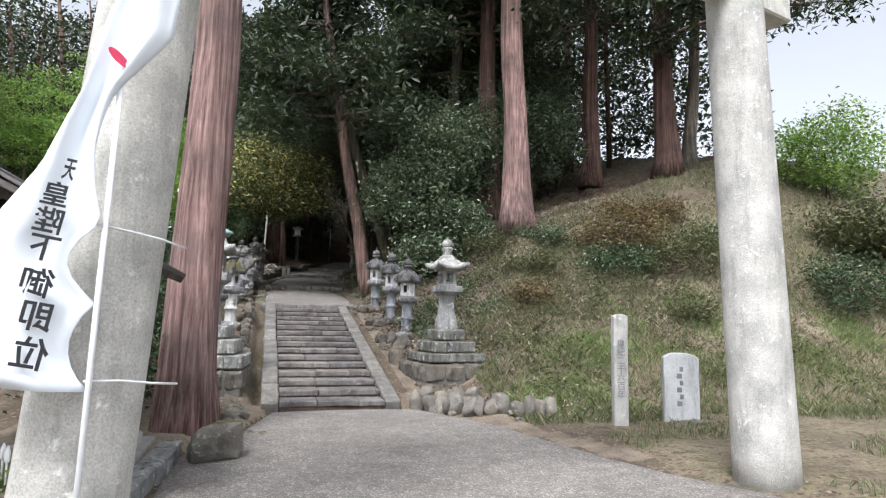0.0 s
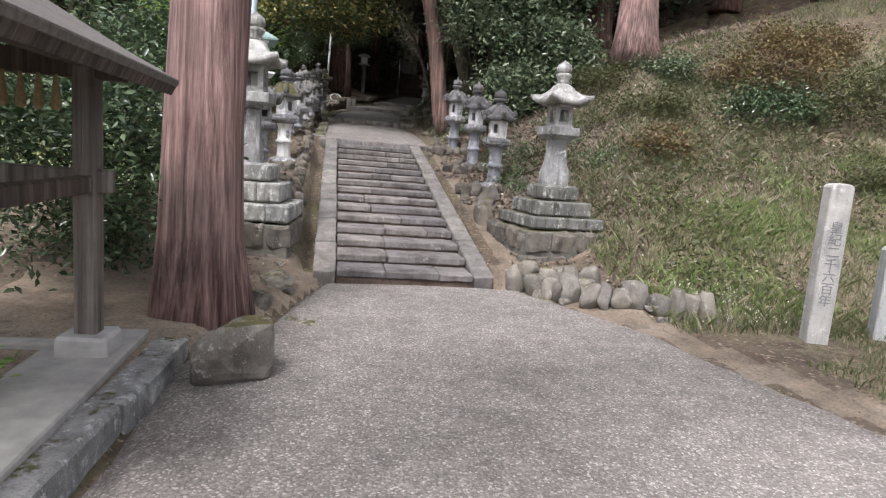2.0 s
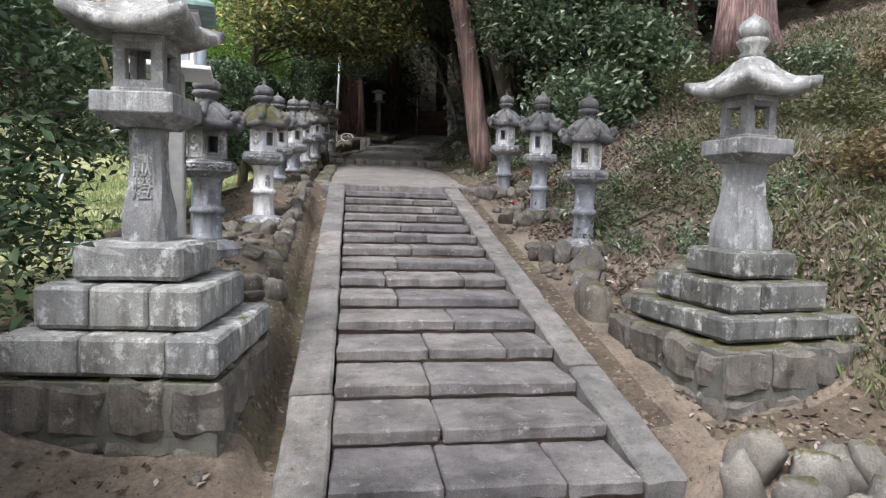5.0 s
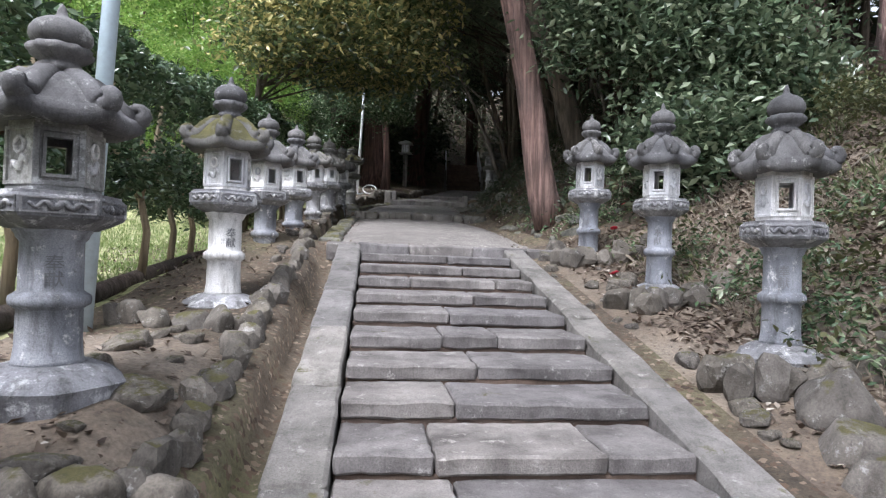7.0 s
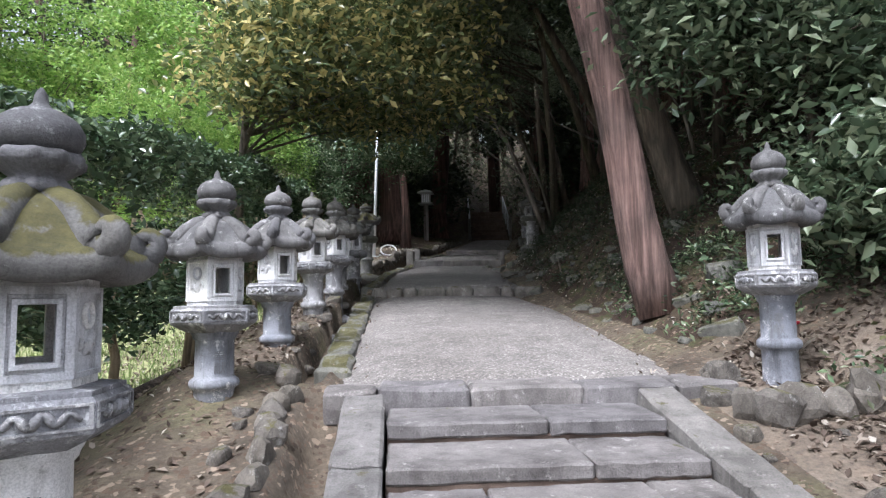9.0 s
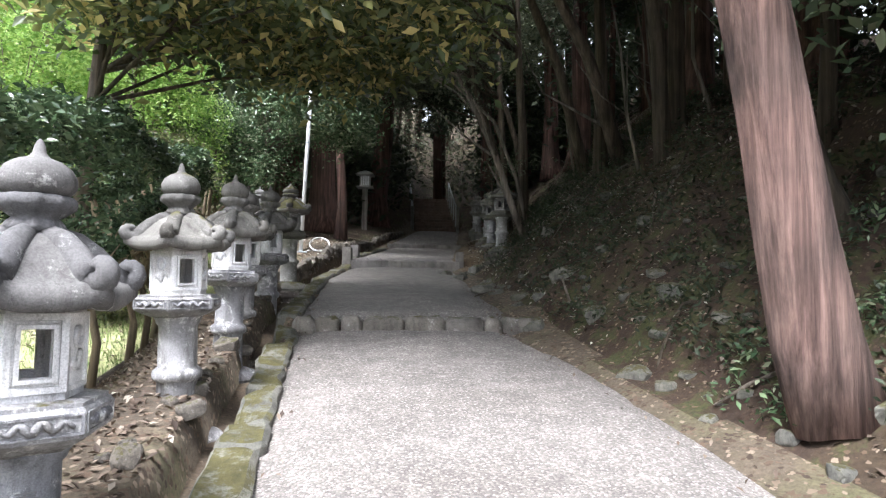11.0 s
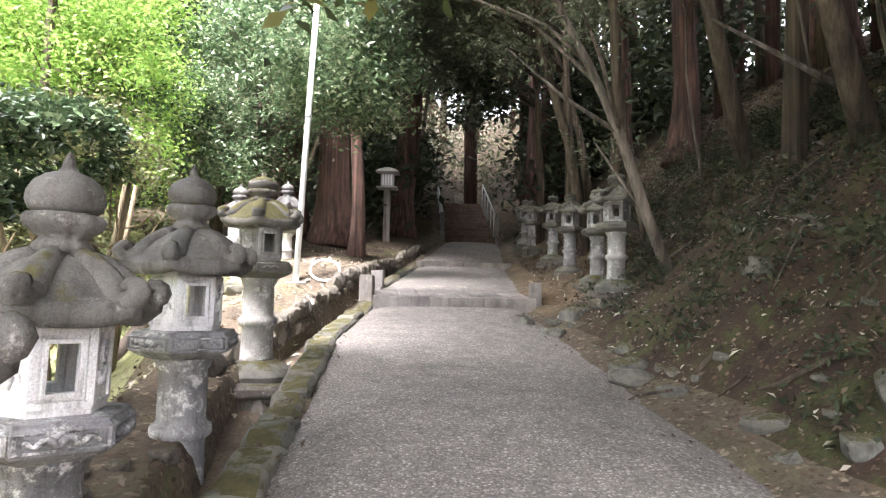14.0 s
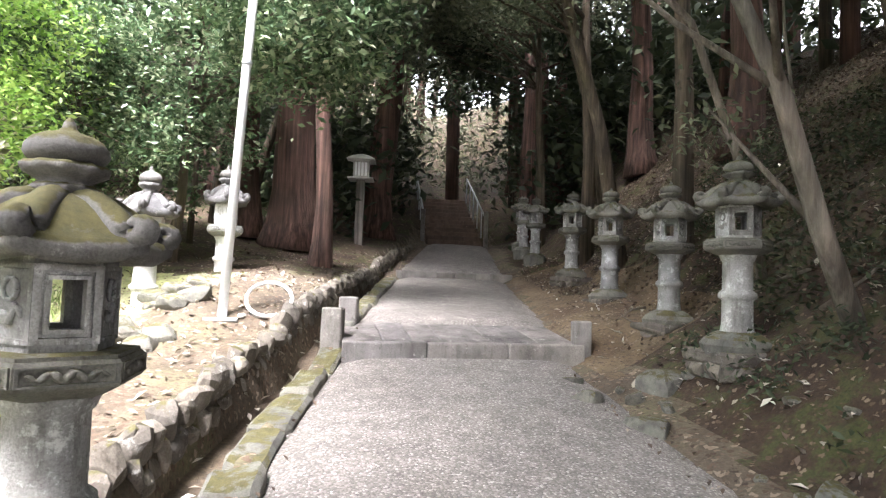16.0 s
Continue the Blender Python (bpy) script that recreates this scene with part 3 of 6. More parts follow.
def strip(name, y0, y1, label, step=0.25, lift=0.0, cross=8, material=ASPHALT, wander=0.08, inset=0.0, crown=0.02):
    """A stretch of paved walk between its two edges."""
    bm = bmesh.new()
    rows, y = [], y0
    while y < y1 + 1e-6:
        xl, xr = lerp(y, PATH_L) + inset, lerp(y, PATH_R) - inset
        xl += wander * noise.noise(Vector((y * 0.8, 0, 5)))
        xr += wander * noise.noise(Vector((y * 0.8, 4, 5))) + 0.06 * noise.noise(Vector((y * 3.1, 4, 5)))
        rows.append([bm.verts.new((xl + (xr - xl) * k / cross, y, lerp(y, PATH_Z) + lift + crown * (1 - (2 * k / cross - 1) ** 2) - (0.06 if k in (0, cross) or not rows else 0))) for k in range(cross + 1)])
        y += step
    for a, b in zip(rows, rows[1:]):
        for k in range(cross):
            bm.faces.new((a[k], a[k + 1], b[k + 1], b[k])).smooth = True
    return tagged(part(name, bm, material), label, "path", kind="structure")


strip("road", -12, 9.78, "worn grey asphalt forecourt leading to the stone steps", 0.3, cross=24, wander=0.12)
strip("path", 17.6, 23.45, "grey asphalt walk above the steps", 0.2, wander=0.08)
strip("path", 23.58, 30.2, "grey asphalt walk above a row of cobbles", 0.2, wander=0.08)
strip("path", 31.2, 37.0, "grey asphalt walk in the shade of the wood", 0.3)
strip("path", 37.1, 43.6, "shaded asphalt walk up to the far flight of steps", 0.3)


# ---- stone steps ----
def build_steps():
    rng = random.Random(5)
    root = thing("stone_steps", pose(0, 0, 0), "flight of fifteen worn grey stone steps between sloping kerbs", "steps", kind="structure")
    n, y0, y1, z0, z1 = 15, 9.78, 17.28, 0.10, 1.72
    for i in range(n):
        ya, z = y0 + (y1 - y0) * i / n, z0 + (z1 - z0) * (i + 1) / n
        cuts = sorted([0.27] + [0.27 + 1.62 * k for k in ([rng.uniform(0.3, 0.7)] if i % 3 else [rng.uniform(0.25, 0.42), rng.uniform(0.6, 0.8)])] + [1.9])
        for a, b in zip(cuts, cuts[1:]):
            d = (y1 - y0) / n + 0.06
            bm = box(b - a - 0.01, d, 0.088, (0, 0, -0.088), 0.012, 0.011, 0, 7, i * 7 + a, 13)
            ob = part("step_slab", bm, STEP, root)
            ob.location = ((a + b) / 2, ya + d / 2 + rng.uniform(-0.007, 0.007), z + rng.uniform(-0.005, 0.005))
            ob.rotation_euler = (rng.uniform(-0.008, 0.008), rng.uniform(-0.004, 0.004), rng.uniform(-0.004, 0.004))
        rb = part("riser", box(1.63, 0.3, 0.2, (0, 0, -0.2), 0.008, 0.012, 0, 3, i), RISER, root, "brown-stained riser with shade painted in")
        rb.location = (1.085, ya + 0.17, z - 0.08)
    slope = math.atan2(z1 - z0, y1 - y0)
    for x0, x1, cuts in ((0.0, 0.26, 8), (1.91, 2.16, 6)):
        for k in range(cuts):
            a, b = k / cuts, (k + 1) / cuts
            ln = (y1 - y0) * (b - a) / math.cos(slope)
            bm = box(x1 - x0, ln - 0.014, 0.42, (0, 0, -0.42), 0.016, 0.014, 0, 5, k + x0 * 9, 9)
            ob = part("kerb_stone", bm, CURB, root)
            ym = y0 + (y1 - y0) * (a + b) / 2
            ob.location = ((x0 + x1) / 2 + rng.uniform(-0.01, 0.01), ym, z0 + 0.1 + (z1 - z0) * (a + b) / 2 + rng.uniform(-0.008, 0.008))
            ob.rotation_euler = (slope, 0, rng.uniform(-0.006, 0.006))
    # top sill of the landing
    x = -0.15
    for w in (0.35, 0.62, 0.75, 0.66, 0.42):
        bm = box(w - 0.012, 0.42, 0.22, (0, 0, -0.22), 0.02, 0.03, 0, 1, w * 31)
        ob = part("sill_stone", bm, STEP, root)
        ob.location = (x + w / 2, 17.53 + rng.uniform(-0.02, 0.02), 1.835 + rng.uniform(-0.01, 0.01))
        ob.rotation_euler = (0.0, 0, rng.uniform(-0.02, 0.02))
        x += w


build_steps()


def cobble_row():
    rng = random.Random(8)
    root = thing("cobble_row", pose(0, 0, 0), "row of rounded kerb stones across the asphalt walk", "step", kind="structure")
    x, k = -0.06, 0
    while x < 2.6:
        w = rng.choice((0.22, 0.26, 0.34, 0.46))
        ob = part("cobble", box(w - 0.012, 0.28, 0.3, (0, 0, -0.16), 0.045, 0.035, 0, 2, k * 3.3), RUBBLE, root, smooth_faces=True)
        ob.location = (x + w / 2, 23.52 + rng.uniform(-0.02, 0.02), 2.5 + rng.uniform(-0.012, 0.012))
        x += w
        k += 1


cobble_row()


def low_step():
    root = thing("slab_step", pose(0, 0, 0, 0, 0, 0), "low step of grey stone slabs across the walk", "step", kind="structure")
    rng = random.Random(3)
    x = 0.86
    for w in (0.4, 0.3, 0.3, 0.5, 0.5, 0.42):
        bm = box(w - 0.012, 0.95, 0.2, (0, 0, -0.2), 0.012, 0.012, 0, 1, w * 9)
        ob = part("slab", bm, STEP, root)
        ob.location, ob.rotation_euler = (x + w / 2, 30.75, 3.57), (0.12, 0, rng.uniform(-0.01, 0.01))
        x += w
    for k in range(3):
        ob = part("kerb_stone", box(0.8, 0.16, 0.24, (0, 0, -0.24), 0.012, 0.015, 0, 1, k), CURB, root)
        ob.location = (1.26 + 0.81 * k, 30.2, 3.515)
    root = thing("slab_step", pose(0, 0, 0), "low shaded kerb step across the walk", "step", kind="structure")
    for k in range(3):
        ob = part("kerb_stone", box(0.83, 0.2, 0.26, (0, 0, -0.26), 0.012, 0.015, 0, 1, k + 5), CURB, root)
        ob.location = (2.75 + 0.84 * k, 37.0, 4.345)


low_step()


def stone_post(x, y, z, h, w=0.15, label="short square stone post beside the low step"):
    root = thing("stone_post", pose(x, y, z, 0, 0, -12), label, "post", "posts at the low step")
    part("shaft", box(w, w, h + 0.2, (0, 0, -0.2), 0.015, 0.01, 0, 1), CURB, root)
    return root


stone_post(0.78, 30.45, 3.45, 0.36, 0.2)
stone_post(0.98, 31.2, 3.6, 0.3, 0.2)
stone_post(3.32, 30.3, 3.42, 0.33, 0.18)


def far_steps():
    root = thing("far_stone_steps", pose(0, 0, 0), "steep flight of stone steps far up the walk, coloured dark for shade", "steps", kind="structure")
    for i in range(12):
        # whole slabs in the riser's dark colour, which paints in the wood's shade
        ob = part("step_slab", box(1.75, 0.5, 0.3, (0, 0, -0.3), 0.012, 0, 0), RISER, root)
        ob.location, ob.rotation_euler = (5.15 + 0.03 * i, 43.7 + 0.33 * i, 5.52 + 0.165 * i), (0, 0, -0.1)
    for s in (-1, 1):
        rail = thing("handrail", pose(0, 0, 0), "pale metal handrail beside the far steps", "handrail", "handrails of the far steps")
        a, b = Vector((5.15 + s * 0.98, 43.6 - s * 0.2, 5.4)), Vector((5.5 + s * 0.98, 47.5 - s * 0.1, 7.4))
        part("rail", tube([a + Vector((0, 0, 0.85)), b + Vector((0, 0, 0.85))], [0.03, 0.03], 8), GALV, rail)
        for k in range(6):
            p = a.lerp(b, k / 5)
            part("post", tube([p - Vector((0, 0, 0.1)), p + Vector((0, 0, 0.85))], [0.022, 0.022], 8), GALV, rail)
    for s in (-1, 1):
        p = (5.1 + s * 1.0, 43.5 - s * 0.2, 5.35)
        part("shaft", box(0.14, 0.14, 1.25, (0, 0, -0.1), 0.01, 0.01), CURB, thing("gate_post", pose(*p, 0, 0, -12), "square pale stone post at the foot of the far steps", "post", "posts of the far steps"))


far_steps()


# ---- stone lanterns ----
def roof_mesh(r, h, sides=6, turn=0.0, lift=0.05, dome=True, n=8):
    """A lantern's cap: many-sided, swelling, with a turned-up rim."""
    bm = bmesh.new()
    seg = sides * n
    prof = [(0.2, 1.0), (0.36, 0.94), (0.52, 0.83), (0.66, 0.67), (0.78, 0.48), (0.87, 0.33), (0.95, 0.26), (1.02, 0.22), (1.06, 0.1), (1.05, -0.04), (0.98, -0.12), (0.86, -0.12), (0.5, -0.02)]
    if not dome:
        prof = [(0.16, 1.0), (0.3, 0.86), (0.48, 0.62), (0.66, 0.4), (0.82, 0.25), (0.93, 0.19), (1.0, 0.17), (1.0, -0.02), (0.9, -0.08), (0.5, -0.02)]
    rings = []
    for q, zz in prof:
        ring = []
        for i in range(seg):
            a = 2 * math.pi * i / seg
            c = ((a / (2 * math.pi) * sides) % 1.0) - 0.5
            edge = math.cos(math.pi / sides) / math.cos(c * 2 * math.pi / sides)
            corner = (abs(c) * 2) ** 3
            rr = r * q * (edge if q > 0.3 else 1) * (1 + 0.05 * corner * (q > 0.8))
            ring.append(bm.verts.new((rr * math.cos(a + turn), rr * math.sin(a + turn), zz * h + corner * lift * smooth(0.5, 1.0, q) * (1 if q > 0.55 else 0))))
        rings.append(ring)
    for a, b in zip(rings, rings[1:]):
        for i in range(seg):
            bm.faces.new((a[i], a[(i + 1) % seg], b[(i + 1) % seg], b[i])).smooth = True
    bm.faces.new(rings[0])
    bm.faces.new(rings[-1][::-1])
    bmesh.ops.recalc_face_normals(bm, faces=bm.faces)
    return bm


def scroll(r, h, a, lift):
    """A rib that runs down the cap's corner and curls up at its end."""
    pts, rad = [], []
    for q, zz in ((0.24, 0.98), (0.44, 0.89), (0.64, 0.7), (0.8, 0.48), (0.95, 0.32)):
        pts.append((q * r, zz * h + lift * 0.4 * q))
        rad.append(0.04 + 0.014 * q)
    cx, cz = pts[-1][0] + 0.03, pts[-1][1] + 0.038
    for k in range(9):
        t = -2.1 + k * 0.62
        rr = 0.045 * (1 - k * 0.08)
        pts.append((cx + rr * math.cos(t), cz + rr * math.sin(t)))
        rad.append(0.048 - 0.003 * k)
    return tube([(p * math.cos(a), p * math.sin(a), z - 0.018) for p, z in pts], rad, 10)


def loops_panel(loops, cz, m, closed):
    """A flat panel worked from one piece: rectangles (half width, half height, depth) joined one after another."""
    bm = bmesh.new()
    rings = [[bm.verts.new(m @ Vector((d, sy * hw, cz + sz * hh))) for sy, sz in ((-1, -1), (1, -1), (1, 1), (-1, 1))] for hw, hh, d in loops]
    pairs = list(zip(rings, rings[1:])) + ([(rings[-1], rings[0])] if closed else [])
    for p, q in pairs:
        for i in range(4):
            bm.faces.new((p[i], p[(i + 1) % 4], q[(i + 1) % 4], q[i]))
    if not closed:
        bm.faces.new(rings[0])
        bm.faces.new(rings[-1])
    bmesh.ops.recalc_face_normals(bm, faces=bm.faces)
    return bm


def hex_firebox(root, z, h, ap, open_at, mat_box):
    """Six-sided fire box: framed openings and carved panels in turn."""
    fb = part("firebox", lathe([(ap * 1.12, z), (ap * 1.12, z + 0.03)], 6, radians(30)), mat_box, root, "whitened six-sided fire box")
    part("head", lathe([(ap * 1.1, z + h - 0.03), (ap * 1.1, z + h)], 6, radians(30)), mat_box, fb)
    w, ih, cz = ap * math.tan(math.pi / 6), (h - 0.06) / 2, z + h / 2
    for k in range(6):
        m = Matrix.Rotation(radians(60 * k), 4, "Z") @ Matrix.Translation((ap - 0.02, 0, 0))
        t = 0.022
        if 60 * k in open_at:
            hw, hh = w * 0.5, ih * 0.62
            part("window_panel", loops_panel([(w, ih, -t), (w, ih, t), (w * 0.76, ih * 0.84, t), (w * 0.74, ih * 0.82, t - 0.008), (w * 0.66, ih * 0.75, t - 0.008), (w * 0.64, ih * 0.73, t + 0.008), (hw, hh, t + 0.008), (hw, hh, -t)], cz, m, True), mat_box, fb)
        else:
            part("relief_panel", loops_panel([(w, ih, -t), (w, ih, t), (w * 0.82, ih * 0.88, t), (w * 0.8, ih * 0.86, t - 0.009)], cz, m, False), mat_box, fb)
            ring = [m @ Vector((t - 0.005, 0.03 * math.cos(q * 0.6283), cz + ih * 0.36 + 0.036 * math.sin(q * 0.6283))) for q in range(11)]
            part("moon_carving", tube(ring, [0.009] * 11, 6), mat_box, fb)
            cloud = [m @ Vector((t - 0.008, -0.05 + 0.0125 * q, cz - ih * 0.42 + 0.026 * math.sin(q * 1.3) + 0.004 * q)) for q in range(9)]
            part("cloud_carving", tube(cloud, [0.006, 0.012, 0.015, 0.013, 0.017, 0.014, 0.016, 0.011, 0.005], 6), mat_box, fb)
    return fb


def lantern(name, side, label, category="stone lantern", group="lanterns lining the steps", cap=None, boxm=None, shaft=None, base=None, squat=False, letters=True, rise=None):
    """A tall six-sided votive lantern: base, ringed shaft, carved platform, fire box, curled cap and jewel."""
    cap, boxm, shaft, base = cap or CAPSTONE, boxm or PALE, shaft or BLUISH, base or FRIEZE
    root = thing(name, pose(0, 0, 0), label, category, group)
    part("base", lathe([(0.28, -0.25), (0.3, -0.01), (0.31, 0.03), (0.27, 0.07), (0.2, 0.105), (0.16, 0.12)], 24, 0, (6, 0.05)), base, root)
    sh = part("shaft", lathe([(0.145, 0.11), (0.135, 0.14), (0.128, 0.2), (0.126, 0.37), (0.135, 0.38), (0.155, 0.395), (0.158, 0.415), (0.155, 0.435), (0.135, 0.45),
                              (0.124, 0.46), (0.122, 0.69), (0.136, 0.705), (0.142, 0.725), (0.15, 0.735), (0.155, 0.75)], 28), shaft, root, smooth_faces=True)
    part("platform", lathe([(0.17, 0.745), (0.225, 0.77), (0.262, 0.792), (0.275, 0.8), (0.28, 0.815), (0.28, 0.885), (0.268, 0.9), (0.262, 0.9), (0.262, 0.915), (0.2, 0.92)], 6, radians(30)), shaft if squat else base, root)
    for k in range(6):
        m = Matrix.Rotation(radians(60 * k), 4, "Z") @ Matrix.Translation((0.2425, 0, 0.85))
        curl = [m @ Vector((0.004, 0.0105 * q, 0.018 * math.sin(q * 1.05) * (1 - 0.04 * abs(q)))) for q in range(-10, 11)]
        part("carving", tube(curl, [0.006 + 0.008 * math.sin((q + 10) * math.pi / 20) + 0.002 * math.cos(q * 2) for q in range(-10, 11)], 6), base, root)
        part("panel_rim", loops_panel([(0.134, 0.036, -0.004), (0.134, 0.036, 0.006), (0.124, 0.028, 0.006), (0.124, 0.028, -0.004)], 0, m, True), base, root)
    hex_firebox(root, 0.915, 0.325, 0.16, (300, 120) if side < 0 else (240, 60), boxm)
    rz = 1.245
    rf = part("cap", roof_mesh(0.315, 0.25, 6, radians(30), 0.03), cap, root, "dark weathered cap with curled corners", True)
    rf.location = (0, 0, rz)
    for k in range(6):
        part("rib", scroll(0.29, 0.25, radians(30 + 60 * k), 0.03), cap, rf)
    part("lotus", lathe([(0.07, 1.485), (0.1, 1.5), (0.085, 1.525), (0.07, 1.54), (0.092, 1.556), (0.122, 1.58), (0.126, 1.6), (0.112, 1.618), (0.085, 1.624)], 40, 0, (10, 0.07)), cap, root, smooth_faces=True)
    top = [(0.085, 1.616), (0.113, 1.634), (0.125, 1.66), (0.122, 1.69), (0.104, 1.722), (0.072, 1.745), (0.036, 1.758), (0.022, 1.775), (0.018, 1.8), (0.01, 1.818), (0.003, 1.826)]
    part("jewel", lathe(top, 20), cap, root, smooth_faces=True)
    if letters:
        ang = radians(-60 if side < 0 else -120)
        m = Matrix.Rotation(ang, 4, "Z") @ Matrix.Translation((0.122, 0, 0.55)) @ Matrix.Rotation(radians(90), 4, "Z") @ Matrix.Rotation(radians(90), 4, "X")
        write("奉\n献", 0.078, sh, m, CARVED, deep=0.004)
    if rise:
        # other proportions of shaft, fire box and cap
        for c in root.children_recursive:
            up = rz if c == rf or c.parent == rf else 0.0
            for v in c.data.vertices:
                v.co.z = lerp(v.co.z + up, rise) - lerp(up, rise)
        rf.location.z = lerp(rz, rise)
    return root


TALL = [(-1, -1), (0, 0), (0.12, 0.12), (0.745, 0.84), (0.915, 0.985), (1.24, 1.3), (1.495, 1.52), (1.83, 1.88)]
SLIM = [(-1, -1), (0, 0), (0.12, 0.15), (0.745, 0.81), (0.915, 0.95), (1.24, 1.245), (1.495, 1.45), (1.83, 1.7)]


left_one = lantern("stone_lantern", -1, "six-sided granite lantern with whitened fire box beside the steps")
tall_one = lantern("stone_lantern", -1, "tall six-sided granite lantern with whitened fire box beside the asphalt walk", cap=WORNCAP, shaft=FRIEZE, letters=False, rise=TALL)
right_one = lantern("stone_lantern", 1, "six-sided granite lantern with whitened fire box below the bank")
LEFT = [(15.23, -0.78, 1.24, 1.02), (17.44, -0.86, 1.49, 1.0), (18.95, -0.74, 1.68, 1.0), (20.97, -0.67, 1.93, 1.0), (22.48, -0.58, 2.11, 1.01), (23.6, -0.61, 2.2, 1.0), (24.85, -0.45, 2.38, 1.01)]
RIGHT = [(14.05, 3.17, 1.08, 1.03), (15.79, 3.13, 1.4, 1.02), (17.36, 2.98, 1.66, 1.01)]
left_one.matrix_basis = pose(-1.0, 13.05, 1.08, 0, 0, 0) @ Matrix.Diagonal((1.02, 1.02, 0.93, 1))
tagged(left_one, "dark grey six-sided granite lantern standing on bare earth")
for c in left_one.children_recursive:
    if c.name.split(".")[0] in ("firebox", "head", "window_panel", "relief_panel"):
        c.material_slots[0].link = "OBJECT"
        c.material_slots[0].material = GRANITE
rnd = random.Random(11)
for y, x, z, s in LEFT:
    ob = tall_one if y == 20.97 else copy_thing(tall_one if y > 20 else left_one, pose(0, 0, 0))
    for c in ob.children_recursive:
        c.material_slots[0].link = "DATA"
    ob.matrix_basis = pose(x, y, z, rnd.uniform(-1, 1), rnd.uniform(-1, 1), rnd.uniform(-4, 4)) @ Matrix.Diagonal((s, s, s, 1))
    tagged(ob, "six-sided granite lantern with whitened fire box beside the walk")
    if y < 16:
        for c in ob.children:
            if c.name.startswith("cap"):
                for q in (c, *c.children):
                    q.material_slots[0].link = "OBJECT"
                    q.material_slots[0].material = MOSSCAP
            elif c.name.startswith("shaft"):
                c.material_slots[0].link = "OBJECT"
                c.material_slots[0].material = PALE
        tagged(ob, "six-sided whitened granite lantern with yellow moss on its cap")
right_one.matrix_basis = pose(RIGHT[0][1], RIGHT[0][0], RIGHT[0][2]) @ Matrix.Diagonal((0.95, 0.95, 1.03, 1))
for y, x, z, s in RIGHT[1:]:
    ob = copy_thing(right_one, pose(0, 0, 0))
    ob.matrix_basis = pose(x, y, z, 0, 0, rnd.uniform(-4, 4)) @ Matrix.Diagonal((s * 0.9, s * 0.9, s, 1))
moss_one = lantern("mossy_lantern", -1, "moss-topped grey stone lantern on a low rubble base", group="lanterns lining the upper walk", cap=MOSSCAP, boxm=GRANITE, shaft=GRANITE, base=MOSSY, letters=False, rise=SLIM)
moss_one.matrix_basis = pose(-0.28, 26.55, 2.87)
dark_one = lantern("shaded_lantern", 1, "shaded grey stone lantern standing on the leafy bank", group="lanterns lining the upper walk", cap=MOSSY, boxm=GRANITE, shaft=GRANITE, base=MOSSY, letters=False, rise=SLIM)
dark_one.matrix_basis = pose(3.8, 28.55, 3.66) @ Matrix.Diagonal((0.9, 0.9, 0.9, 1))
for x, y, z, s in ((4.3, 30.25, 3.76, 0.9), (4.55, 32.05, 3.97, 0.9), (5.1, 34.5, 4.32, 0.9), (5.6, 37.6, 4.75, 0.85), (5.9, 39.2, 5.0, 0.85), (6.4, 40.8, 5.25, 0.85)):
    ob = copy_thing(dark_one, pose(0, 0, 0))
    ob.matrix_basis = pose(x, y, z, 0, 0, rnd.uniform(-6, 6)) @ Matrix.Diagonal((s, s, s, 1))
sun_one = lantern("sunlit_lantern", -1, "pale stone lantern standing in the open beside the wood", group="lanterns lining the upper walk", boxm=PALE, shaft=PALE, base=GRANITE, letters=False)
sun_one.matrix_basis = pose(-1.31, 32.0, 3.5)
ob = copy_thing(sun_one, pose(0, 0, 0))
ob.matrix_basis = pose(-0.71, 34.0, 3.92, 0, 0, 8)


def plinth(x, y, z, w, h, label="rubble footing under a stone lantern"):
    root = thing("lantern_footing", pose(x, y, z, 0, 0, 5), label, "footing", "footings of the lanterns")
    part("top_slab", box(w, w, 0.1, (0, 0, -0.1), 0.02, 0.03, 0, 1, x * 3 + y), FOOTING, root)
    part("core", box(w - 0.12, w - 0.12, h + 0.1, (0, 0, -0.1 - h), 0.03, 0.03, 0, 2, y), FOOTING, root)
    rg = random.Random(int(y * 10))
    k = 0
    for s, (ax, ay) in enumerate(((0, -1), (1, 0), (-1, 0), (0, 1))):
        p = -w / 2
        while p < w / 2 - 0.06:
            d = rg.uniform(0.14, 0.26)
            ob = part("stone", cobble(d * 1.12, 0.24, h * 1.15, k + s * 9 + y, 0.6, 2), FOOTING, root)
            q = p + d / 2
            ob.location = (q if ay else ax * (w / 2 - 0.08), q if ax else ay * (w / 2 - 0.08), -0.08 - h / 2)
            ob.rotation_euler = (0, 0, 0 if ay else radians(90))
            p += d
            k += 1
    return root


for y, x, z, s in LEFT[:6]:
    plinth(x, y, z - 0.005, 0.7, 0.3)
for y, x, z, s in RIGHT:
    plinth(x, y, z - 0.005, 0.8, 0.3)
plinth(-0.45, 24.85, 2.375, 0.72, 0.24)
plinth(-0.28, 26.55, 2.865, 0.95, 0.42)
plinth(-1.31, 32.0, 3.495, 0.8, 0.3)
plinth(-0.71, 34.0, 3.915, 0.8, 0.25)
for x, y, z in ((3.8, 28.55, 3.655), (4.3, 30.25, 3.755), (4.55, 32.05, 3.965), (5.1, 34.5, 4.315)):
    plinth(x, y, z, 0.56, 0.16)


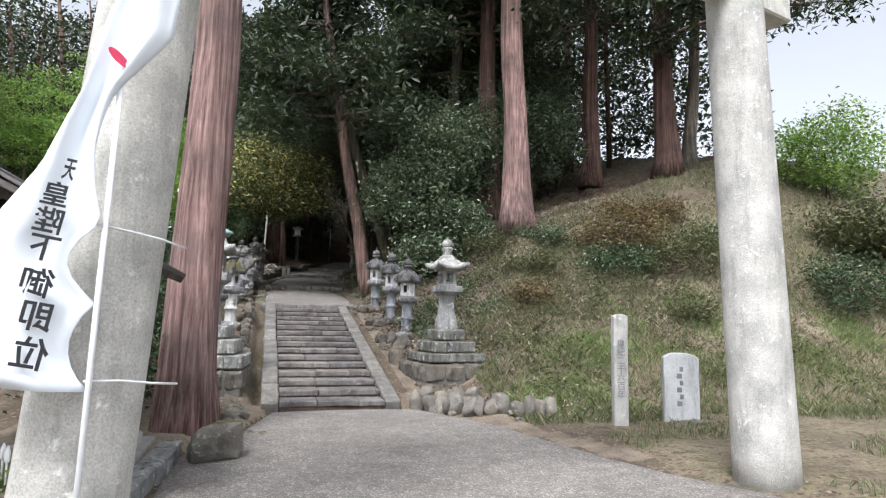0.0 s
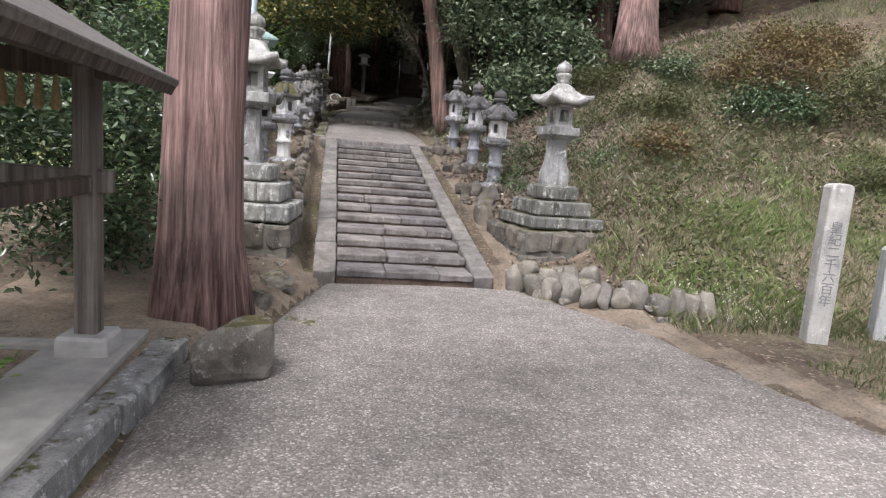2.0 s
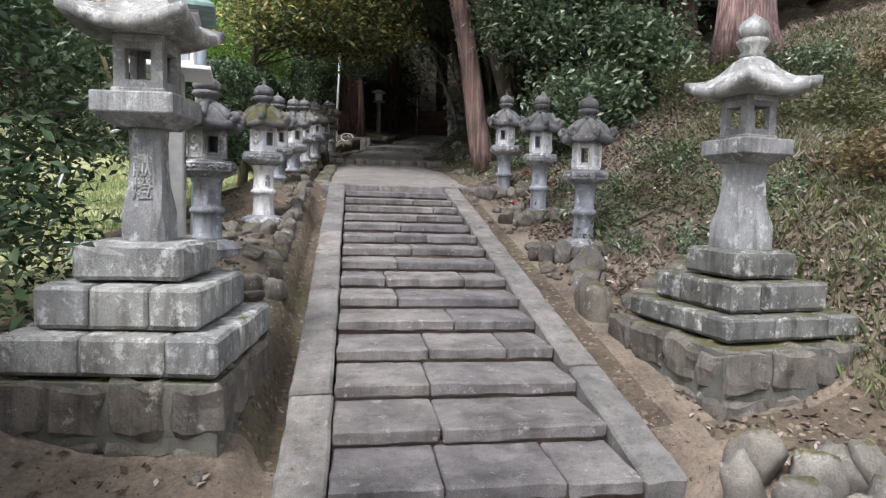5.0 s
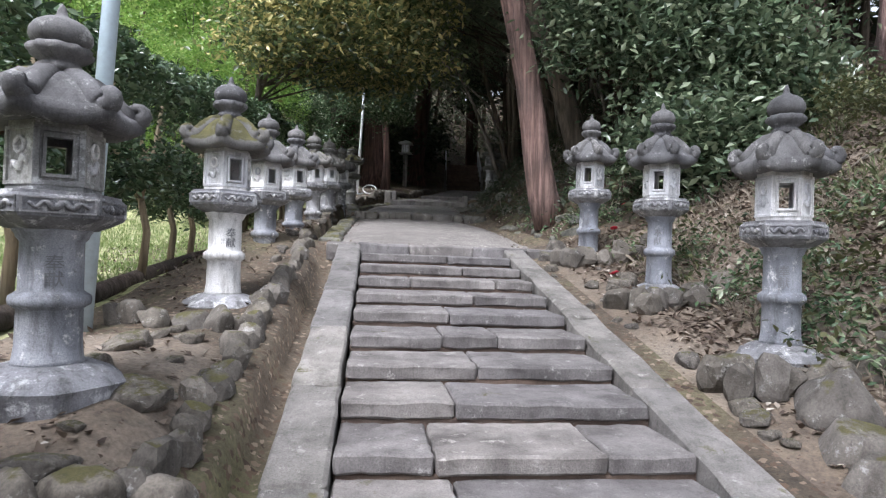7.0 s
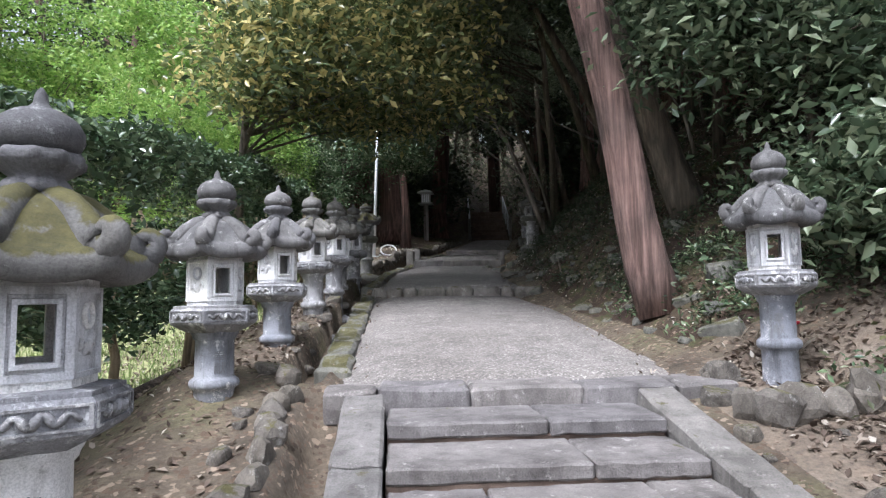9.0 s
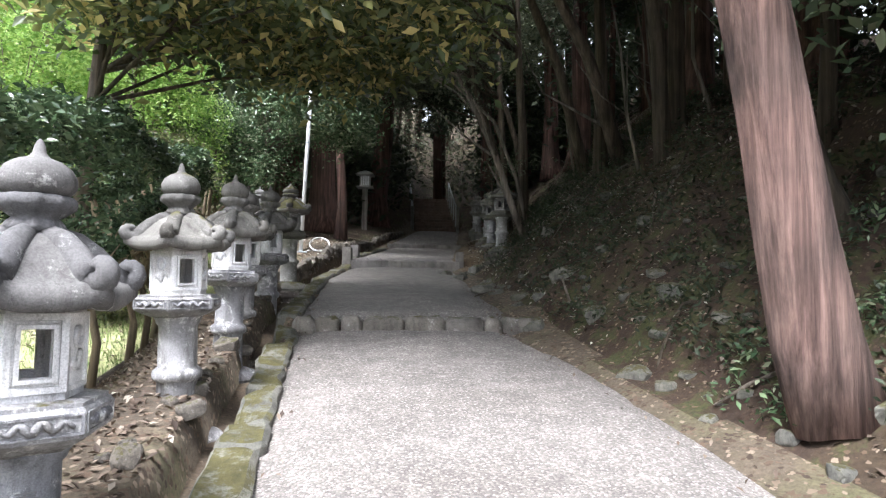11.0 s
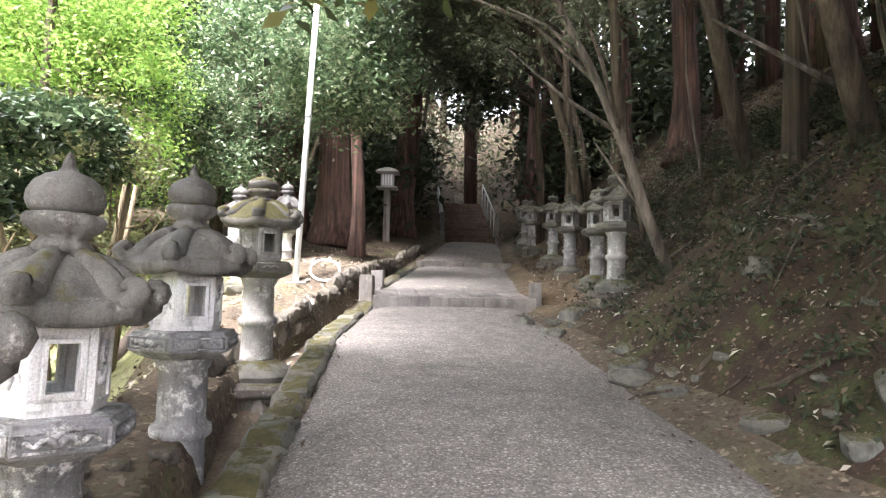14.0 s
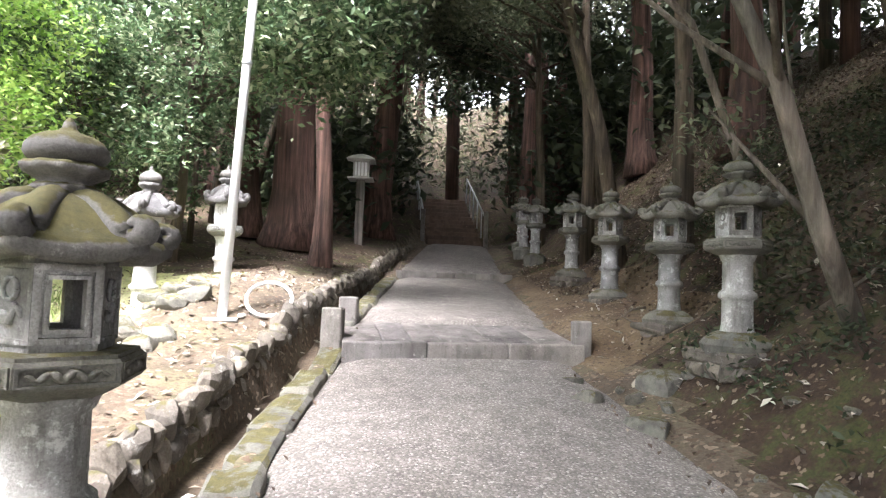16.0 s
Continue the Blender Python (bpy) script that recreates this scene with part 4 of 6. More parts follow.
def great_lantern(turn, label, tiers, letters, slim, ashlar):
    """A big four-sided lantern on stepped ashlar tiers over a rough stone base."""
    root = thing("great_stone_lantern", pose(0, 0, 0, 0, 0, turn), label, "stone lantern", "great lanterns flanking the steps")
    rg = random.Random(int(slim * 100))
    zz = 0.0
    # tiers downwards from the foot of the shaft
    for k, (w, h, split) in enumerate(tiers):
        zz -= h
        if split == 0:
            bm = box(w, w, h - 0.01, (0, 0, zz + 0.01), 0.022, 0.008, 0, 3, k)
            for v in bm.verts:
                if v.co.z > zz + h * 0.9:
                    v.co.x *= 0.93
                    v.co.y *= 0.93
            part("tier", bm, ashlar, root)
            continue
        part("moss_bed", box(w - 0.05, w - 0.05, h - 0.022, (0, 0, zz), 0.005, 0.006, 0, 3, k), MOSSY, root, "dark mossy bedding between the blocks")
        courses = 2 if split > 2 else 1
        for c in range(courses):
            hc = h / courses
            for side in range(4):
                n = 2 if split < 3 else 3
                cuts = [0.0] + sorted((q + rg.uniform(-0.14, 0.14)) / n for q in range(1, n)) + [1.0]
                for a, b in zip(cuts, cuts[1:]):
                    deep = 0.3
                    lo, hi = -w / 2 + a * (w - deep), -w / 2 + b * (w - deep)
                    rough = 0.008 if split < 3 else 0.045
                    bm = box(hi - lo - 0.016, deep, hc - (0.016 if split < 3 else 0.03), ((lo + hi) / 2, -w / 2 + deep / 2, zz + c * hc + 0.008), 0.018 if split < 3 else 0.035, rough, 0, 3, k * 5 + side + a * 3 + c)
                    bmesh.ops.transform(bm, matrix=Matrix.Rotation(side * math.pi / 2, 4, "Z"), verts=bm.verts)
                    part("block", bm, ashlar if split < 3 else FOOTING, root)
    prof = [(0.29, 0.0), (0.287, 0.07), (0.262, 0.16), (0.225, 0.3), (0.208, 0.44), (0.207, 0.52), (0.218, 0.6)]
    bm = lathe([(r * math.sqrt(2) * slim, q) for r, q in prof], 4, radians(45))
    bmesh.ops.bevel(bm, geom=[e for e in bm.edges if abs(e.verts[0].co.z - e.verts[1].co.z) > 0.04], offset=0.035, segments=1, affect="EDGES")
    sh = part("shaft", bm, GRANITE, root)
    bm = lathe([(0.21, 0.598), (0.3, 0.64), (0.345, 0.66), (0.352, 0.668), (0.352, 0.76), (0.345, 0.768), (0.28, 0.772)], 4, radians(45))
    part("platform", bm, GRANITE, root)
    fb = part("firebox", box(0.33, 0.33, 0.03, (0, 0, 0.768), 0.008, 0.004), GRANITE, root)
    for i in range(4):
        m = Matrix.Rotation(radians(90 * i), 4, "Z") @ Matrix.Translation((0.125, 0, 0))
        part("window_panel", loops_panel([(0.145, 0.12, -0.02), (0.15, 0.12, 0.025), (0.078, 0.078, 0.025), (0.075, 0.075, -0.02)], 0.915, m, True), GRANITE, fb)
    part("head", box(0.31, 0.31, 0.04, (0, 0, 1.03), 0.006, 0.004), GRANITE, fb)
    rf = part("cap", roof_mesh(0.5, 0.27, 4, radians(45), 0.075, False), GRANITE, root, "grey granite cap with upswept corners", True)
    rf.location = (0, 0, 1.075)
    part("lotus", lathe([(0.08, 1.33), (0.105, 1.35), (0.08, 1.38), (0.115, 1.43), (0.125, 1.455), (0.09, 1.475)], 40, 0, (10, 0.06)), GRANITE, root, smooth_faces=True)
    part("jewel", lathe([(0.09, 1.47), (0.118, 1.5), (0.122, 1.54), (0.1, 1.585), (0.05, 1.615), (0.016, 1.635), (0.004, 1.65)], 20), GRANITE, root, smooth_faces=True)
    if letters:
        write("献\n燈", 0.13, sh, Matrix.Translation((0, -0.228 * slim - 0.004, 0.33)) @ Matrix.Rotation(radians(84), 4, "X"), GRANITE, deep=0.002)
    return root


ob = great_lantern(8, "great four-sided grey granite lantern on stepped tiers below the bank", [(0.62, 0.2, 0), (0.96, 0.2, 1), (1.28, 0.16, 2), (1.58, 0.6, 3)], False, 0.66, DARKTIER)
ob.matrix_basis = pose(3.28, 11.15, 1.32, 0, 0, 8) @ Matrix.Diagonal((0.88, 0.88, 1.05, 1))
ob = great_lantern(-6, "great four-sided grey granite lantern on tall mossy tiers", [(0.66, 0.2, 0), (0.96, 0.22, 1), (1.26, 0.2, 2), (1.3, 0.6, 3)], True, 0.47, TIER)
ob.matrix_basis = pose(-0.83, 10.8, 1.34, 0, 0, -6) @ Matrix.Diagonal((0.92, 0.92, 1.1, 1))


# ---- louvred lamp posts ----
def lamp_post(x, y, z, h, turn, paint, label, letters=False):
    root = thing("lamp_post", pose(x, y, z, 0, 0, turn), label, "lamp post")
    po = part("post", box(0.19, 0.19, h + 0.3, (0, 0, -0.3), 0.012, 0.004, 0, 1), WOOD if not letters else CONCRETE, root)
    if letters:
        part("footing", box(0.42, 0.42, 0.5, (0, 0, -0.35), 0.02, 0.01), CONCRETE, root)
    part("plate", box(0.6, 0.6, 0.03, (0, 0, h), 0.005), paint, root)
    lb = part("lamp_box", box(0.36, 0.36, 0.04, (0, 0, h + 0.04), 0.004), paint, root, "louvred lamp box")
    part("head", box(0.42, 0.42, 0.03, (0, 0, h + 0.42), 0.004), paint, lb)
    for i in range(4):
        a = radians(90 * i)
        for j in range(5):
            ob = part("slat", box(0.022, 0.026, 0.36, (0.17, -0.16 + 0.08 * j, h + 0.06), 0.003), paint, lb)
            ob.rotation_euler = (0, 0, a)
    part("pane", box(0.28, 0.28, 0.34, (0, 0, h + 0.07), 0.003), WHITE, lb)
    part("roof", lathe([(0.46, h + 0.45), (0.46, h + 0.475), (0.28, h + 0.56), (0.05, h + 0.63)], 4, radians(45)), COPPER if letters else paint, root)
    if letters:
        write("奉\n燈", 0.19, po, Matrix.Translation((0.0965, 0.0, h - 0.72)) @ Matrix.Rotation(radians(90), 4, "Z") @ Matrix.Rotation(radians(90), 4, "X"), CARVED, deep=0.004)
    return root


lamp_post(-1.02, 11.95, 0.85, 1.68, 10, WHITE, "pale square lamp post with a white louvred lamp box", True)
far_lamp = lamp_post(1.68, 39.0, 5.15, 1.35, -10, CONCRETE, "weathered wooden lamp post under the cedars")


def pole(name, x, y, z, h, r, lean, material, label):
    root = thing(name, pose(x, y, z), label, "pole")
    part("shaft", tube([(0, 0, -0.1), (lean[0] * 0.5, lean[1] * 0.5, h * 0.5), (lean[0], lean[1], h)], [r, r * 0.95, r * 0.9], 14), material, root)
    for q in (0.45, 0.8):
        part("band", tube([(lean[0] * q, lean[1] * q, h * q - 0.02), (lean[0] * q, lean[1] * q, h * q + 0.02)], [r * 1.12, r * 1.12], 14), GALV, root)
    return root


pole("metal_pole", -1.42, 14.3, 1.15, 6.5, 0.055, (0.25, 0.1), BLUEPAINT, "pale blue-grey metal pole beside the hedge")
wp = pole("white_pole", -0.25, 30.4, 3.66, 5.5, 0.045, (0.2, 0.15), WHITE, "tall slim white painted pole on the bank")
part("foot_plate", box(0.3, 0.16, 0.03, (0, 0, 0), 0.005), GALV, wp)
hose = thing("hose", pose(0.1, 30.5, 3.68), "coil of white hose lying on the bank", "hose")
part("loop", tube([(-0.25 + 0.01 * k if k < 12 else 0.06 + 0.22 * math.cos((k - 12) * 0.42 - 1.6), 0.12 * math.sin(k * 0.6) if k < 12 else 0.12 + 0.2 * math.sin((k - 12) * 0.42 - 1.6), 0.03 + (0.16 + 0.16 * math.sin((k - 12) * 0.42 - 1.6) if k >= 12 else 0.0)) for k in range(28)], [0.02] * 28, 8), HOSE, hose)


# ---- torii ----
def torii():
    root = thing("torii", pose(0, 0, 0), "tall pale granite shrine gateway with leaning round pillars", "gateway")
    feet = [Vector((-0.905, 3.4, 0)), Vector((4.67, 4.93, 0))]
    axis = (feet[1] - feet[0]).normalized()
    for k, p in enumerate(feet):
        inward = axis * (0.4 if k == 0 else -0.3)
        n = 14
        pts = [p + inward * (i / n) + Vector((0, 0, -0.1 + 5.6 * i / n)) for i in range(n + 1)]
        part("pillar", tube(pts, [(0.265 if k == 0 else 0.3) - 0.04 * i / n for i in range(n + 1)], 40), TORII, root, "mottled pale granite pillar")
        part("foot_stone", lathe([(0.37, -0.2), (0.37, -0.03), (0.34, 0.01), (0.28, 0.02)], 24), FOOTING, root).location = p
    mid = (feet[0] + feet[1]) / 2
    a = math.degrees(math.atan2(axis.y, axis.x))
    for name, ln, z, h, d in (("tie_beam", 6.9, 4.72, 0.36, 0.26), ("lintel", 7.6, 5.5, 0.4, 0.42), ("top_rail", 8.2, 5.9, 0.3, 0.55)):
        ob = part(name, box(ln, d, h, (0, 0, 0), 0.02), TORII, root)
        ob.matrix_local = pose(mid.x, mid.y, z, 0, 0, a)
    return root


torii()


def banner():
    """Festival banner tied to a slim white pole, seen from its back."""
    root = thing("banner", pose(-0.735, 2.98, 0), "white cloth festival banner with red disc and brushed black letters", "banner")
    part("pole", tube([(0, 0, 0.02), (0.03, 0, 1.5), (0.054, 0, 2.62)], [0.013, 0.013, 0.012], 10), WHITE, root, "slim white pole")
    bm = bmesh.new()
    nu, nv = 14, 36
    top = 3.12
    grid = []
    for j in range(nv + 1):
        v = j / nv
        z = 1.15 + (top - 1.15) * v
        outer = 0.02 * z + lerp(z, [(1.15, -0.52), (1.5, -0.52), (1.79, -0.48), (2.11, -0.27), (2.48, -0.13), (2.85, -0.07), (3.12, 0.02)])
        inner = 0.02 * z + lerp(z, [(2.5, 0.0), (2.78, 0.2), (3.12, 0.22)])
        for lo, hi, deep in ((1.15, 1.54, 0.1), (1.54, 1.88, 0.13), (1.88, 2.5, 0.06)):
            if lo < z < hi:
                inner -= deep * math.sin(math.pi * (z - lo) / (hi - lo)) ** 0.8
        grid.append([bm.verts.new((outer + (inner - outer) * i / nu, 0.035 * math.sin(i * 0.55 + v * 7) - 0.01, z + 0.04 * (1 - i / nu) * (1 - v))) for i in range(nu + 1)])
    for a, b in zip(grid, grid[1:]):
        for i in range(nu):
            bm.faces.new((a[i], a[i + 1], b[i + 1], b[i])).smooth = True
    cl = part("cloth", bm, CLOTH, root, "creased white cloth")
    md = cl.modifiers.new("thick", "SOLIDIFY")
    md.thickness = 0.004
    ds = part("disc", lathe([(0.045, 0), (0.045, 0.003)], 32), RED, cl, "red disc")
    ds.matrix_local = pose(0.05, -0.058, 2.63, 90, 0, 35) @ Matrix.Rotation(radians(-35), 4, "Z") @ Matrix.Diagonal((1.25, 0.5, 1, 1))
    for k, (ch, px, pz) in enumerate(zip("天皇陛下御即位", (-0.105, -0.15, -0.165, -0.175, -0.19, -0.18, -0.19), (2.1, 1.985, 1.87, 1.755, 1.605, 1.465, 1.31))):
        m = Matrix.Translation((px, -0.062, pz)) @ Matrix.Rotation(radians(90), 4, "X") @ Matrix.Rotation(radians(-10), 4, "Z") @ Matrix.Diagonal((-1, 1, 1, 1))
        write(ch, 0.105 + 0.006 * k, cl, m, INK, deep=0.001, squeeze=0.45 if k == 0 else 1.0, bold=0.0022)
    for z in (1.2, 1.88):
        ti = part("tie", tube([(0.005, 0.0, z), (0.12, 0.12, z - 0.01), (0.24, 0.2, z - 0.03), (0.33, 0.36, z - 0.05)], [0.006] * 4, 6), WHITE, root)


banner()


# ---- water pavilion ----
def pavilion():
    root = thing("water_pavilion", pose(0, 0, 0), "small open wooden pavilion with a shingled roof over a water basin", "pavilion")
    for x, y in ((-1.26, 6.72), (-2.75, 6.72), (-1.26, 4.85), (-2.75, 4.85)):
        part("post", box(0.13, 0.13, 1.72, (x, y, 0.28), 0.012, 0.006), WOOD, root)
        part("post_footing", box(0.3, 0.3, 0.26, (x, y, 0.08), 0.02, 0.012), CONCRETE, root)
    for y in (4.85, 6.72):
        part("beam", box(1.75, 0.1, 0.14, (-2.0, y, 1.2), 0.01), WOOD, root)
        part("beam", box(1.9, 0.12, 0.14, (-2.0, y, 1.86), 0.01), WOOD_DARK, root)
    for x in (-1.26, -2.75):
        part("rail", box(0.09, 1.8, 0.1, (x, 5.78, 1.2), 0.01), WOOD_DARK, root)
        part("plate", box(0.12, 2.1, 0.12, (x, 5.78, 1.92), 0.01), WOOD_DARK, root)
    for s in (-1, 1):
        ang = math.atan2(0.62, 1.25)
        rf = part("roof_slope", box(1.45, 2.55, 0.05, (0, 0, 0), 0.008), SHINGLE, root, "grey shingled roof slope")
        rf.matrix_local = Matrix.Translation((-2.12 + s * 0.62, 5.78, 2.2)) @ Matrix.Rotation(s * ang, 4, "Y")
        for k in range(9):
            rw = part("shingle_course", box(0.16, 2.58, 0.018, (-0.64 + k * 0.16, 0, 0.05 + 0.0), 0.004), SHINGLE, rf)
            rw.rotation_euler = (0, 0.05, 0)
        for k in range(9):
            part("rafter", box(1.3, 0.05, 0.06, (0, -1.15 + k * 0.285, -0.06), 0.004), WOOD_DARK, rf)
        part("eave_board", box(0.04, 2.56, 0.09, (s * 0.7, 0, -0.06), 0.005), WOOD_DARK, rf)
    part("ridge", box(0.26, 2.7, 0.14, (-2.2, 5.78, 2.5), 0.03), TILE, root, "dark tiled ridge")
    part("ridge_ornament", lathe([(0.16, 2.5), (0.17, 2.62), (0.1, 2.72), (0.12, 2.78), (0.03, 2.86)], 12), TILE, root).location = (-2.2, 7.0, 0)
    part("barge_board", box(1.2, 0.04, 0.12, (-2.2, 4.5, 1.98), 0.005), WHITE, root, "whitened barge board")
    for k in range(5):
        part("straw_tassel", lathe([(0.008, 1.86), (0.018, 1.8), (0.03, 1.68), (0.012, 1.66)], 8), STRAW, root).location = (-1.38 - 0.09 * k, 6.6, 0)
    fl = thing("pavilion_floor", pose(-1.95, 5.9, 0.0), "grey concrete slab under the pavilion", "floor", kind="structure")
    part("slab", box(0.5, 2.6, 0.24, (0.66, 0, -0.02), 0.01, 0.005), PAVING, fl)
    part("sill", box(1.6, 0.12, 0.22, (-0.1, 1.0, 0.0), 0.01, 0.005), PAVING, fl)


pavilion()


def kerb_left():
    root = thing("kerb", pose(0, 0, 0), "long worn granite kerb between asphalt and pavilion", "kerb", kind="structure")
    for k, (y, ln) in enumerate(((5.45, 1.1), (6.42, 0.8), (7.0, 0.35))):
        ob = part("kerb_stone", box(0.22, ln, 0.26, (0, 0, -0.1), 0.02, 0.02, 0, 2, k), GRANITE, root)
        ob.location, ob.rotation_euler = (-1.0 + 0.09 * (y - 5.4) - 0.04 * (k == 2), y, 0.02), (0, 0, -0.06)


kerb_left()
bl = thing("boulder", pose(-0.42, 6.75, 0.18, 0, 0, 12), "flat-topped mossy boulder at the foot of the cedar", "boulder")
part("rock", boulder(0.56, 0.5, 0.5, 4, 0.9, 3), RUBBLE, bl)


# ---- marker stones ----
def marker(name, x, y, z, w, d, h, turn, material, label, lean=0.0, body="", size=0.08, top=0.0):
    root = thing(name, pose(x, y, z, 0, lean, turn), label, "marker")
    bm = box(w, d, h + 0.15, (0, 0, -0.15), 0.012, 0.006, 0, 4)
    if top:
        for v in bm.verts:
            if v.co.z > h - 0.02:
                v.co.z += top * max(0.0, 1 - (abs(v.co.x) / (w / 2)) ** 3)
    st = part("slab", bm, material, root)
    if body:
        write(body, size, st, Matrix.Translation((0, -d / 2 - 0.001, h * 0.52)) @ Matrix.Rotation(radians(90), 4, "X"), CARVED, deep=0.003)
    return st


marker("stone_pillar", 4.92, 7.86, 0.03, 0.2, 0.2, 1.56, -20, TORII, "slim square granite pillar with a carved date", 0.0, "皇\n紀\n二\n千\n六\n百\n年", 0.125, 0.03)
tb = marker("stone_tablet", 6.0, 7.95, 0.08, 0.5, 0.22, 0.92, -28, TABLET, "round-shouldered pale granite tablet on a flat foot stone", 0.0, "", 0.1, 0.07)
for k in range(6):
    part("carved_mark", box(0.05 + 0.02 * (k % 2), 0.006, 0.07, ((-0.03 if k % 2 else 0.0), -0.113, 0.72 - 0.1 * k), 0.002), CARVED, tb)
fs = thing("foot_stone", pose(6.08, 7.8, 0.06, 0, 0, -20), "flat pale stone in front of the tablet", "stone")
part("rock", boulder(0.62, 0.3, 0.12, 9, 0.5), RUBBLE, fs)
wpst = marker("white_marker_post", 7.65, 8.3, 0.1, 0.12, 0.12, 1.42, -25, WHITE, "white painted wooden marker post with small lettering", 0.0, "", 0.1, 0.05)
write("May Peace Prevail On Earth", 0.062, wpst, Matrix.Translation((0, -0.062, 0.98)) @ Matrix.Rotation(radians(90), 4, "X") @ Matrix.Rotation(radians(-90), 4, "Z"), INK, deep=0.001)


# ---- rubble walls and loose stones ----
def rubble_row(name, pts, w, h, rows, label, seed, material=RUBBLE, kind="structure", jitter=0.05, detail=2, worn=False, sink=0.0):
    rg = random.Random(seed)
    root = thing(name, pose(0, 0, 0), label, "wall", kind=kind)
    for r in range(rows):
        for (ax, ay), (bx, by) in zip(pts, pts[1:]):
            L, p = math.hypot(bx - ax, by - ay), 0.0
            while p < L:
                d = rg.uniform(w * 0.6, w * 1.3)
                q = (p + d / 2) / L
                x, y = ax + (bx - ax) * q, ay + (by - ay) * q
                hh = h * rg.uniform(0.75, 1.25)
                if worn:
                    bm = cobble(d * 1.1, w * rg.uniform(0.9, 1.15), hh * 1.1, rg.uniform(0, 99), rg.uniform(0.35, 0.75), detail)
                else:
                    bm = boulder(d * 1.08, w * rg.uniform(0.8, 1.1), hh, rg.uniform(0, 99), rg.uniform(0.7, 1.0), detail)
                ob = part("stone", bm, material, root)
                ob.location = (x + rg.uniform(-jitter, jitter), y + rg.uniform(-jitter, jitter), land(x, y) - sink + hh * 0.3 + r * h * 0.8)
                ob.rotation_euler = (rg.uniform(-0.2, 0.2), rg.uniform(-0.2, 0.2), math.atan2(by - ay, bx - ax) + rg.uniform(-0.2, 0.2))
                p += d * 0.95
    return root


def scatter(name, n, band, sizes, label, seed, material=RUBBLE, squash=0.7):
    """Loose half-buried stones of all sizes along a band (x0, x1, y0, y1), each with its own breaks."""
    rg = random.Random(seed)
    root = thing(name, pose(0, 0, 0), label, "stones", kind="structure")
    shapes = []
    for k in range(9):
        ob = part("stone", boulder(1, 1, 1, seed * 13 + k, 0.5, 3), material, root)
        shapes.append(ob.data)
        ob.parent = None
        bpy.data.objects.remove(ob)
    for k in range(n):
        x0, x1, y0, y1 = band
        y = rg.uniform(y0, y1)
        x = rg.uniform(x0, x1)
        d = sizes[0] + (sizes[1] - sizes[0]) * rg.random() ** 2.2
        ob = new("stone", rg.choice(shapes))
        ob.parent = root
        ob.location = (x, y, land(x, y) + d * squash * (0.12 if x < 2.7 or y < 17 else -0.06))
        ob.scale = (d * rg.uniform(0.8, 1.4), d * rg.uniform(0.8, 1.2), d * squash * rg.uniform(0.7, 1.2))
        ob.rotation_euler = (rg.uniform(-0.3, 0.3), rg.uniform(-0.3, 0.3), rg.uniform(0, 6.28))
    return root


rubble_row("rubble_edging", [(2.35, 9.72), (2.75, 9.3), (3.3, 8.85), (3.75, 8.6), (4.2, 8.5)], 0.24, 0.33, 1, "row of rough upright stones edging the grassy bank", 1, detail=3, worn=True)
rubble_row("rubble_wall", [(2.5, 10.0), (2.8, 9.75), (3.3, 9.6)], 0.3, 0.3, 1, "course of lichened stones heaped below the great lantern", 12, detail=3, worn=True)
scatter("loose_stones", 10, (2.6, 3.5, 9.1, 9.6), (0.14, 0.32), "rough stones fallen below the great lantern", 12)
rubble_row("rubble_wall", [(2.5, 11.85), (2.62, 12.5), (2.95, 13.2)], 0.42, 0.4, 1, "low wall of big dark lichened boulders beside the steps", 2, FOOTING, detail=3, worn=True, sink=0.14)
rubble_row("rubble_wall", [(2.85, 11.9), (3.3, 12.3), (3.9, 12.6)], 0.4, 0.32, 1, "big mossy boulders on the bank", 21, FOOTING, detail=3, worn=True, sink=0.14)
for a, b in ((13.5, 1), (15.2, 2), (16.85, 3)):
    rubble_row("rubble_edging", [(2.42, a + 0.25), (2.6, a), (3.1, a - 0.05), (3.55, a + 0.1)], 0.22, 0.24, 1, "short row of rough stones holding up the lantern's terrace", 60 + b, FOOTING, detail=2, worn=True)
scatter("loose_stones", 30, (2.3, 2.95, 12.5, 17.6), (0.08, 0.26), "loose rough stones beside the steps", 3, FOOTING)
rubble_row("rubble_wall", [(-1.7, 12.35), (-1.2, 12.1), (-0.7, 12.1), (-0.42, 12.4)], 0.23, 0.22, 1, "broken wall of rough stones below a lantern", 41, FOOTING, detail=3, worn=True, sink=0.04)
rubble_row("rubble_wall", [(-1.6, 11.5), (-1.0, 11.25), (-0.5, 11.3)], 0.26, 0.2, 1, "rough stones set in the bare earth", 42, FOOTING, detail=3, sink=0.04)
rubble_row("rubble_wall", [(-1.4, 14.55), (-0.95, 14.45), (-0.5, 14.5)], 0.2, 0.22, 1, "upright rough stones holding up the lantern's terrace", 43, FOOTING, detail=3, worn=True, sink=0.06)
rubble_row("drain_wall", [(-0.4, 12.4), (-0.4, 17.6)], 0.19, 0.2, 1, "rough stones lining the drain beside the steps", 44, FOOTING, jitter=0.03, detail=2, worn=True, sink=0.05)
scatter("loose_stones", 34, (-1.3, -0.45, 11.0, 14.4), (0.08, 0.3), "rough flat stones bedded in the bare earth", 45, FOOTING, 0.42)
scatter("loose_stones", 30, (-0.75, -0.42, 14.6, 24.5), (0.08, 0.22), "stones beside the lantern footings", 51, FOOTING)
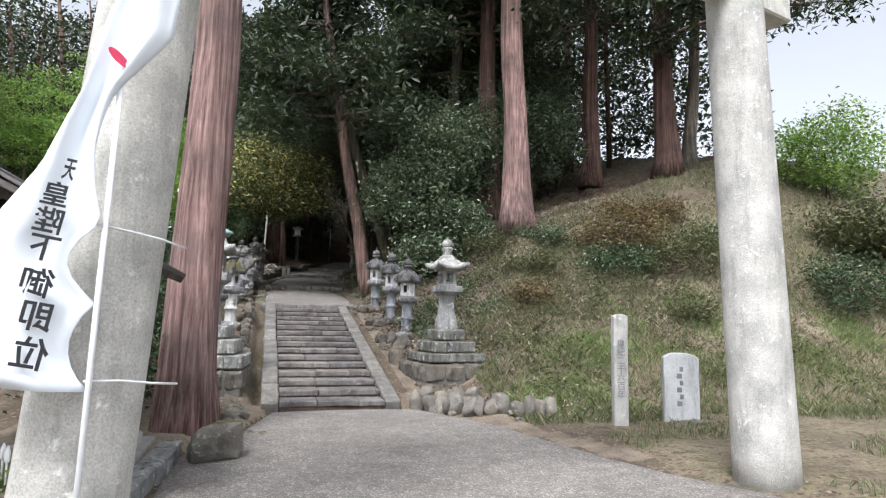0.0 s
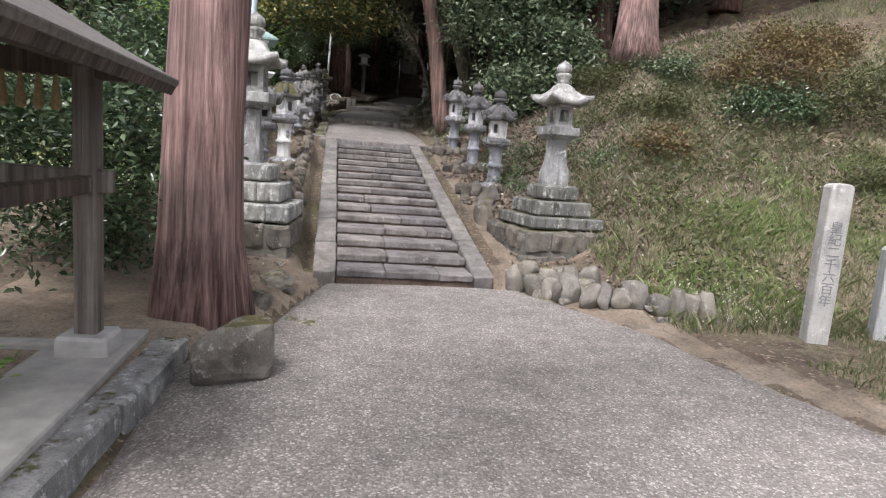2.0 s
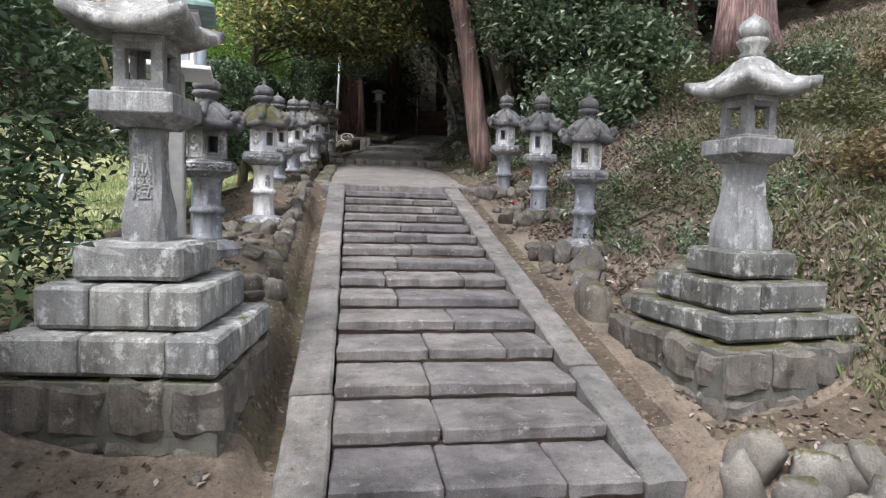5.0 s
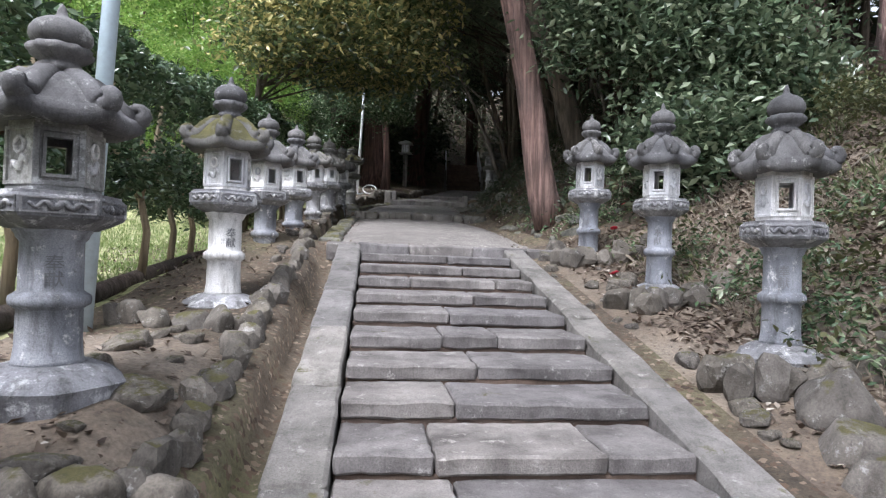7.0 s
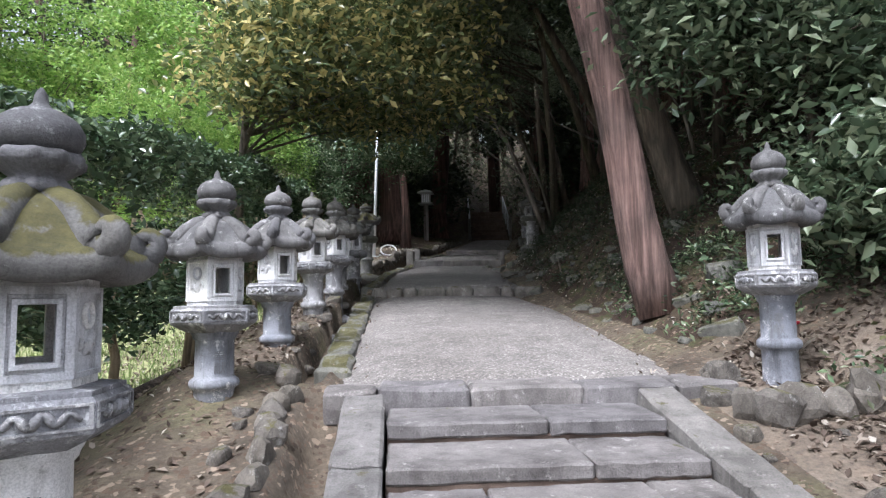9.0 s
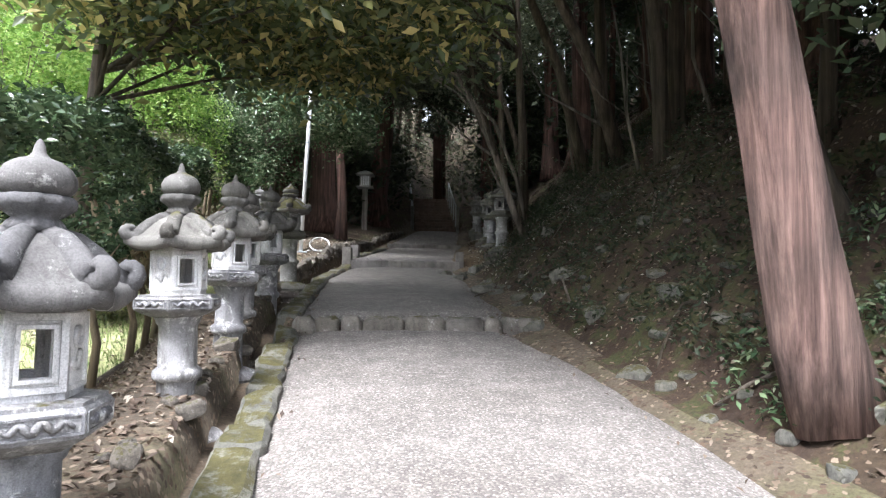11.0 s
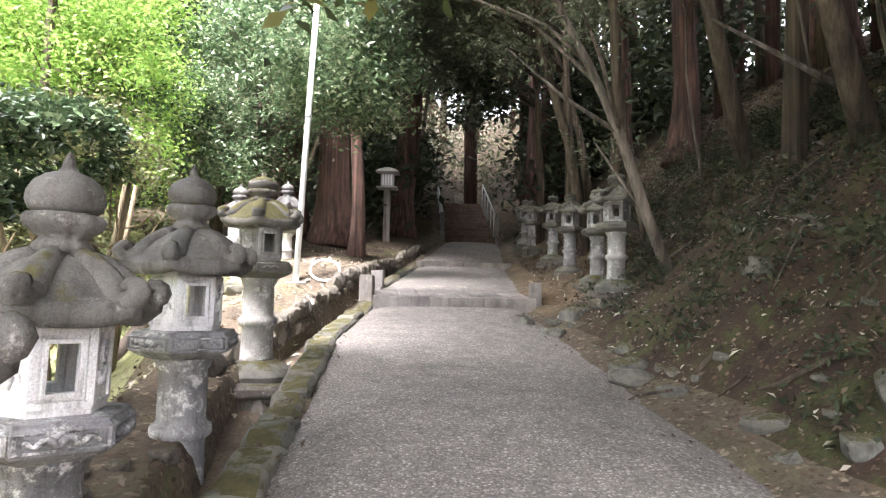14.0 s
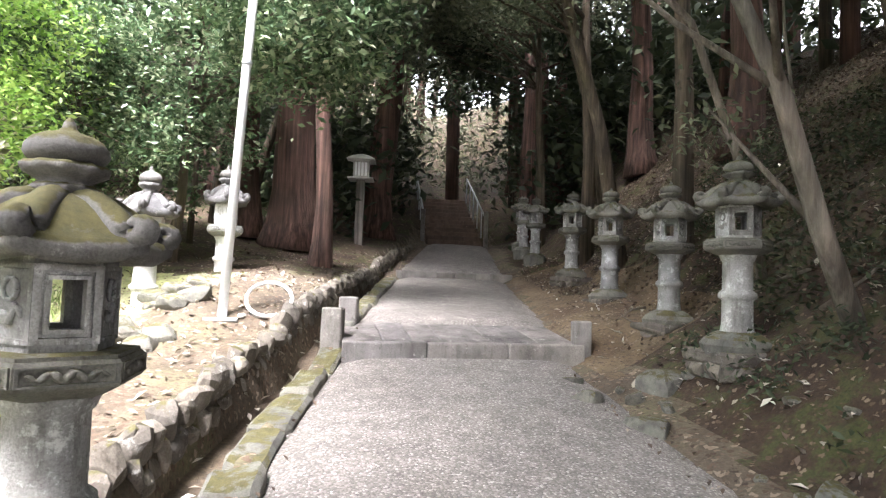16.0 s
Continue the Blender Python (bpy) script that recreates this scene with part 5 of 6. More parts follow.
rubble_row("gutter_edging", [(-0.62, 25.7), (-0.31, 27.6), (0.02, 29.3), (0.48, 31.0), (1.05, 33.5), (1.9, 37), (3.45, 42)], 0.19, 0.19, 2, "two courses of rounded stones edging the open gutter", 6, FOOTING, detail=2, jitter=0.02, worn=True, sink=0.16)
scatter("loose_stones", 60, (2.7, 3.9, 18.2, 29.5), (0.08, 0.36), "scattered mossy stones at the foot of the bank", 9, MOSSY)
scatter("loose_stones", 16, (-0.55, 0.05, 7.9, 10.0), (0.08, 0.3), "small rough stones beside the asphalt", 14)
scatter("loose_stones", 9, (3.6, 4.5, 8.3, 8.7), (0.1, 0.24), "small pale stones at the end of the edging", 15)
scatter("loose_stones", 70, (2.95, 5.2, 18.6, 27.8), (0.08, 0.3), "mossy stones bedded in the steep bank", 16, MOSSY, 0.55)
scatter("loose_stones", 12, (-1.2, -0.4, 29.6, 32.0), (0.12, 0.34), "mossy stones lying on the sunny bank", 17, MOSSY)


def gutter():
    """The mossy kerb along the walk and the floor of the open gutter beside it."""
    rng = random.Random(27)
    root = thing("gutter_kerb", pose(0, 0, 0), "mossy flat kerb stones between walk and gutter", "kerb", kind="structure")
    y = 18.05
    while y < 36.5:
        ln = rng.uniform(0.35, 0.75)
        xa, xb = lerp(y, PATH_L), lerp(y + ln, PATH_L)
        if not 30.1 < y + ln / 2 < 31.3:
            ob = part("kerb_stone", box(0.25 + rng.uniform(-0.02, 0.03), ln - 0.015, 0.36, (0, 0, -0.36), 0.03, 0.035, 0, 3, y * 3), MOSSY, root)
            ob.location = ((xa + xb) / 2 - 0.06 + rng.uniform(-0.015, 0.015), y + ln / 2, lerp(y + ln / 2, PATH_Z) + 0.02 + rng.uniform(-0.012, 0.012))
            ob.rotation_euler = (math.atan2(lerp(y + ln, PATH_Z) - lerp(y, PATH_Z), ln), rng.uniform(-0.05, 0.05), -math.atan2(xb - xa, ln))
        y += ln
    bm = bmesh.new()
    rows = []
    for k in range(125):
        y = 17.9 + k * 0.2
        xl, rim = lerp(y, PATH_L), lerp(y, GUTTER)
        rows.append([bm.verts.new((xl - 0.08 - (rim - 0.02) * q / 4, y, lerp(y, PATH_Z) - 0.235 + 0.03 * abs(q - 2) / 2 + 0.015 * noise.noise(Vector((q, y * 2, 1))))) for q in range(5)])
    for a, b in zip(rows, rows[1:]):
        for q in range(4):
            bm.faces.new((a[q], b[q], b[q + 1], a[q + 1])).smooth = True
    tagged(part("gutter_floor", bm, MUD), "muddy floor of the open gutter", "gutter", kind="structure")


gutter()


def log_edge():
    root = thing("log_edging", pose(0, 0, 0), "weathered logs laid along the lawn", "edging", kind="structure")
    ys = [(13.2, 15.6), (15.6, 18.4), (18.4, 21.5), (21.5, 24.6), (24.6, 27.4), (27.4, 29.6)]
    for a, b in ys:
        pa, pb = (-1.95, a, land(-1.95, a) + 0.07), (-1.98, b, land(-1.98, b) + 0.07)
        part("log", tube([pa, ((pa[0] + pb[0]) / 2 + 0.03, (a + b) / 2, (pa[2] + pb[2]) / 2 + 0.02), pb], [0.085, 0.08, 0.08], 10), WOOD_DARK, root)


log_edge()


# ---- trees ----
def flare(n, r0, r1, foot):
    return [(r0 + (r1 - r0) * i / n) * (1 + foot * math.exp(-i / n * 14)) for i in range(n + 1)]


def cedar(x, y, r, h, lean=(0, 0), material=None, label="", crown=True, seed=1, dark=0, foot=0.5, crown_from=0.45, leaf_size=0.27, count=95):
    """Straight-boled conifer: fluted trunk, short whorled limbs and a high ragged crown."""
    z = land(x, y)
    root = thing("cedar_tree", pose(x, y, z - 0.1), label or "tall straight cedar with stringy red-brown bark", "tree", "cedars of the shrine wood")
    n = 18
    pts = [(lean[0] * i / n + 0.04 * math.sin(i + seed), lean[1] * i / n, h * (i / n) ** 1.15) for i in range(n + 1)]
    bm = tube(pts, flare(n, r, r * 0.35, foot), 26, 0.22, seed)
    rng = np.random.default_rng(seed)
    tips = []
    if crown:
        for k in range(22):
            q = crown_from + (0.97 - crown_from) * k / 22
            i = int(q * n)
            p = Vector(pts[i])
            a = rng.uniform(0, 6.28)
            ln = (1.0 - q) * 4.0 + 1.0
            e = p + Vector((math.cos(a) * ln, math.sin(a) * ln, -0.15 * ln + rng.uniform(-0.2, 0.4)))
            tube([p, p.lerp(e, 0.5) + Vector((0, 0, 0.1)), e], [0.06, 0.04, 0.012], 6, 0, 0, bm)
            tips += [p.lerp(e, t) for t in (0.45, 0.7, 0.9, 1.0)]
    part("trunk", bm, material or CEDAR, root)
    if tips:
        t = np.array([v[:] for v in tips])
        p = np.repeat(t, count, 0) + rng.normal(0, 1, (len(t) * count, 3)) * np.array([0.45, 0.45, 0.28])
        sheet("crown", p, np.full(len(p), leaf_size), SHADELEAF, seed, 0.35, 0.3, parent=root)
    return root


def leafy_tree(name, x, y, trunk, radii, height, material, wood, label, seed, n=90, per=90, size=0.1, spread=0.3, shell=0.45, category="tree", group="", low=-1.0, z=None, forks=7, flat=0.8, r=0.12, slim=0.45, reach=(0, 0), under=None):
    """Broad-leaved tree: bent trunk, forking limbs that reach the leaf clumps, and a crown full of gaps."""
    z = land(x, y) if z is None else z
    root = thing(name, pose(x, y, z - 0.08), label, category, group)
    rng = np.random.default_rng(seed)
    c = Vector((trunk[0], trunk[1], height))
    bm = tube([(0, 0, 0), (trunk[0] * 0.3 + 0.05, trunk[1] * 0.3, height * 0.35), (trunk[0] * 0.75, trunk[1] * 0.7, height * 0.7), c], [r * 1.35, r, r * 0.8, r * 0.5], 12, 0.25, seed)
    pts = clumps(rng, (c.x + reach[0], c.y + reach[1], c.z), radii, n, per, spread, shell, flat, low)
    heads = pts.reshape(n, per, 3).mean(1)
    for k in range(min(n, 14)):
        e = Vector(heads[k])
        s = Vector((trunk[0] * 0.75, trunk[1] * 0.7, height * 0.7)).lerp(c, (k % 4) / 4)
        m = s.lerp(e, 0.5) + Vector(rng.normal(0, 0.12, 3))
        part("limb", tube([s, m, e], [r * 0.32, r * 0.2, 0.008], 6), wood, root)
    part("trunk", bm, wood, root)
    # leaves low in the crown take a second material, shade painted as leaf colour
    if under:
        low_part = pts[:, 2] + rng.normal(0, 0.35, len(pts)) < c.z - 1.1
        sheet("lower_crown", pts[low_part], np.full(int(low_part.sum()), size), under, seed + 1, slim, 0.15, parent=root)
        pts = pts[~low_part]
    sheet("crown", pts, np.full(len(pts), size), material, seed, slim, 0.15, parent=root)
    return root


# the cedar beside the forecourt and those on the bank
cedar(-0.83, 7.95, 0.325, 20, (0.25, 0.1), CEDAR, "massive old cedar with fluted grey-red bark beside the asphalt", True, 3, foot=0.38, crown_from=0.7, count=40)
cedar(7.35, 17.2, 0.42, 18, (-0.6, 0.2), CEDAR, "thick pale red cedar leaning on the crest of the bank", True, 4, foot=0.5, crown_from=0.5)
cedar(7.15, 19.4, 0.36, 17, (-0.3, 0), CEDAR_SHADED, "dark cedar standing behind another on the bank", True, 5)
cedar(11.6, 20.4, 0.33, 17, (0.2, 0), CEDAR_SHADED, "slim dark cedar on the crest", True, 6)
cedar(13.4, 18.2, 0.38, 18, (-0.3, 0), CEDAR_SHADED, "red cedar on the crest above the grassy bank", True, 7)
cedar(13.7, 15.1, 0.3, 17, (0.3, 0), CEDAR, "pale cedar at the end of the bank", True, 8)
cedar(14.6, 18.6, 0.25, 15, (1.2, 0.2), GREYBARK, "leaning grey tree on the crest", True, 9)
cedar(3.2, 19.6, 0.21, 13, (-2.25, 0.4), RUDDY, "red-barked cedar leaning over the walk", True, 10, foot=0.2, crown_from=0.5)
cedar(4.1, 20.6, 0.2, 11, (-3.4, 0.5), BROWNBARK, "mossy leaning trunk behind the red cedar", True, 11, foot=0.3, crown_from=0.5)
cedar(0.75, 35.0, 0.15, 14, (-0.3, 0), CEDAR_SHADED, "slim red cedar beside the lamp post", True, 12, crown_from=0.5)
cedar(0.1, 37.4, 0.42, 16, (0.3, 0), CEDAR_SHADED, "stout red cedar in the shaded wood", True, 13, crown_from=0.5)
cedar(-0.9, 37.8, 0.34, 16, (0, 0), CEDAR_SHADED, "dark cedar in the shaded wood", True, 14, crown_from=0.5)
cedar(2.3, 41.5, 0.42, 16, (0.9, 0), CEDAR_SHADED, "thick dark cedar near the far steps", True, 15, crown_from=0.5)
cedar(8.5, 38.0, 0.3, 15, (-0.3, 0), CEDAR_SHADED, "dark cedar up the wooded slope", True, 16, crown_from=0.5)
cedar(9.2, 31.0, 0.4, 16, (-0.9, 0), CEDAR_SHADED, "red cedar high on the leafy slope", True, 17, crown_from=0.5)
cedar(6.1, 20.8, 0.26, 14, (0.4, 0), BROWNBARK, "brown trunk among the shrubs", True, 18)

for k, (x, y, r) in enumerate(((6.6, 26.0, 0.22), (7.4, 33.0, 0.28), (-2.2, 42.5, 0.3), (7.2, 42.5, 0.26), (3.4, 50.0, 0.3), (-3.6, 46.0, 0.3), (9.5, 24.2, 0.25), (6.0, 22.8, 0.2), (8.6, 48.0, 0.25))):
    cedar(x, y, r, 14 + k % 3, (0.3 * math.sin(k * 2.1), 0.2), CEDAR_SHADED, "dark straight cedar of the shaded wood", True, 130 + k, crown_from=0.42, leaf_size=0.36, count=110)

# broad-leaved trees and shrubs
leafy_tree("camellia_tree", -2.5, 23.8, (0.4, -0.2), (2.3, 2.2, 1.7), 4.45, CAMELLIA, BROWNBARK, "dense glossy camellia tree over the walk, sunlit yellow and lower shade painted into its leaves", 21, 210, 110, 0.15, 0.27, 0.5, r=0.09, low=-0.4, reach=(1.7, -0.6), under=DARKLEAF)
SHRUBS = [(4.6, 19.1, 1.6, 1.5, 2.2, 31), (6.0, 19.6, 1.9, 1.5, 2.3, 32), (7.4, 21.0, 2.2, 2.0, 3.2, 33), (5.0, 21.6, 1.9, 1.9, 3.4, 34), (4.7, 18.0, 0.8, 0.6, 0.6, 38), (6.0, 18.2, 0.9, 0.7, 0.7, 39), (9.2, 20.5, 1.8, 1.5, 2.6, 35), (10.2, 22.5, 2.2, 1.7, 3.4, 37)]
for x, y, rx, rz, h, sd in SHRUBS:
    leafy_tree("evergreen_shrub", x, y, (-0.2, -0.2), (rx, rx, rz), h, SHRUBLEAF, BROWNBARK, "tall dark evergreen shrub on the bank", sd, int(60 * rx), 130, 0.14, 0.3, 0.3, "shrub", "shrubs on the bank", r=0.07)
OVER = [(5.0, 24.5, -0.6, 5.0, 2.4, 41), (5.3, 26.3, -2.4, 5.4, 2.3, 54), (5.6, 28.5, -2.2, 6.2, 2.8, 42), (5.5, 33.5, -1.6, 6.4, 3.0, 43), (-1.0, 39.5, 1.6, 6.0, 2.8, 44), (7.5, 38.0, -1.6, 6.4, 3.0, 45), (1.0, 44.5, 1.5, 6.5, 3.0, 46),
        (9.0, 27.0, -0.8, 5.2, 2.6, 47), (10.0, 34.0, -0.6, 5.4, 2.8, 48), (3.6, 48.5, 0.6, 6.0, 3.0, 49), (8.0, 46.5, 0.0, 6.5, 3.2, 50), (7.0, 24.0, -0.5, 5.6, 2.4, 55), (8.6, 30.5, -0.5, 6.4, 2.6, 57)]
for x, y, lx, h, rx, sd in OVER:
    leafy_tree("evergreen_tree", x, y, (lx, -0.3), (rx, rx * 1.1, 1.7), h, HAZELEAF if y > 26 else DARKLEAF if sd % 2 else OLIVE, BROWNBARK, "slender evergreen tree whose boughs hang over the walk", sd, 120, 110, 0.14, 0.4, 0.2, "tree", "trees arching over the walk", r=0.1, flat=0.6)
leafy_tree("sunlit_evergreen", -2.4, 35.5, (0.2, -0.3), (2.0, 2.2, 2.4), 3.4, SUNLEAF, BROWNBARK, "glossy evergreen tree standing in sunlight", 51, 120, 190, 0.12, 0.23, 0.55, r=0.12)
leafy_tree("sunlit_evergreen", -4.8, 34.5, (0.2, -0.3), (2.2, 2.2, 2.4), 3.4, FRESH, BROWNBARK, "bright green tree at the edge of the lawn", 52, 110, 120, 0.14, 0.34, 0.4, r=0.1)
leafy_tree("sunlit_evergreen", -1.6, 34.8, (0.2, -0.2), (1.5, 1.5, 1.1), 3.3, SUNLEAF, BROWNBARK, "glossy evergreen spreading its boughs in sunlight above the bank", 83, 90, 150, 0.12, 0.23, 0.4, r=0.07, low=-0.7, reach=(1.7, -2.2))
THICK = [(-3.6, 27.0, 1.2, 1.0, 1.2, OLIVE, 53), (-3.2, 29.5, 1.3, 1.3, 1.7, OLIVE, 58), (-3.9, 31.6, 1.8, 2.0, 3.0, FRESH, 59), (-5.4, 28.4, 1.9, 2.2, 3.4, FRESH, 60), (-2.6, 33.4, 1.3, 1.6, 2.6, SUNLEAF, 77), (-1.6, 36.2, 1.4, 2.2, 4.2, SUNLEAF, 79)]
for x, y, rx, rz, h, mt, sd in THICK:
    leafy_tree("thicket_shrub", x, y, (0.0, 0.0), (rx, rx, rz), h, mt, BROWNBARK, "leafy shrub in the light beside the lawn", sd, int(55 * rx), 140, 0.095, 0.2, 0.5, "shrub", "shrubs beside the lawn", r=0.045)
leafy_tree("overhanging_evergreen", -4.2, 31.2, (0.3, -0.2), (2.0, 2.3, 1.5), 6.0, SUNLEAF, BROWNBARK, "slender evergreen leaning from the lawn over the walk", 84, 110, 120, 0.11, 0.32, 0.3, r=0.07, low=-0.5, reach=(3.5, -4.4))
# added crowns, mostly above the view, set to keep sun and sky off the walk
CANOPY = [(5.2, 31.4, -0.3, 6.4, 2.7, -3.2, 201), (6.0, 35.8, -0.3, 6.4, 2.8, -3.2, 202), (6.8, 40.4, -0.3, 6.4, 3.0, -2.8, 203), (5.4, 27.4, -0.2, 6.0, 2.3, -1.6, 204), (6.2, 24.6, -0.2, 5.6, 2.4, -1.2, 205), (5.4, 24.8, -0.4, 5.6, 2.5, -5.0, 208), (-1.5, 38.6, 0.2, 6.6, 2.8, 1.6, 207)]
for x, y, lx, h, rx, out, sd in CANOPY:
    leafy_tree("evergreen_tree", x, y, (lx, -0.3), (rx, rx * 1.15, 1.8), h, HAZELEAF if y > 31 else SHADELEAF, BROWNBARK, "evergreen tree added to shade the walk, its crown mostly out of view", sd, 130, 120, 0.15, 0.42, 0.15, "tree", "trees arching over the walk", r=0.11, flat=0.6, low=-0.6, reach=(out, -0.3))
RIGHTSIDE = [(17.5, 15.5, 1.8, 1.6, 1.6, FRESH, 85), (16.0, 12.8, 1.5, 0.9, 0.7, OLIVE, 87), (19.0, 13.2, 1.8, 1.2, 0.9, HEDGELEAF, 88), (21.5, 12.0, 2.0, 1.2, 0.9, FRESH, 90)]
for x, y, rx, rz, h, mt, sd in RIGHTSIDE:
    leafy_tree("hillside_shrub", x, y, (0.0, 0.0), (rx, rx, rz), h, mt, BROWNBARK, "leafy shrub on the open hillside", sd, int(50 * rx), 90, 0.14, 0.3, 0.4, "shrub", "shrubs on the hillside", r=0.06)
FARLEFT = [(-8.5, 38.5, 2.6, 3.0, 5.5, 61), (-12.5, 36, 3.2, 3.6, 6.2, 62), (-6.5, 33, 2.8, 3.2, 5.4, 63), (-16, 33, 3.4, 4.0, 6.5, 64), (-9, 38, 3.2, 4.0, 7, 65), (-9.5, 45, 3.2, 4.0, 7, 66), (-20, 26, 3.2, 3.8, 6.0, 67)]
for x, y, rx, rz, h, sd in FARLEFT:
    leafy_tree("young_tree", x, y, (0.1, 0.1), (rx, rx, rz), h, FRESH, GREYBARK, "light green tree with layered boughs beyond the lawn", sd, 120, 80, 0.19, 0.46, 0.2, "tree", "trees beyond the lawn", r=0.1, flat=0.22)
leafy_tree("dark_shrub", -2.1, 8.9, (0.1, 0.0), (1.0, 1.1, 1.1), 1.25, HEDGELEAF, BROWNBARK, "dense dark evergreen shrub behind the pavilion", 71, 90, 130, 0.085, 0.2, 0.5, "shrub", r=0.05)
leafy_tree("dark_shrub", -2.2, 10.9, (0.0, 0.0), (1.0, 1.2, 1.3), 1.4, HEDGELEAF, BROWNBARK, "dense dark evergreen shrub beside the great lantern", 72, 80, 130, 0.085, 0.2, 0.5, "shrub", r=0.05)
leafy_tree("rusty_bush", 9.5, 15.0, (0.0, 0.0), (1.4, 1.1, 0.85), 0.6, RUSTY, BROWNBARK, "rusty half-withered bush on the grassy bank", 73, 60, 110, 0.09, 0.2, 0.5, "bush", r=0.04)
leafy_tree("low_bush", 8.7, 14.0, (0.0, 0.0), (1.1, 0.7, 0.4), 0.3, HEDGELEAF, BROWNBARK, "low dark bush on the grassy bank", 74, 40, 90, 0.09, 0.18, 0.5, "bush", r=0.03)
leafy_tree("low_bush", 10.6, 13.6, (0.0, 0.0), (1.4, 0.9, 0.6), 0.5, OLIVE, BROWNBARK, "yellow-green bush on the grassy bank", 75, 50, 90, 0.09, 0.2, 0.5, "bush", r=0.03)
leafy_tree("low_bush", 13.5, 11.5, (0.0, 0.0), (1.6, 1.0, 0.7), 0.5, HEDGELEAF, BROWNBARK, "dark bush low on the bank", 76, 50, 90, 0.1, 0.2, 0.5, "bush", r=0.03)

for k, (x, y, rx) in enumerate(((6.4, 14.2, 0.8), (7.6, 16.0, 0.9), (11.4, 16.0, 1.1), (6.2, 16.4, 0.8), (12.4, 14.2, 0.9), (5.6, 12.4, 0.55), (9.0, 11.6, 0.6), (11.6, 12.4, 0.7))):
    leafy_tree("low_bush", x, y, (0.0, 0.0), (rx, rx * 0.8, 0.35), 0.25, (OLIVE, SHRUBLEAF, RUSTY)[k % 3], BROWNBARK, ("olive low bush", "green low bush", "withered rusty low bush")[k % 3] + " among the grass of the bank", 170 + k, int(36 * rx), 80, 0.08, 0.16, 0.4, "bush", r=0.02)


def hedge():
    root = thing("hedge", pose(0, 0, 0), "clipped glossy evergreen hedge on bare trunks along the lawn", "hedge")
    rng = np.random.default_rng(81)
    n = 54000
    y = rng.uniform(13.8, 27.6, n)
    a = rng.uniform(0, 2 * np.pi, n)
    k = rng.uniform(0.72, 1.03, n) ** 0.5
    hh = (0.76 + 0.07 * np.sin(y * 1.7) + 0.06 * np.sin(y * 4.1)) * np.interp(y, [23.5, 26.5], [1.0, 0.5])
    x = -2.25 + np.sign(np.cos(a)) * np.abs(np.cos(a)) ** 0.5 * 0.62 * k * (1 + 0.08 * np.sin(y * 5)) + rng.normal(0, 0.04, n)
    zb = np.interp(y, [13.8, 16, 20, 25.5, 27, 29.5], [2.5, 2.78, 3.42, 4.3, 4.75, 5.05])
    skirt = np.where(np.sin(a) < 0, 0.72 + 0.65 * np.clip((y - 16.4) / 1.6, 0, 1) * np.clip((24 - y) / 3, 0.0, 1), 1.0)
    z = zb + np.sign(np.sin(a)) * np.abs(np.sin(a)) ** 0.5 * hh * k * 0.98 * skirt + rng.normal(0, 0.05, n)
    sheet("foliage", np.stack([x, y, z], 1), np.full(n, 0.085), HEDGELEAF, 82, 0.5, 0.1, parent=root)
    for i in range(22):
        yy = 14.6 + (i * 1.02 if i < 10 else 9.2 + (i - 9) * 0.36) + rng.uniform(-0.2, 0.2)
        xx = -1.85 + rng.uniform(-0.25, 0.2)
        z0 = land(xx, yy)
        up = min(1.5, max(1.0, (float(np.interp(yy, [20, 25.5, 27, 29.5], [3.42, 4.3, 4.75, 5.05])) - 0.1 - z0) / 1.75))
        bm = tube([(xx, yy, z0 - 0.05), (xx + 0.05, yy, z0 + 0.45 * up), (xx - 0.05, yy + 0.05, z0 + 0.8 * up)], [0.045, 0.038, 0.034], 8, 0.2, i)
        for s in (-1, 1):
            tube([(xx - 0.05, yy + 0.05, z0 + 0.75 * up), (xx + s * 0.12 - 0.1, yy + s * 0.2, z0 + 1.2 * up), (xx + s * 0.2 - 0.15, yy + s * 0.3, z0 + 1.65 * up)], [0.035, 0.028, 0.02], 6, 0, 0, bm)
        part("trunk", bm, TANBARK, root)
        for k in range(5 if yy > 22 else 2):
            a, zz = rng.uniform(0, 6.28), z0 + rng.uniform(0.6, 1.3) * up
            e = (xx + math.cos(a) * 0.45, yy + math.sin(a) * 0.6, zz + rng.uniform(0.2, 0.5))
            part("twig", tube([(xx, yy, zz), ((xx + e[0]) / 2, (yy + e[1]) / 2, zz + 0.05), e], [0.014, 0.01, 0.005], 5), TANBARK, root)


hedge()


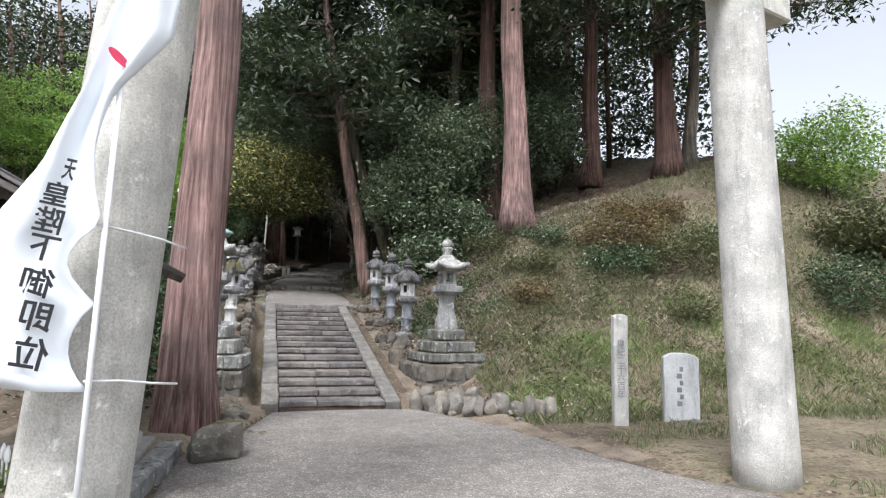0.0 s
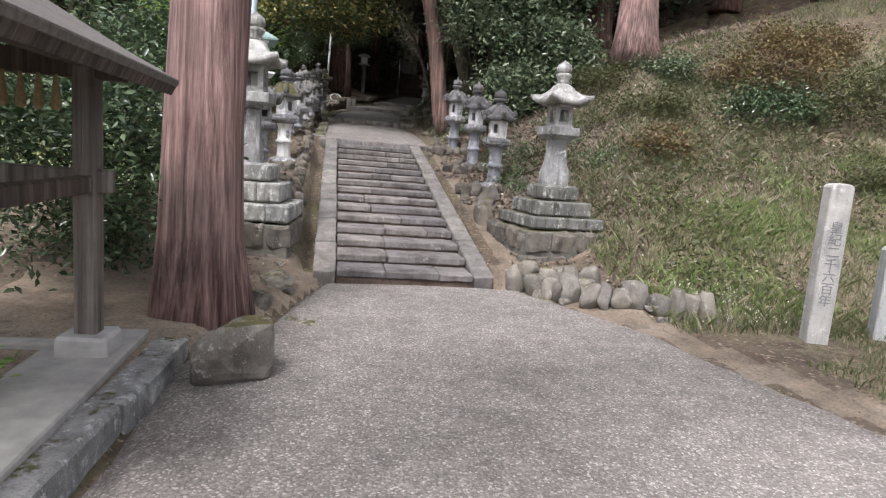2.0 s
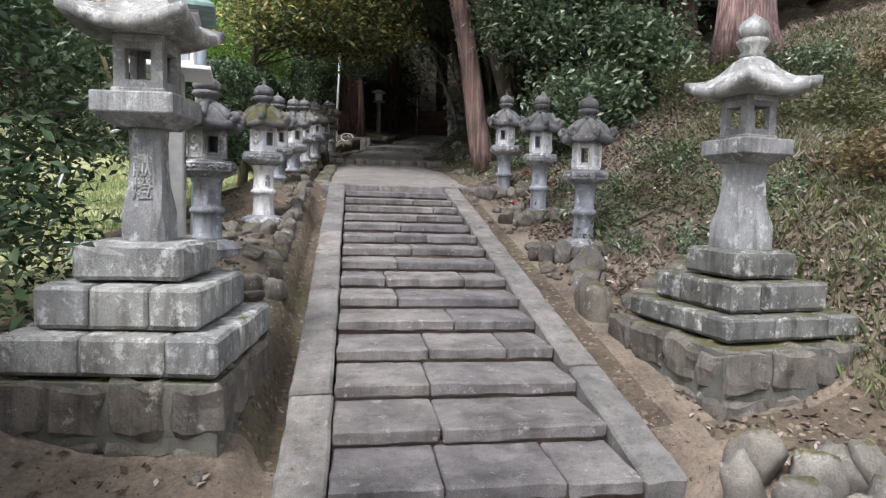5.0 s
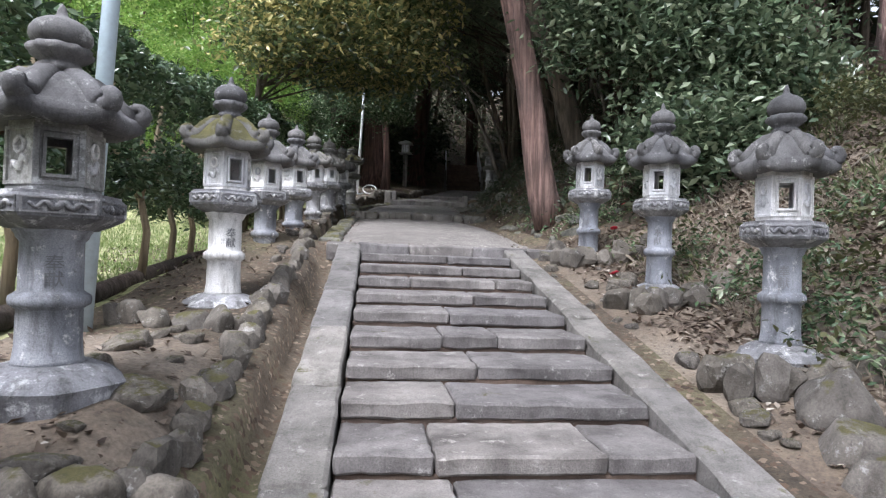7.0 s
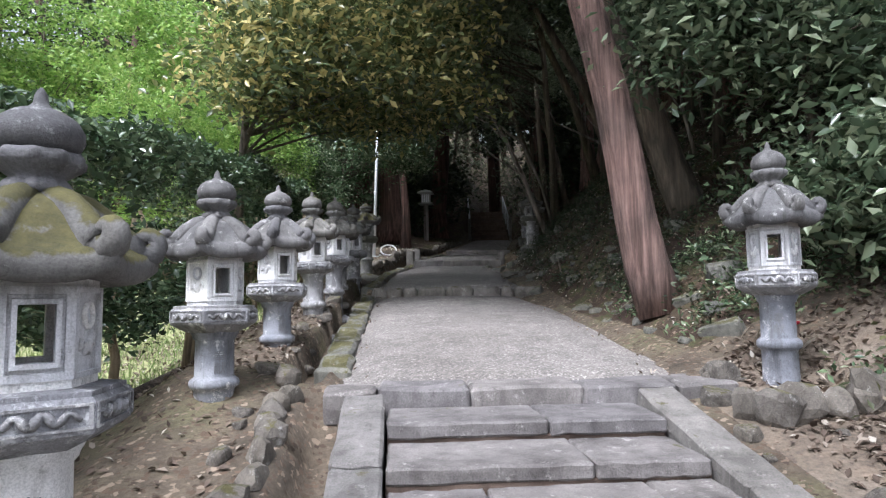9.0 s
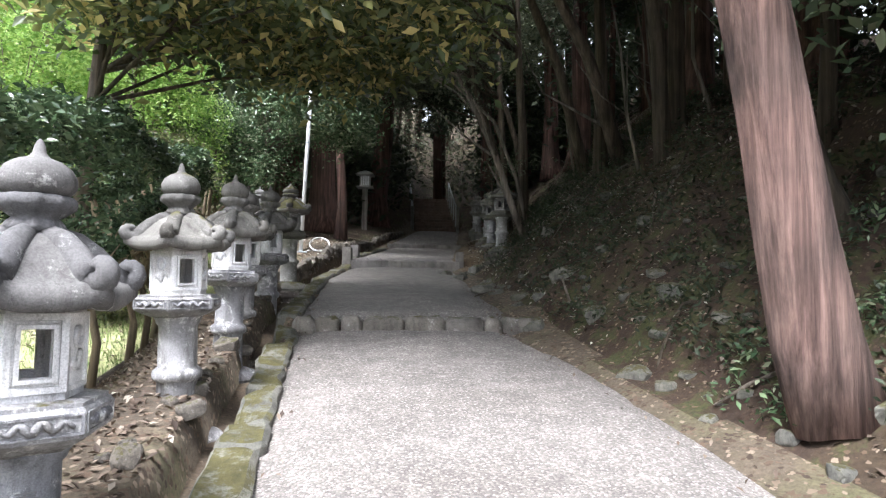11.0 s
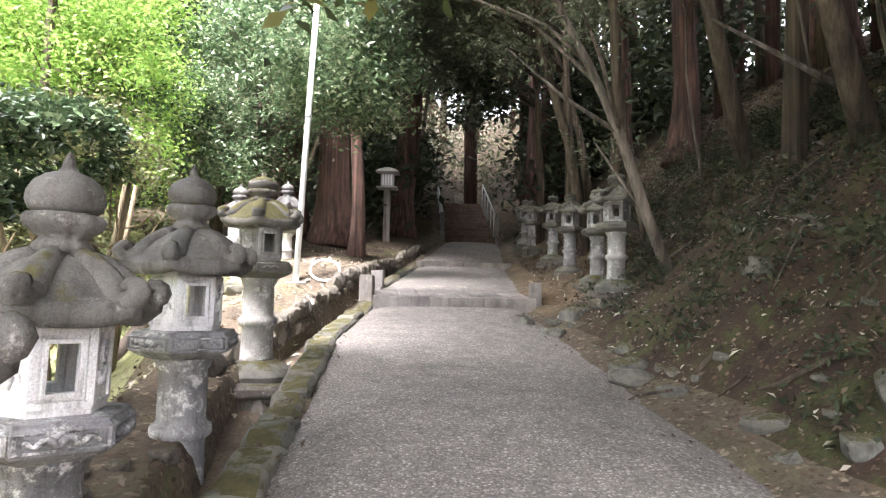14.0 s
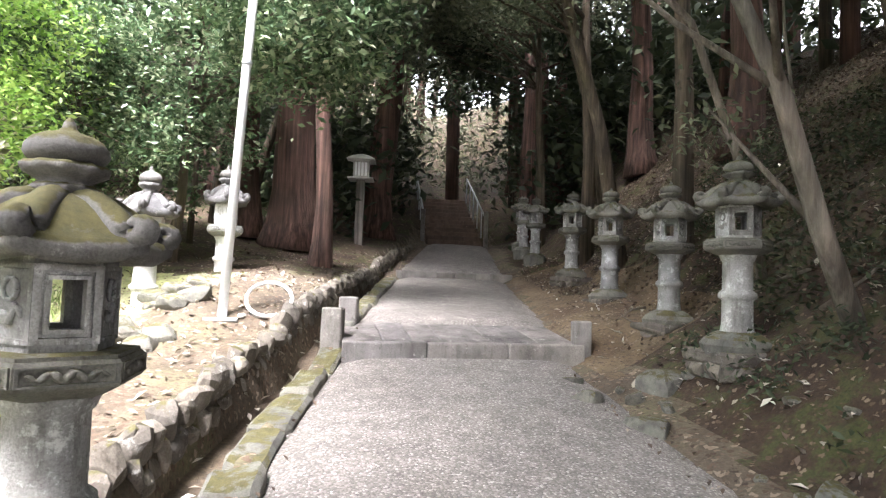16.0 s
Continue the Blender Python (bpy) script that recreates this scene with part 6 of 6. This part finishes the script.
# bare leaning trees on the leafy slope
def bare_tree(x, y, pts, r, label, seed, twigs=5, leaves=0):
    z = land(x, y)
    root = thing("bare_tree", pose(x, y, z - 0.1), label, "tree", "thin trees on the leafy slope")
    rng = random.Random(seed)
    n = len(pts)
    bm = tube(pts, [r * (1 - 0.75 * i / (n - 1)) for i in range(n)], 10, 0.15, seed)
    tips = []
    for k in range(twigs):
        i = rng.randrange(1, n)
        p = Vector(pts[i])
        e = p + Vector((rng.uniform(-1.6, 0.6), rng.uniform(-0.8, 0.8), rng.uniform(0.3, 1.3)))
        m = p.lerp(e, 0.5) + Vector((0, 0, rng.uniform(-0.15, 0.2)))
        part("bough", tube([p, m, e], [r * 0.4, r * 0.28, 0.008], 6), GREYBARK, root)
        tips += [m.lerp(e, 0.5)[:], e[:]]
    part("trunk", bm, GREYBARK, root)
    if leaves:
        lr = np.random.default_rng(seed)
        p = np.repeat(np.array(tips), leaves, 0)
        p = p + lr.normal(0, 1, p.shape) * np.array([0.38, 0.38, 0.14])
        sheet("sparse_leaves", p, np.full(len(p), 0.085), HAZELEAF, seed, 0.4, 0.3, parent=root)
    return root


bare_tree(4.05, 27.7, [(0, 0, 0), (-0.3, 0, 0.7), (-0.62, 0, 1.6), (-0.95, 0.1, 2.4), (-1.35, 0.2, 3.2), (-2.0, 0.3, 3.7), (-3.2, 0.2, 3.9)], 0.075, "slender grey tree leaning over the walk, thinly leaved", 91, 8, 60)
bare_tree(4.6, 29.2, [(0, 0, 0), (-0.3, 0, 1.2), (-0.8, 0, 2.4), (-1.7, 0.1, 3.2), (-3.0, 0.1, 3.6), (-4.2, 0, 3.7)], 0.05, "thin tree arching its thinly leaved boughs over the walk", 110, 9, 70)
bare_tree(6.0, 26.6, [(0, 0, 0), (-0.9, 0.2, 0.5), (-1.9, 0.4, 1.05)], 0.05, "thin dead bough leaning across the slope", 92, 2)
for k, (x, y) in enumerate(((6.4, 26.8), (6.6, 27.2), (6.9, 26.4), (5.6, 24.2), (5.9, 23.6), (5.2, 22.6), (7.4, 28.8), (7.8, 28.2), (6.2, 30.4), (4.9, 25.0))):
    bare_tree(x, y, [(0, 0, 0), (-0.1 - 0.05 * (k % 4), 0.1, 0.9), (-0.25, 0.1, 1.9), (-0.4 + 0.1 * (k % 3), 0.2, 3.0)], 0.035, "thin bare sapling on the leafy slope", 93 + k, 3)


# ---- small growth and litter ----
def on_land(rng, n, x0, x1, y0, y1, keep):
    out = []
    while len(out) < n:
        x, y = rng.uniform(x0, x1), rng.uniform(y0, y1)
        if keep(x, y):
            out.append((x, y, land(x, y)))
    return np.array(out)


def blades(name, roots, height, width, material, seed, label, lean=0.45):
    rng = np.random.default_rng(seed)
    n = len(roots)
    a = rng.uniform(0, 2 * np.pi, n)
    h = height * rng.uniform(0.4, 1.3, n)
    s = np.stack([np.cos(a), np.sin(a), np.zeros(n)], 1) * (width * rng.uniform(0.6, 1.3, n))[:, None]
    d = np.stack([-np.sin(a), np.cos(a), np.zeros(n)], 1) * (h * rng.normal(0, lean, n))[:, None]
    up = np.array([0, 0, 1.0]) * h[:, None]
    v = np.empty((n, 4, 3))
    v[:, 0], v[:, 1] = roots - s, roots + s
    v[:, 2] = roots + up * 0.6 + d * 0.4 + s * 0.6
    v[:, 3] = roots + up * 0.95 + d
    me = bpy.data.meshes.new(name)
    me.vertices.add(n * 4)
    me.vertices.foreach_set("co", v.reshape(-1))
    k = np.arange(n) * 4
    tri = np.stack([k, k + 1, k + 2, k, k + 2, k + 3], 1).reshape(-1)
    me.loops.add(n * 6)
    me.loops.foreach_set("vertex_index", tri.astype(np.int32))
    me.polygons.add(n * 2)
    me.polygons.foreach_set("loop_start", np.arange(n * 2, dtype=np.int32) * 3)
    me.polygons.foreach_set("loop_total", np.full(n * 2, 3, dtype=np.int32))
    me.materials.append(material)
    me.update()
    me.validate()
    return tagged(new(name, me), label, "grass", kind="stuff")


def patchy(x, y, s, t):
    return noise.noise(Vector((x * s, y * s, 11))) > t


rg = random.Random(101)
off = lambda x, y: x > lerp(y, PATH_R) + 0.35 or x < lerp(y, PATH_L) - 0.4
blades("bank_grass", on_land(rg, 60000, 3.6, 17, 8.0, 18, lambda x, y: off(x, y) and x > 3.4 + 0.3 * max(0, y - 10) and y > 8.3 - 0.1 * x and patchy(x, y, 0.7, -0.28)), 0.15, 0.0045, GRASS, 1, "dry and green grass growing on the bank", 0.5)
blades("fresh_grass", on_land(rg, 15000, 3.6, 13, 8.6, 12.5, lambda x, y: off(x, y) and noise.noise(Vector((x * 0.8 + 7, y * 0.8, 11))) > rg.uniform(-0.15, 0.5)), 0.13, 0.005, GREENGRASS, 2, "fresh green grass and weeds on the bank", 0.5)
blades("lawn_grass", on_land(rg, 26000, -7, -1.9, 12.5, 33, lambda x, y: x < lerp(y, PATH_L) - 1.7), 0.1, 0.007, GREENGRASS, 3, "short bright lawn grass", 0.4)
stems = on_land(rg, 9000, 3.2, 12, 11, 19, lambda x, y: off(x, y) and patchy(x, y + 14, 0.6, 0.0))
blades("dead_stems", stems, 0.13, 0.002, STRAWLEAF, 14, "dead grass stems on the bank", 0.7)
blades("flat_grass", on_land(rg, 9000, 4.2, 14, 3.0, 8.8, lambda x, y: x > lerp(y, PATH_R) + 0.5 and patchy(x, y, 0.6, 0.05)), 0.09, 0.006, GRASS, 4, "sparse grass beside the asphalt", 0.5)

litter = on_land(rg, 48000, -4, 12, 8.8, 38, lambda x, y: off(x, y) and not (y > 18 and x > 2.5 and not (y > 23 and x > 4.4) and rg.random() < 0.75) and not (y < 18 and x < 0 and rg.random() < 0.7) and not (y > 24 and x < lerp(y, PATH_L) and rg.random() < 0.8) and (x < 5 or y > 17 or patchy(x, y + 30, 0.9, 0.05)))
litter[:, 2] += 0.015
tagged(sheet("leaf_litter", litter, np.full(len(litter), 0.062), DRYLEAF, 5, 0.5, 0, 2.0), "fallen dry leaves scattered over the soil", "leaves", kind="stuff")
litter = on_land(rg, 260, -0.5, 3.0, 17.6, 31, lambda x, y: lerp(y, PATH_L) + 0.05 < x < lerp(y, PATH_R) and (x > lerp(y, PATH_R) - 0.35 or x < lerp(y, PATH_L) + 0.2))
litter[:, 2] += 0.075
more = on_land(rg, 16000, 2.7, 10, 10.5, 18.2, lambda x, y: off(x, y) and noise.noise(Vector((x * 0.7, y * 0.7, 31))) > rg.uniform(-0.5, 0.3))
more[:, 2] += 0.02
tagged(sheet("bank_litter", more, np.full(len(more), 0.075), DRYLEAF, 25, 0.45, 0, 1.6), "drift of dry beige leaves on the bank", "leaves", kind="stuff")
drift = np.array([(x, y, land(x, y) + 0.03) for x, y in ((rg.gauss(4.75, 0.32), rg.gauss(8.95, 0.28)) for _ in range(620))])
tagged(sheet("leaf_drift", drift, np.full(len(drift), 0.075), PALELEAF, 27, 0.45, 0, 1.4), "drift of pale dead leaves beside the stone pillar", "leaves", kind="stuff")
tagged(sheet("stray_leaves", litter, np.full(len(litter), 0.045), DRYLEAF, 6, 0.5, 0, 3.0), "stray dry leaves on the edges of the walk", "leaves", kind="stuff")
weeds = on_land(rg, 1300, 2.6, 7.5, 11.5, 33, lambda x, y: x > lerp(y, PATH_R) + (1.7 if y > 29 else 0.45 if y > 18.3 else 1.5) and (y > 17.8 or rg.random() < 0.05))
wr = np.random.default_rng(7)
wp2 = np.repeat(weeds, 26, 0) + wr.normal(0, 1, (len(weeds) * 26, 3)) * np.array([0.12, 0.12, 0.07]) + np.array([0, 0, 0.1])
tagged(sheet("undergrowth", wp2, np.full(len(wp2), 0.07), SHADELEAF, 8, 0.4, 0.2), "low ferns and weeds on the bank", "undergrowth", kind="stuff")
weeds = on_land(rg, 200, 2.7, 5.0, 12.5, 20.5, lambda x, y: x > lerp(y, PATH_R) + (0.3 if y > 18.3 else 1.1) and patchy(x, y, 1.1, 0.0))
wp3 = np.repeat(weeds, 34, 0) + wr.normal(0, 1, (len(weeds) * 34, 3)) * np.array([0.11, 0.11, 0.08]) + np.array([0, 0, 0.1])
tagged(sheet("green_weeds", wp3, np.full(len(wp3), 0.07), SUNLEAF, 18, 0.4, 0.2), "fresh green weeds at the foot of the bank", "undergrowth", kind="stuff")
weeds = on_land(rg, 520, 3.2, 14, 9.0, 17, lambda x, y: off(x, y) and patchy(x, y + 5, 0.5, 0.0))
wp2 = np.repeat(weeds, 30, 0) + wr.normal(0, 1, (len(weeds) * 30, 3)) * np.array([0.2, 0.2, 0.1]) + np.array([0, 0, 0.14])
tagged(sheet("bank_weeds", wp2, np.full(len(wp2), 0.08), OLIVE, 9, 0.4, 0.2), "leafy weeds on the grassy bank", "undergrowth", kind="stuff")
pale = on_land(rg, 260, -1.6, 4.6, 25.5, 33, lambda x, y: (lerp(y, PATH_L) - 1.6 < x < lerp(y, PATH_L) - 0.15) or (x > lerp(y, PATH_R) + 0.1 and patchy(x, y, 1.3, 0.2)))
for row in pale:
    if 0.1 < lerp(row[1], PATH_L) - row[0] < lerp(row[1], GUTTER):
        row[2] = lerp(row[1], PATH_Z) - 0.2
    row[2] += 0.025
tagged(sheet("bleached_leaves", pale, np.full(len(pale), 0.09), PALELEAF, 16, 0.45, 0, 2.5), "pale bleached leaves fallen in the gutter and on the bank", "leaves", kind="stuff")
specks = on_land(rg, 700, 2.8, 6.0, 18.5, 29, lambda x, y: x > lerp(y, PATH_R) + 0.3 and patchy(x, y, 1.6, 0.0))
specks[:, 2] += 0.06
tagged(sheet("bank_specks", specks, np.full(len(specks), 0.055), PALELEAF, 26, 0.5, 0, 1.0), "pale dead leaves caught on the steep bank", "leaves", kind="stuff")
for k in range(11):
    x0, y0 = rg.uniform(3.3, 5.2), rg.uniform(18.8, 28.0)
    a, ln, run = rg.uniform(2.2, 4.2), rg.uniform(0.5, 1.1), []
    for q in range(7):
        px, py = x0 + math.cos(a) * ln * q / 6, y0 + math.sin(a) * ln * q / 6
        run.append((px, py, land(px, py) + 0.035 + 0.03 * math.sin(q * 1.4 + k)))
        a += rg.uniform(-0.35, 0.35)
    root = thing("tree_root", pose(0, 0, 0), "bare brown root creeping over the bank", "root", "roots of the bank")
    part("bark", tube(run, [0.02 - 0.002 * q for q in range(7)], 7, 0.2, k), BROWNBARK, root)
fallen = on_land(rg, 60, 2.9, 7, 13, 32, lambda x, y: x > lerp(y, PATH_R) + 0.5)
bm = bmesh.new()
for k, (x, y, z) in enumerate(fallen):
    a, ln = rg.uniform(0, 6.28), rg.uniform(0.3, 0.9)
    dx, dy = math.cos(a) * ln, math.sin(a) * ln
    tube([(x, y, z + 0.03), (x + dx * 0.5, y + dy * 0.5, land(x + dx * 0.5, y + dy * 0.5) + 0.06), (x + dx, y + dy, land(x + dx, y + dy) + 0.04)], [0.018, 0.014, 0.007], 6, 0, 0, bm)
tagged(part("fallen_twigs", bm, GREYBARK), "fallen pale twigs on the bank", "twigs", kind="stuff")


# ---- far woods ----
def far_woods():
    rng = np.random.default_rng(121)
    pts, pale = [], []
    for _ in range(3600):
        k = rng.integers(0, 4)
        if k == 0:
            x, y = rng.uniform(-14, 24), rng.uniform(49, 60)
        elif k == 1:
            y = rng.uniform(23, 50)
            x = rng.uniform(8, min(23, 0.93 * y))
        elif k == 2:
            x, y = rng.uniform(-24, -6), rng.uniform(38, 60)
        else:
            x, y = rng.uniform(-26, -13), rng.uniform(10, 40)
        z = land(x, y) + rng.uniform(0.3, 14)
        (pale if k == 0 else pts).append(np.array([x, y, z]) + rng.normal(0, 1, (48, 3)) * np.array([0.8, 0.8, 0.6]))
    for _ in range(520):
        y = rng.uniform(39.5, 50)
        x = rng.uniform(-7, 14)
        if lerp(y, PATH_L) - 1.1 < x < lerp(y, PATH_R) + 1.1:
            continue
        z = land(x, y) + rng.uniform(0.1, 3.2)
        pts.append(np.array([x, y, z]) + rng.normal(0, 1, (48, 3)) * np.array([0.5, 0.5, 0.4]))
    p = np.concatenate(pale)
    tagged(sheet("far_conifers", p, np.full(len(p), 0.3), HAZELEAF, 123, 0.35, 0.3), "grey-green conifer foliage behind the far steps, haze put into its colour", "woods", kind="stuff")
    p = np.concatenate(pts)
    tagged(sheet("far_foliage", p, np.full(len(p), 0.34), SHADELEAF, 122, 0.5, 0.2), "foliage of the surrounding wood, its shade put into a dark leaf colour", "woods", kind="stuff")
    bm = bmesh.new()
    for _ in range(90):
        k = rng.integers(0, 3)
        x, y = ((rng.uniform(-12, 22), rng.uniform(46, 70)), (rng.uniform(8, 16), rng.uniform(21, 48)), (rng.uniform(-20, -6), rng.uniform(34, 58)))[k]
        z = land(x, y)
        r, h = rng.uniform(0.1, 0.3), rng.uniform(10, 16)
        tube([(x, y, z - 0.2), (x + rng.normal(0, 0.2), y, z + h * 0.5), (x + rng.normal(0, 0.5), y, z + h)], [r, r * 0.75, r * 0.4], 8, 0.1, 1, bm)
    tagged(part("far_trunks", bm, CEDAR_SHADED), "trunks of the surrounding wood", "woods", kind="stuff")


far_woods()


# ---- planting beside the pavilion ----
def bed_plant(x, y, seed):
    root = thing("flower_plant", pose(x, y, land(x, y)), "small leafy plant with pale flower spikes", "plant", "plants in the pavilion bed")
    r2 = np.random.default_rng(seed)
    p = r2.normal(0, 1, (90, 3)) * np.array([0.09, 0.09, 0.05]) + np.array([0, 0, 0.1])
    sheet("leaves", p, np.full(90, 0.07), FRESH, seed, 0.5, 0.1, parent=root)
    for k in range(3):
        a, b = r2.normal(0, 0.06, 2)
        part("flower_spike", lathe([(0.006, 0.05), (0.008, 0.2), (0.02, 0.22), (0.022, 0.28), (0.006, 0.33)], 8), WHITE, root).location = (a, b, 0)


for k, (x, y) in enumerate(((-1.55, 5.5), (-1.7, 5.75), (-1.6, 6.05), (-1.8, 6.3), (-1.9, 5.4))):
    bed_plant(x, y, 140 + k)


def blossom(x, y, seed):
    root = thing("fallen_blossom", pose(x, y, land(x, y) + 0.03, 10, 20, seed * 40), "fallen red camellia blossom on the soil", "blossom", "fallen blossoms")
    for k in range(6):
        pt = part("petal", lathe([(0.002, 0), (0.022, 0.006), (0.03, 0.016), (0.022, 0.02)], 8), BLOSSOM, root)
        pt.location = (0.022 * math.cos(k * 1.05), 0.022 * math.sin(k * 1.05), 0)


for k, (x, y) in enumerate(((3.5, 16.6), (3.62, 16.75), (3.85, 17.2), (3.6, 18.1), (2.9, 16.3), (3.95, 18.6))):
    blossom(x, y, k)
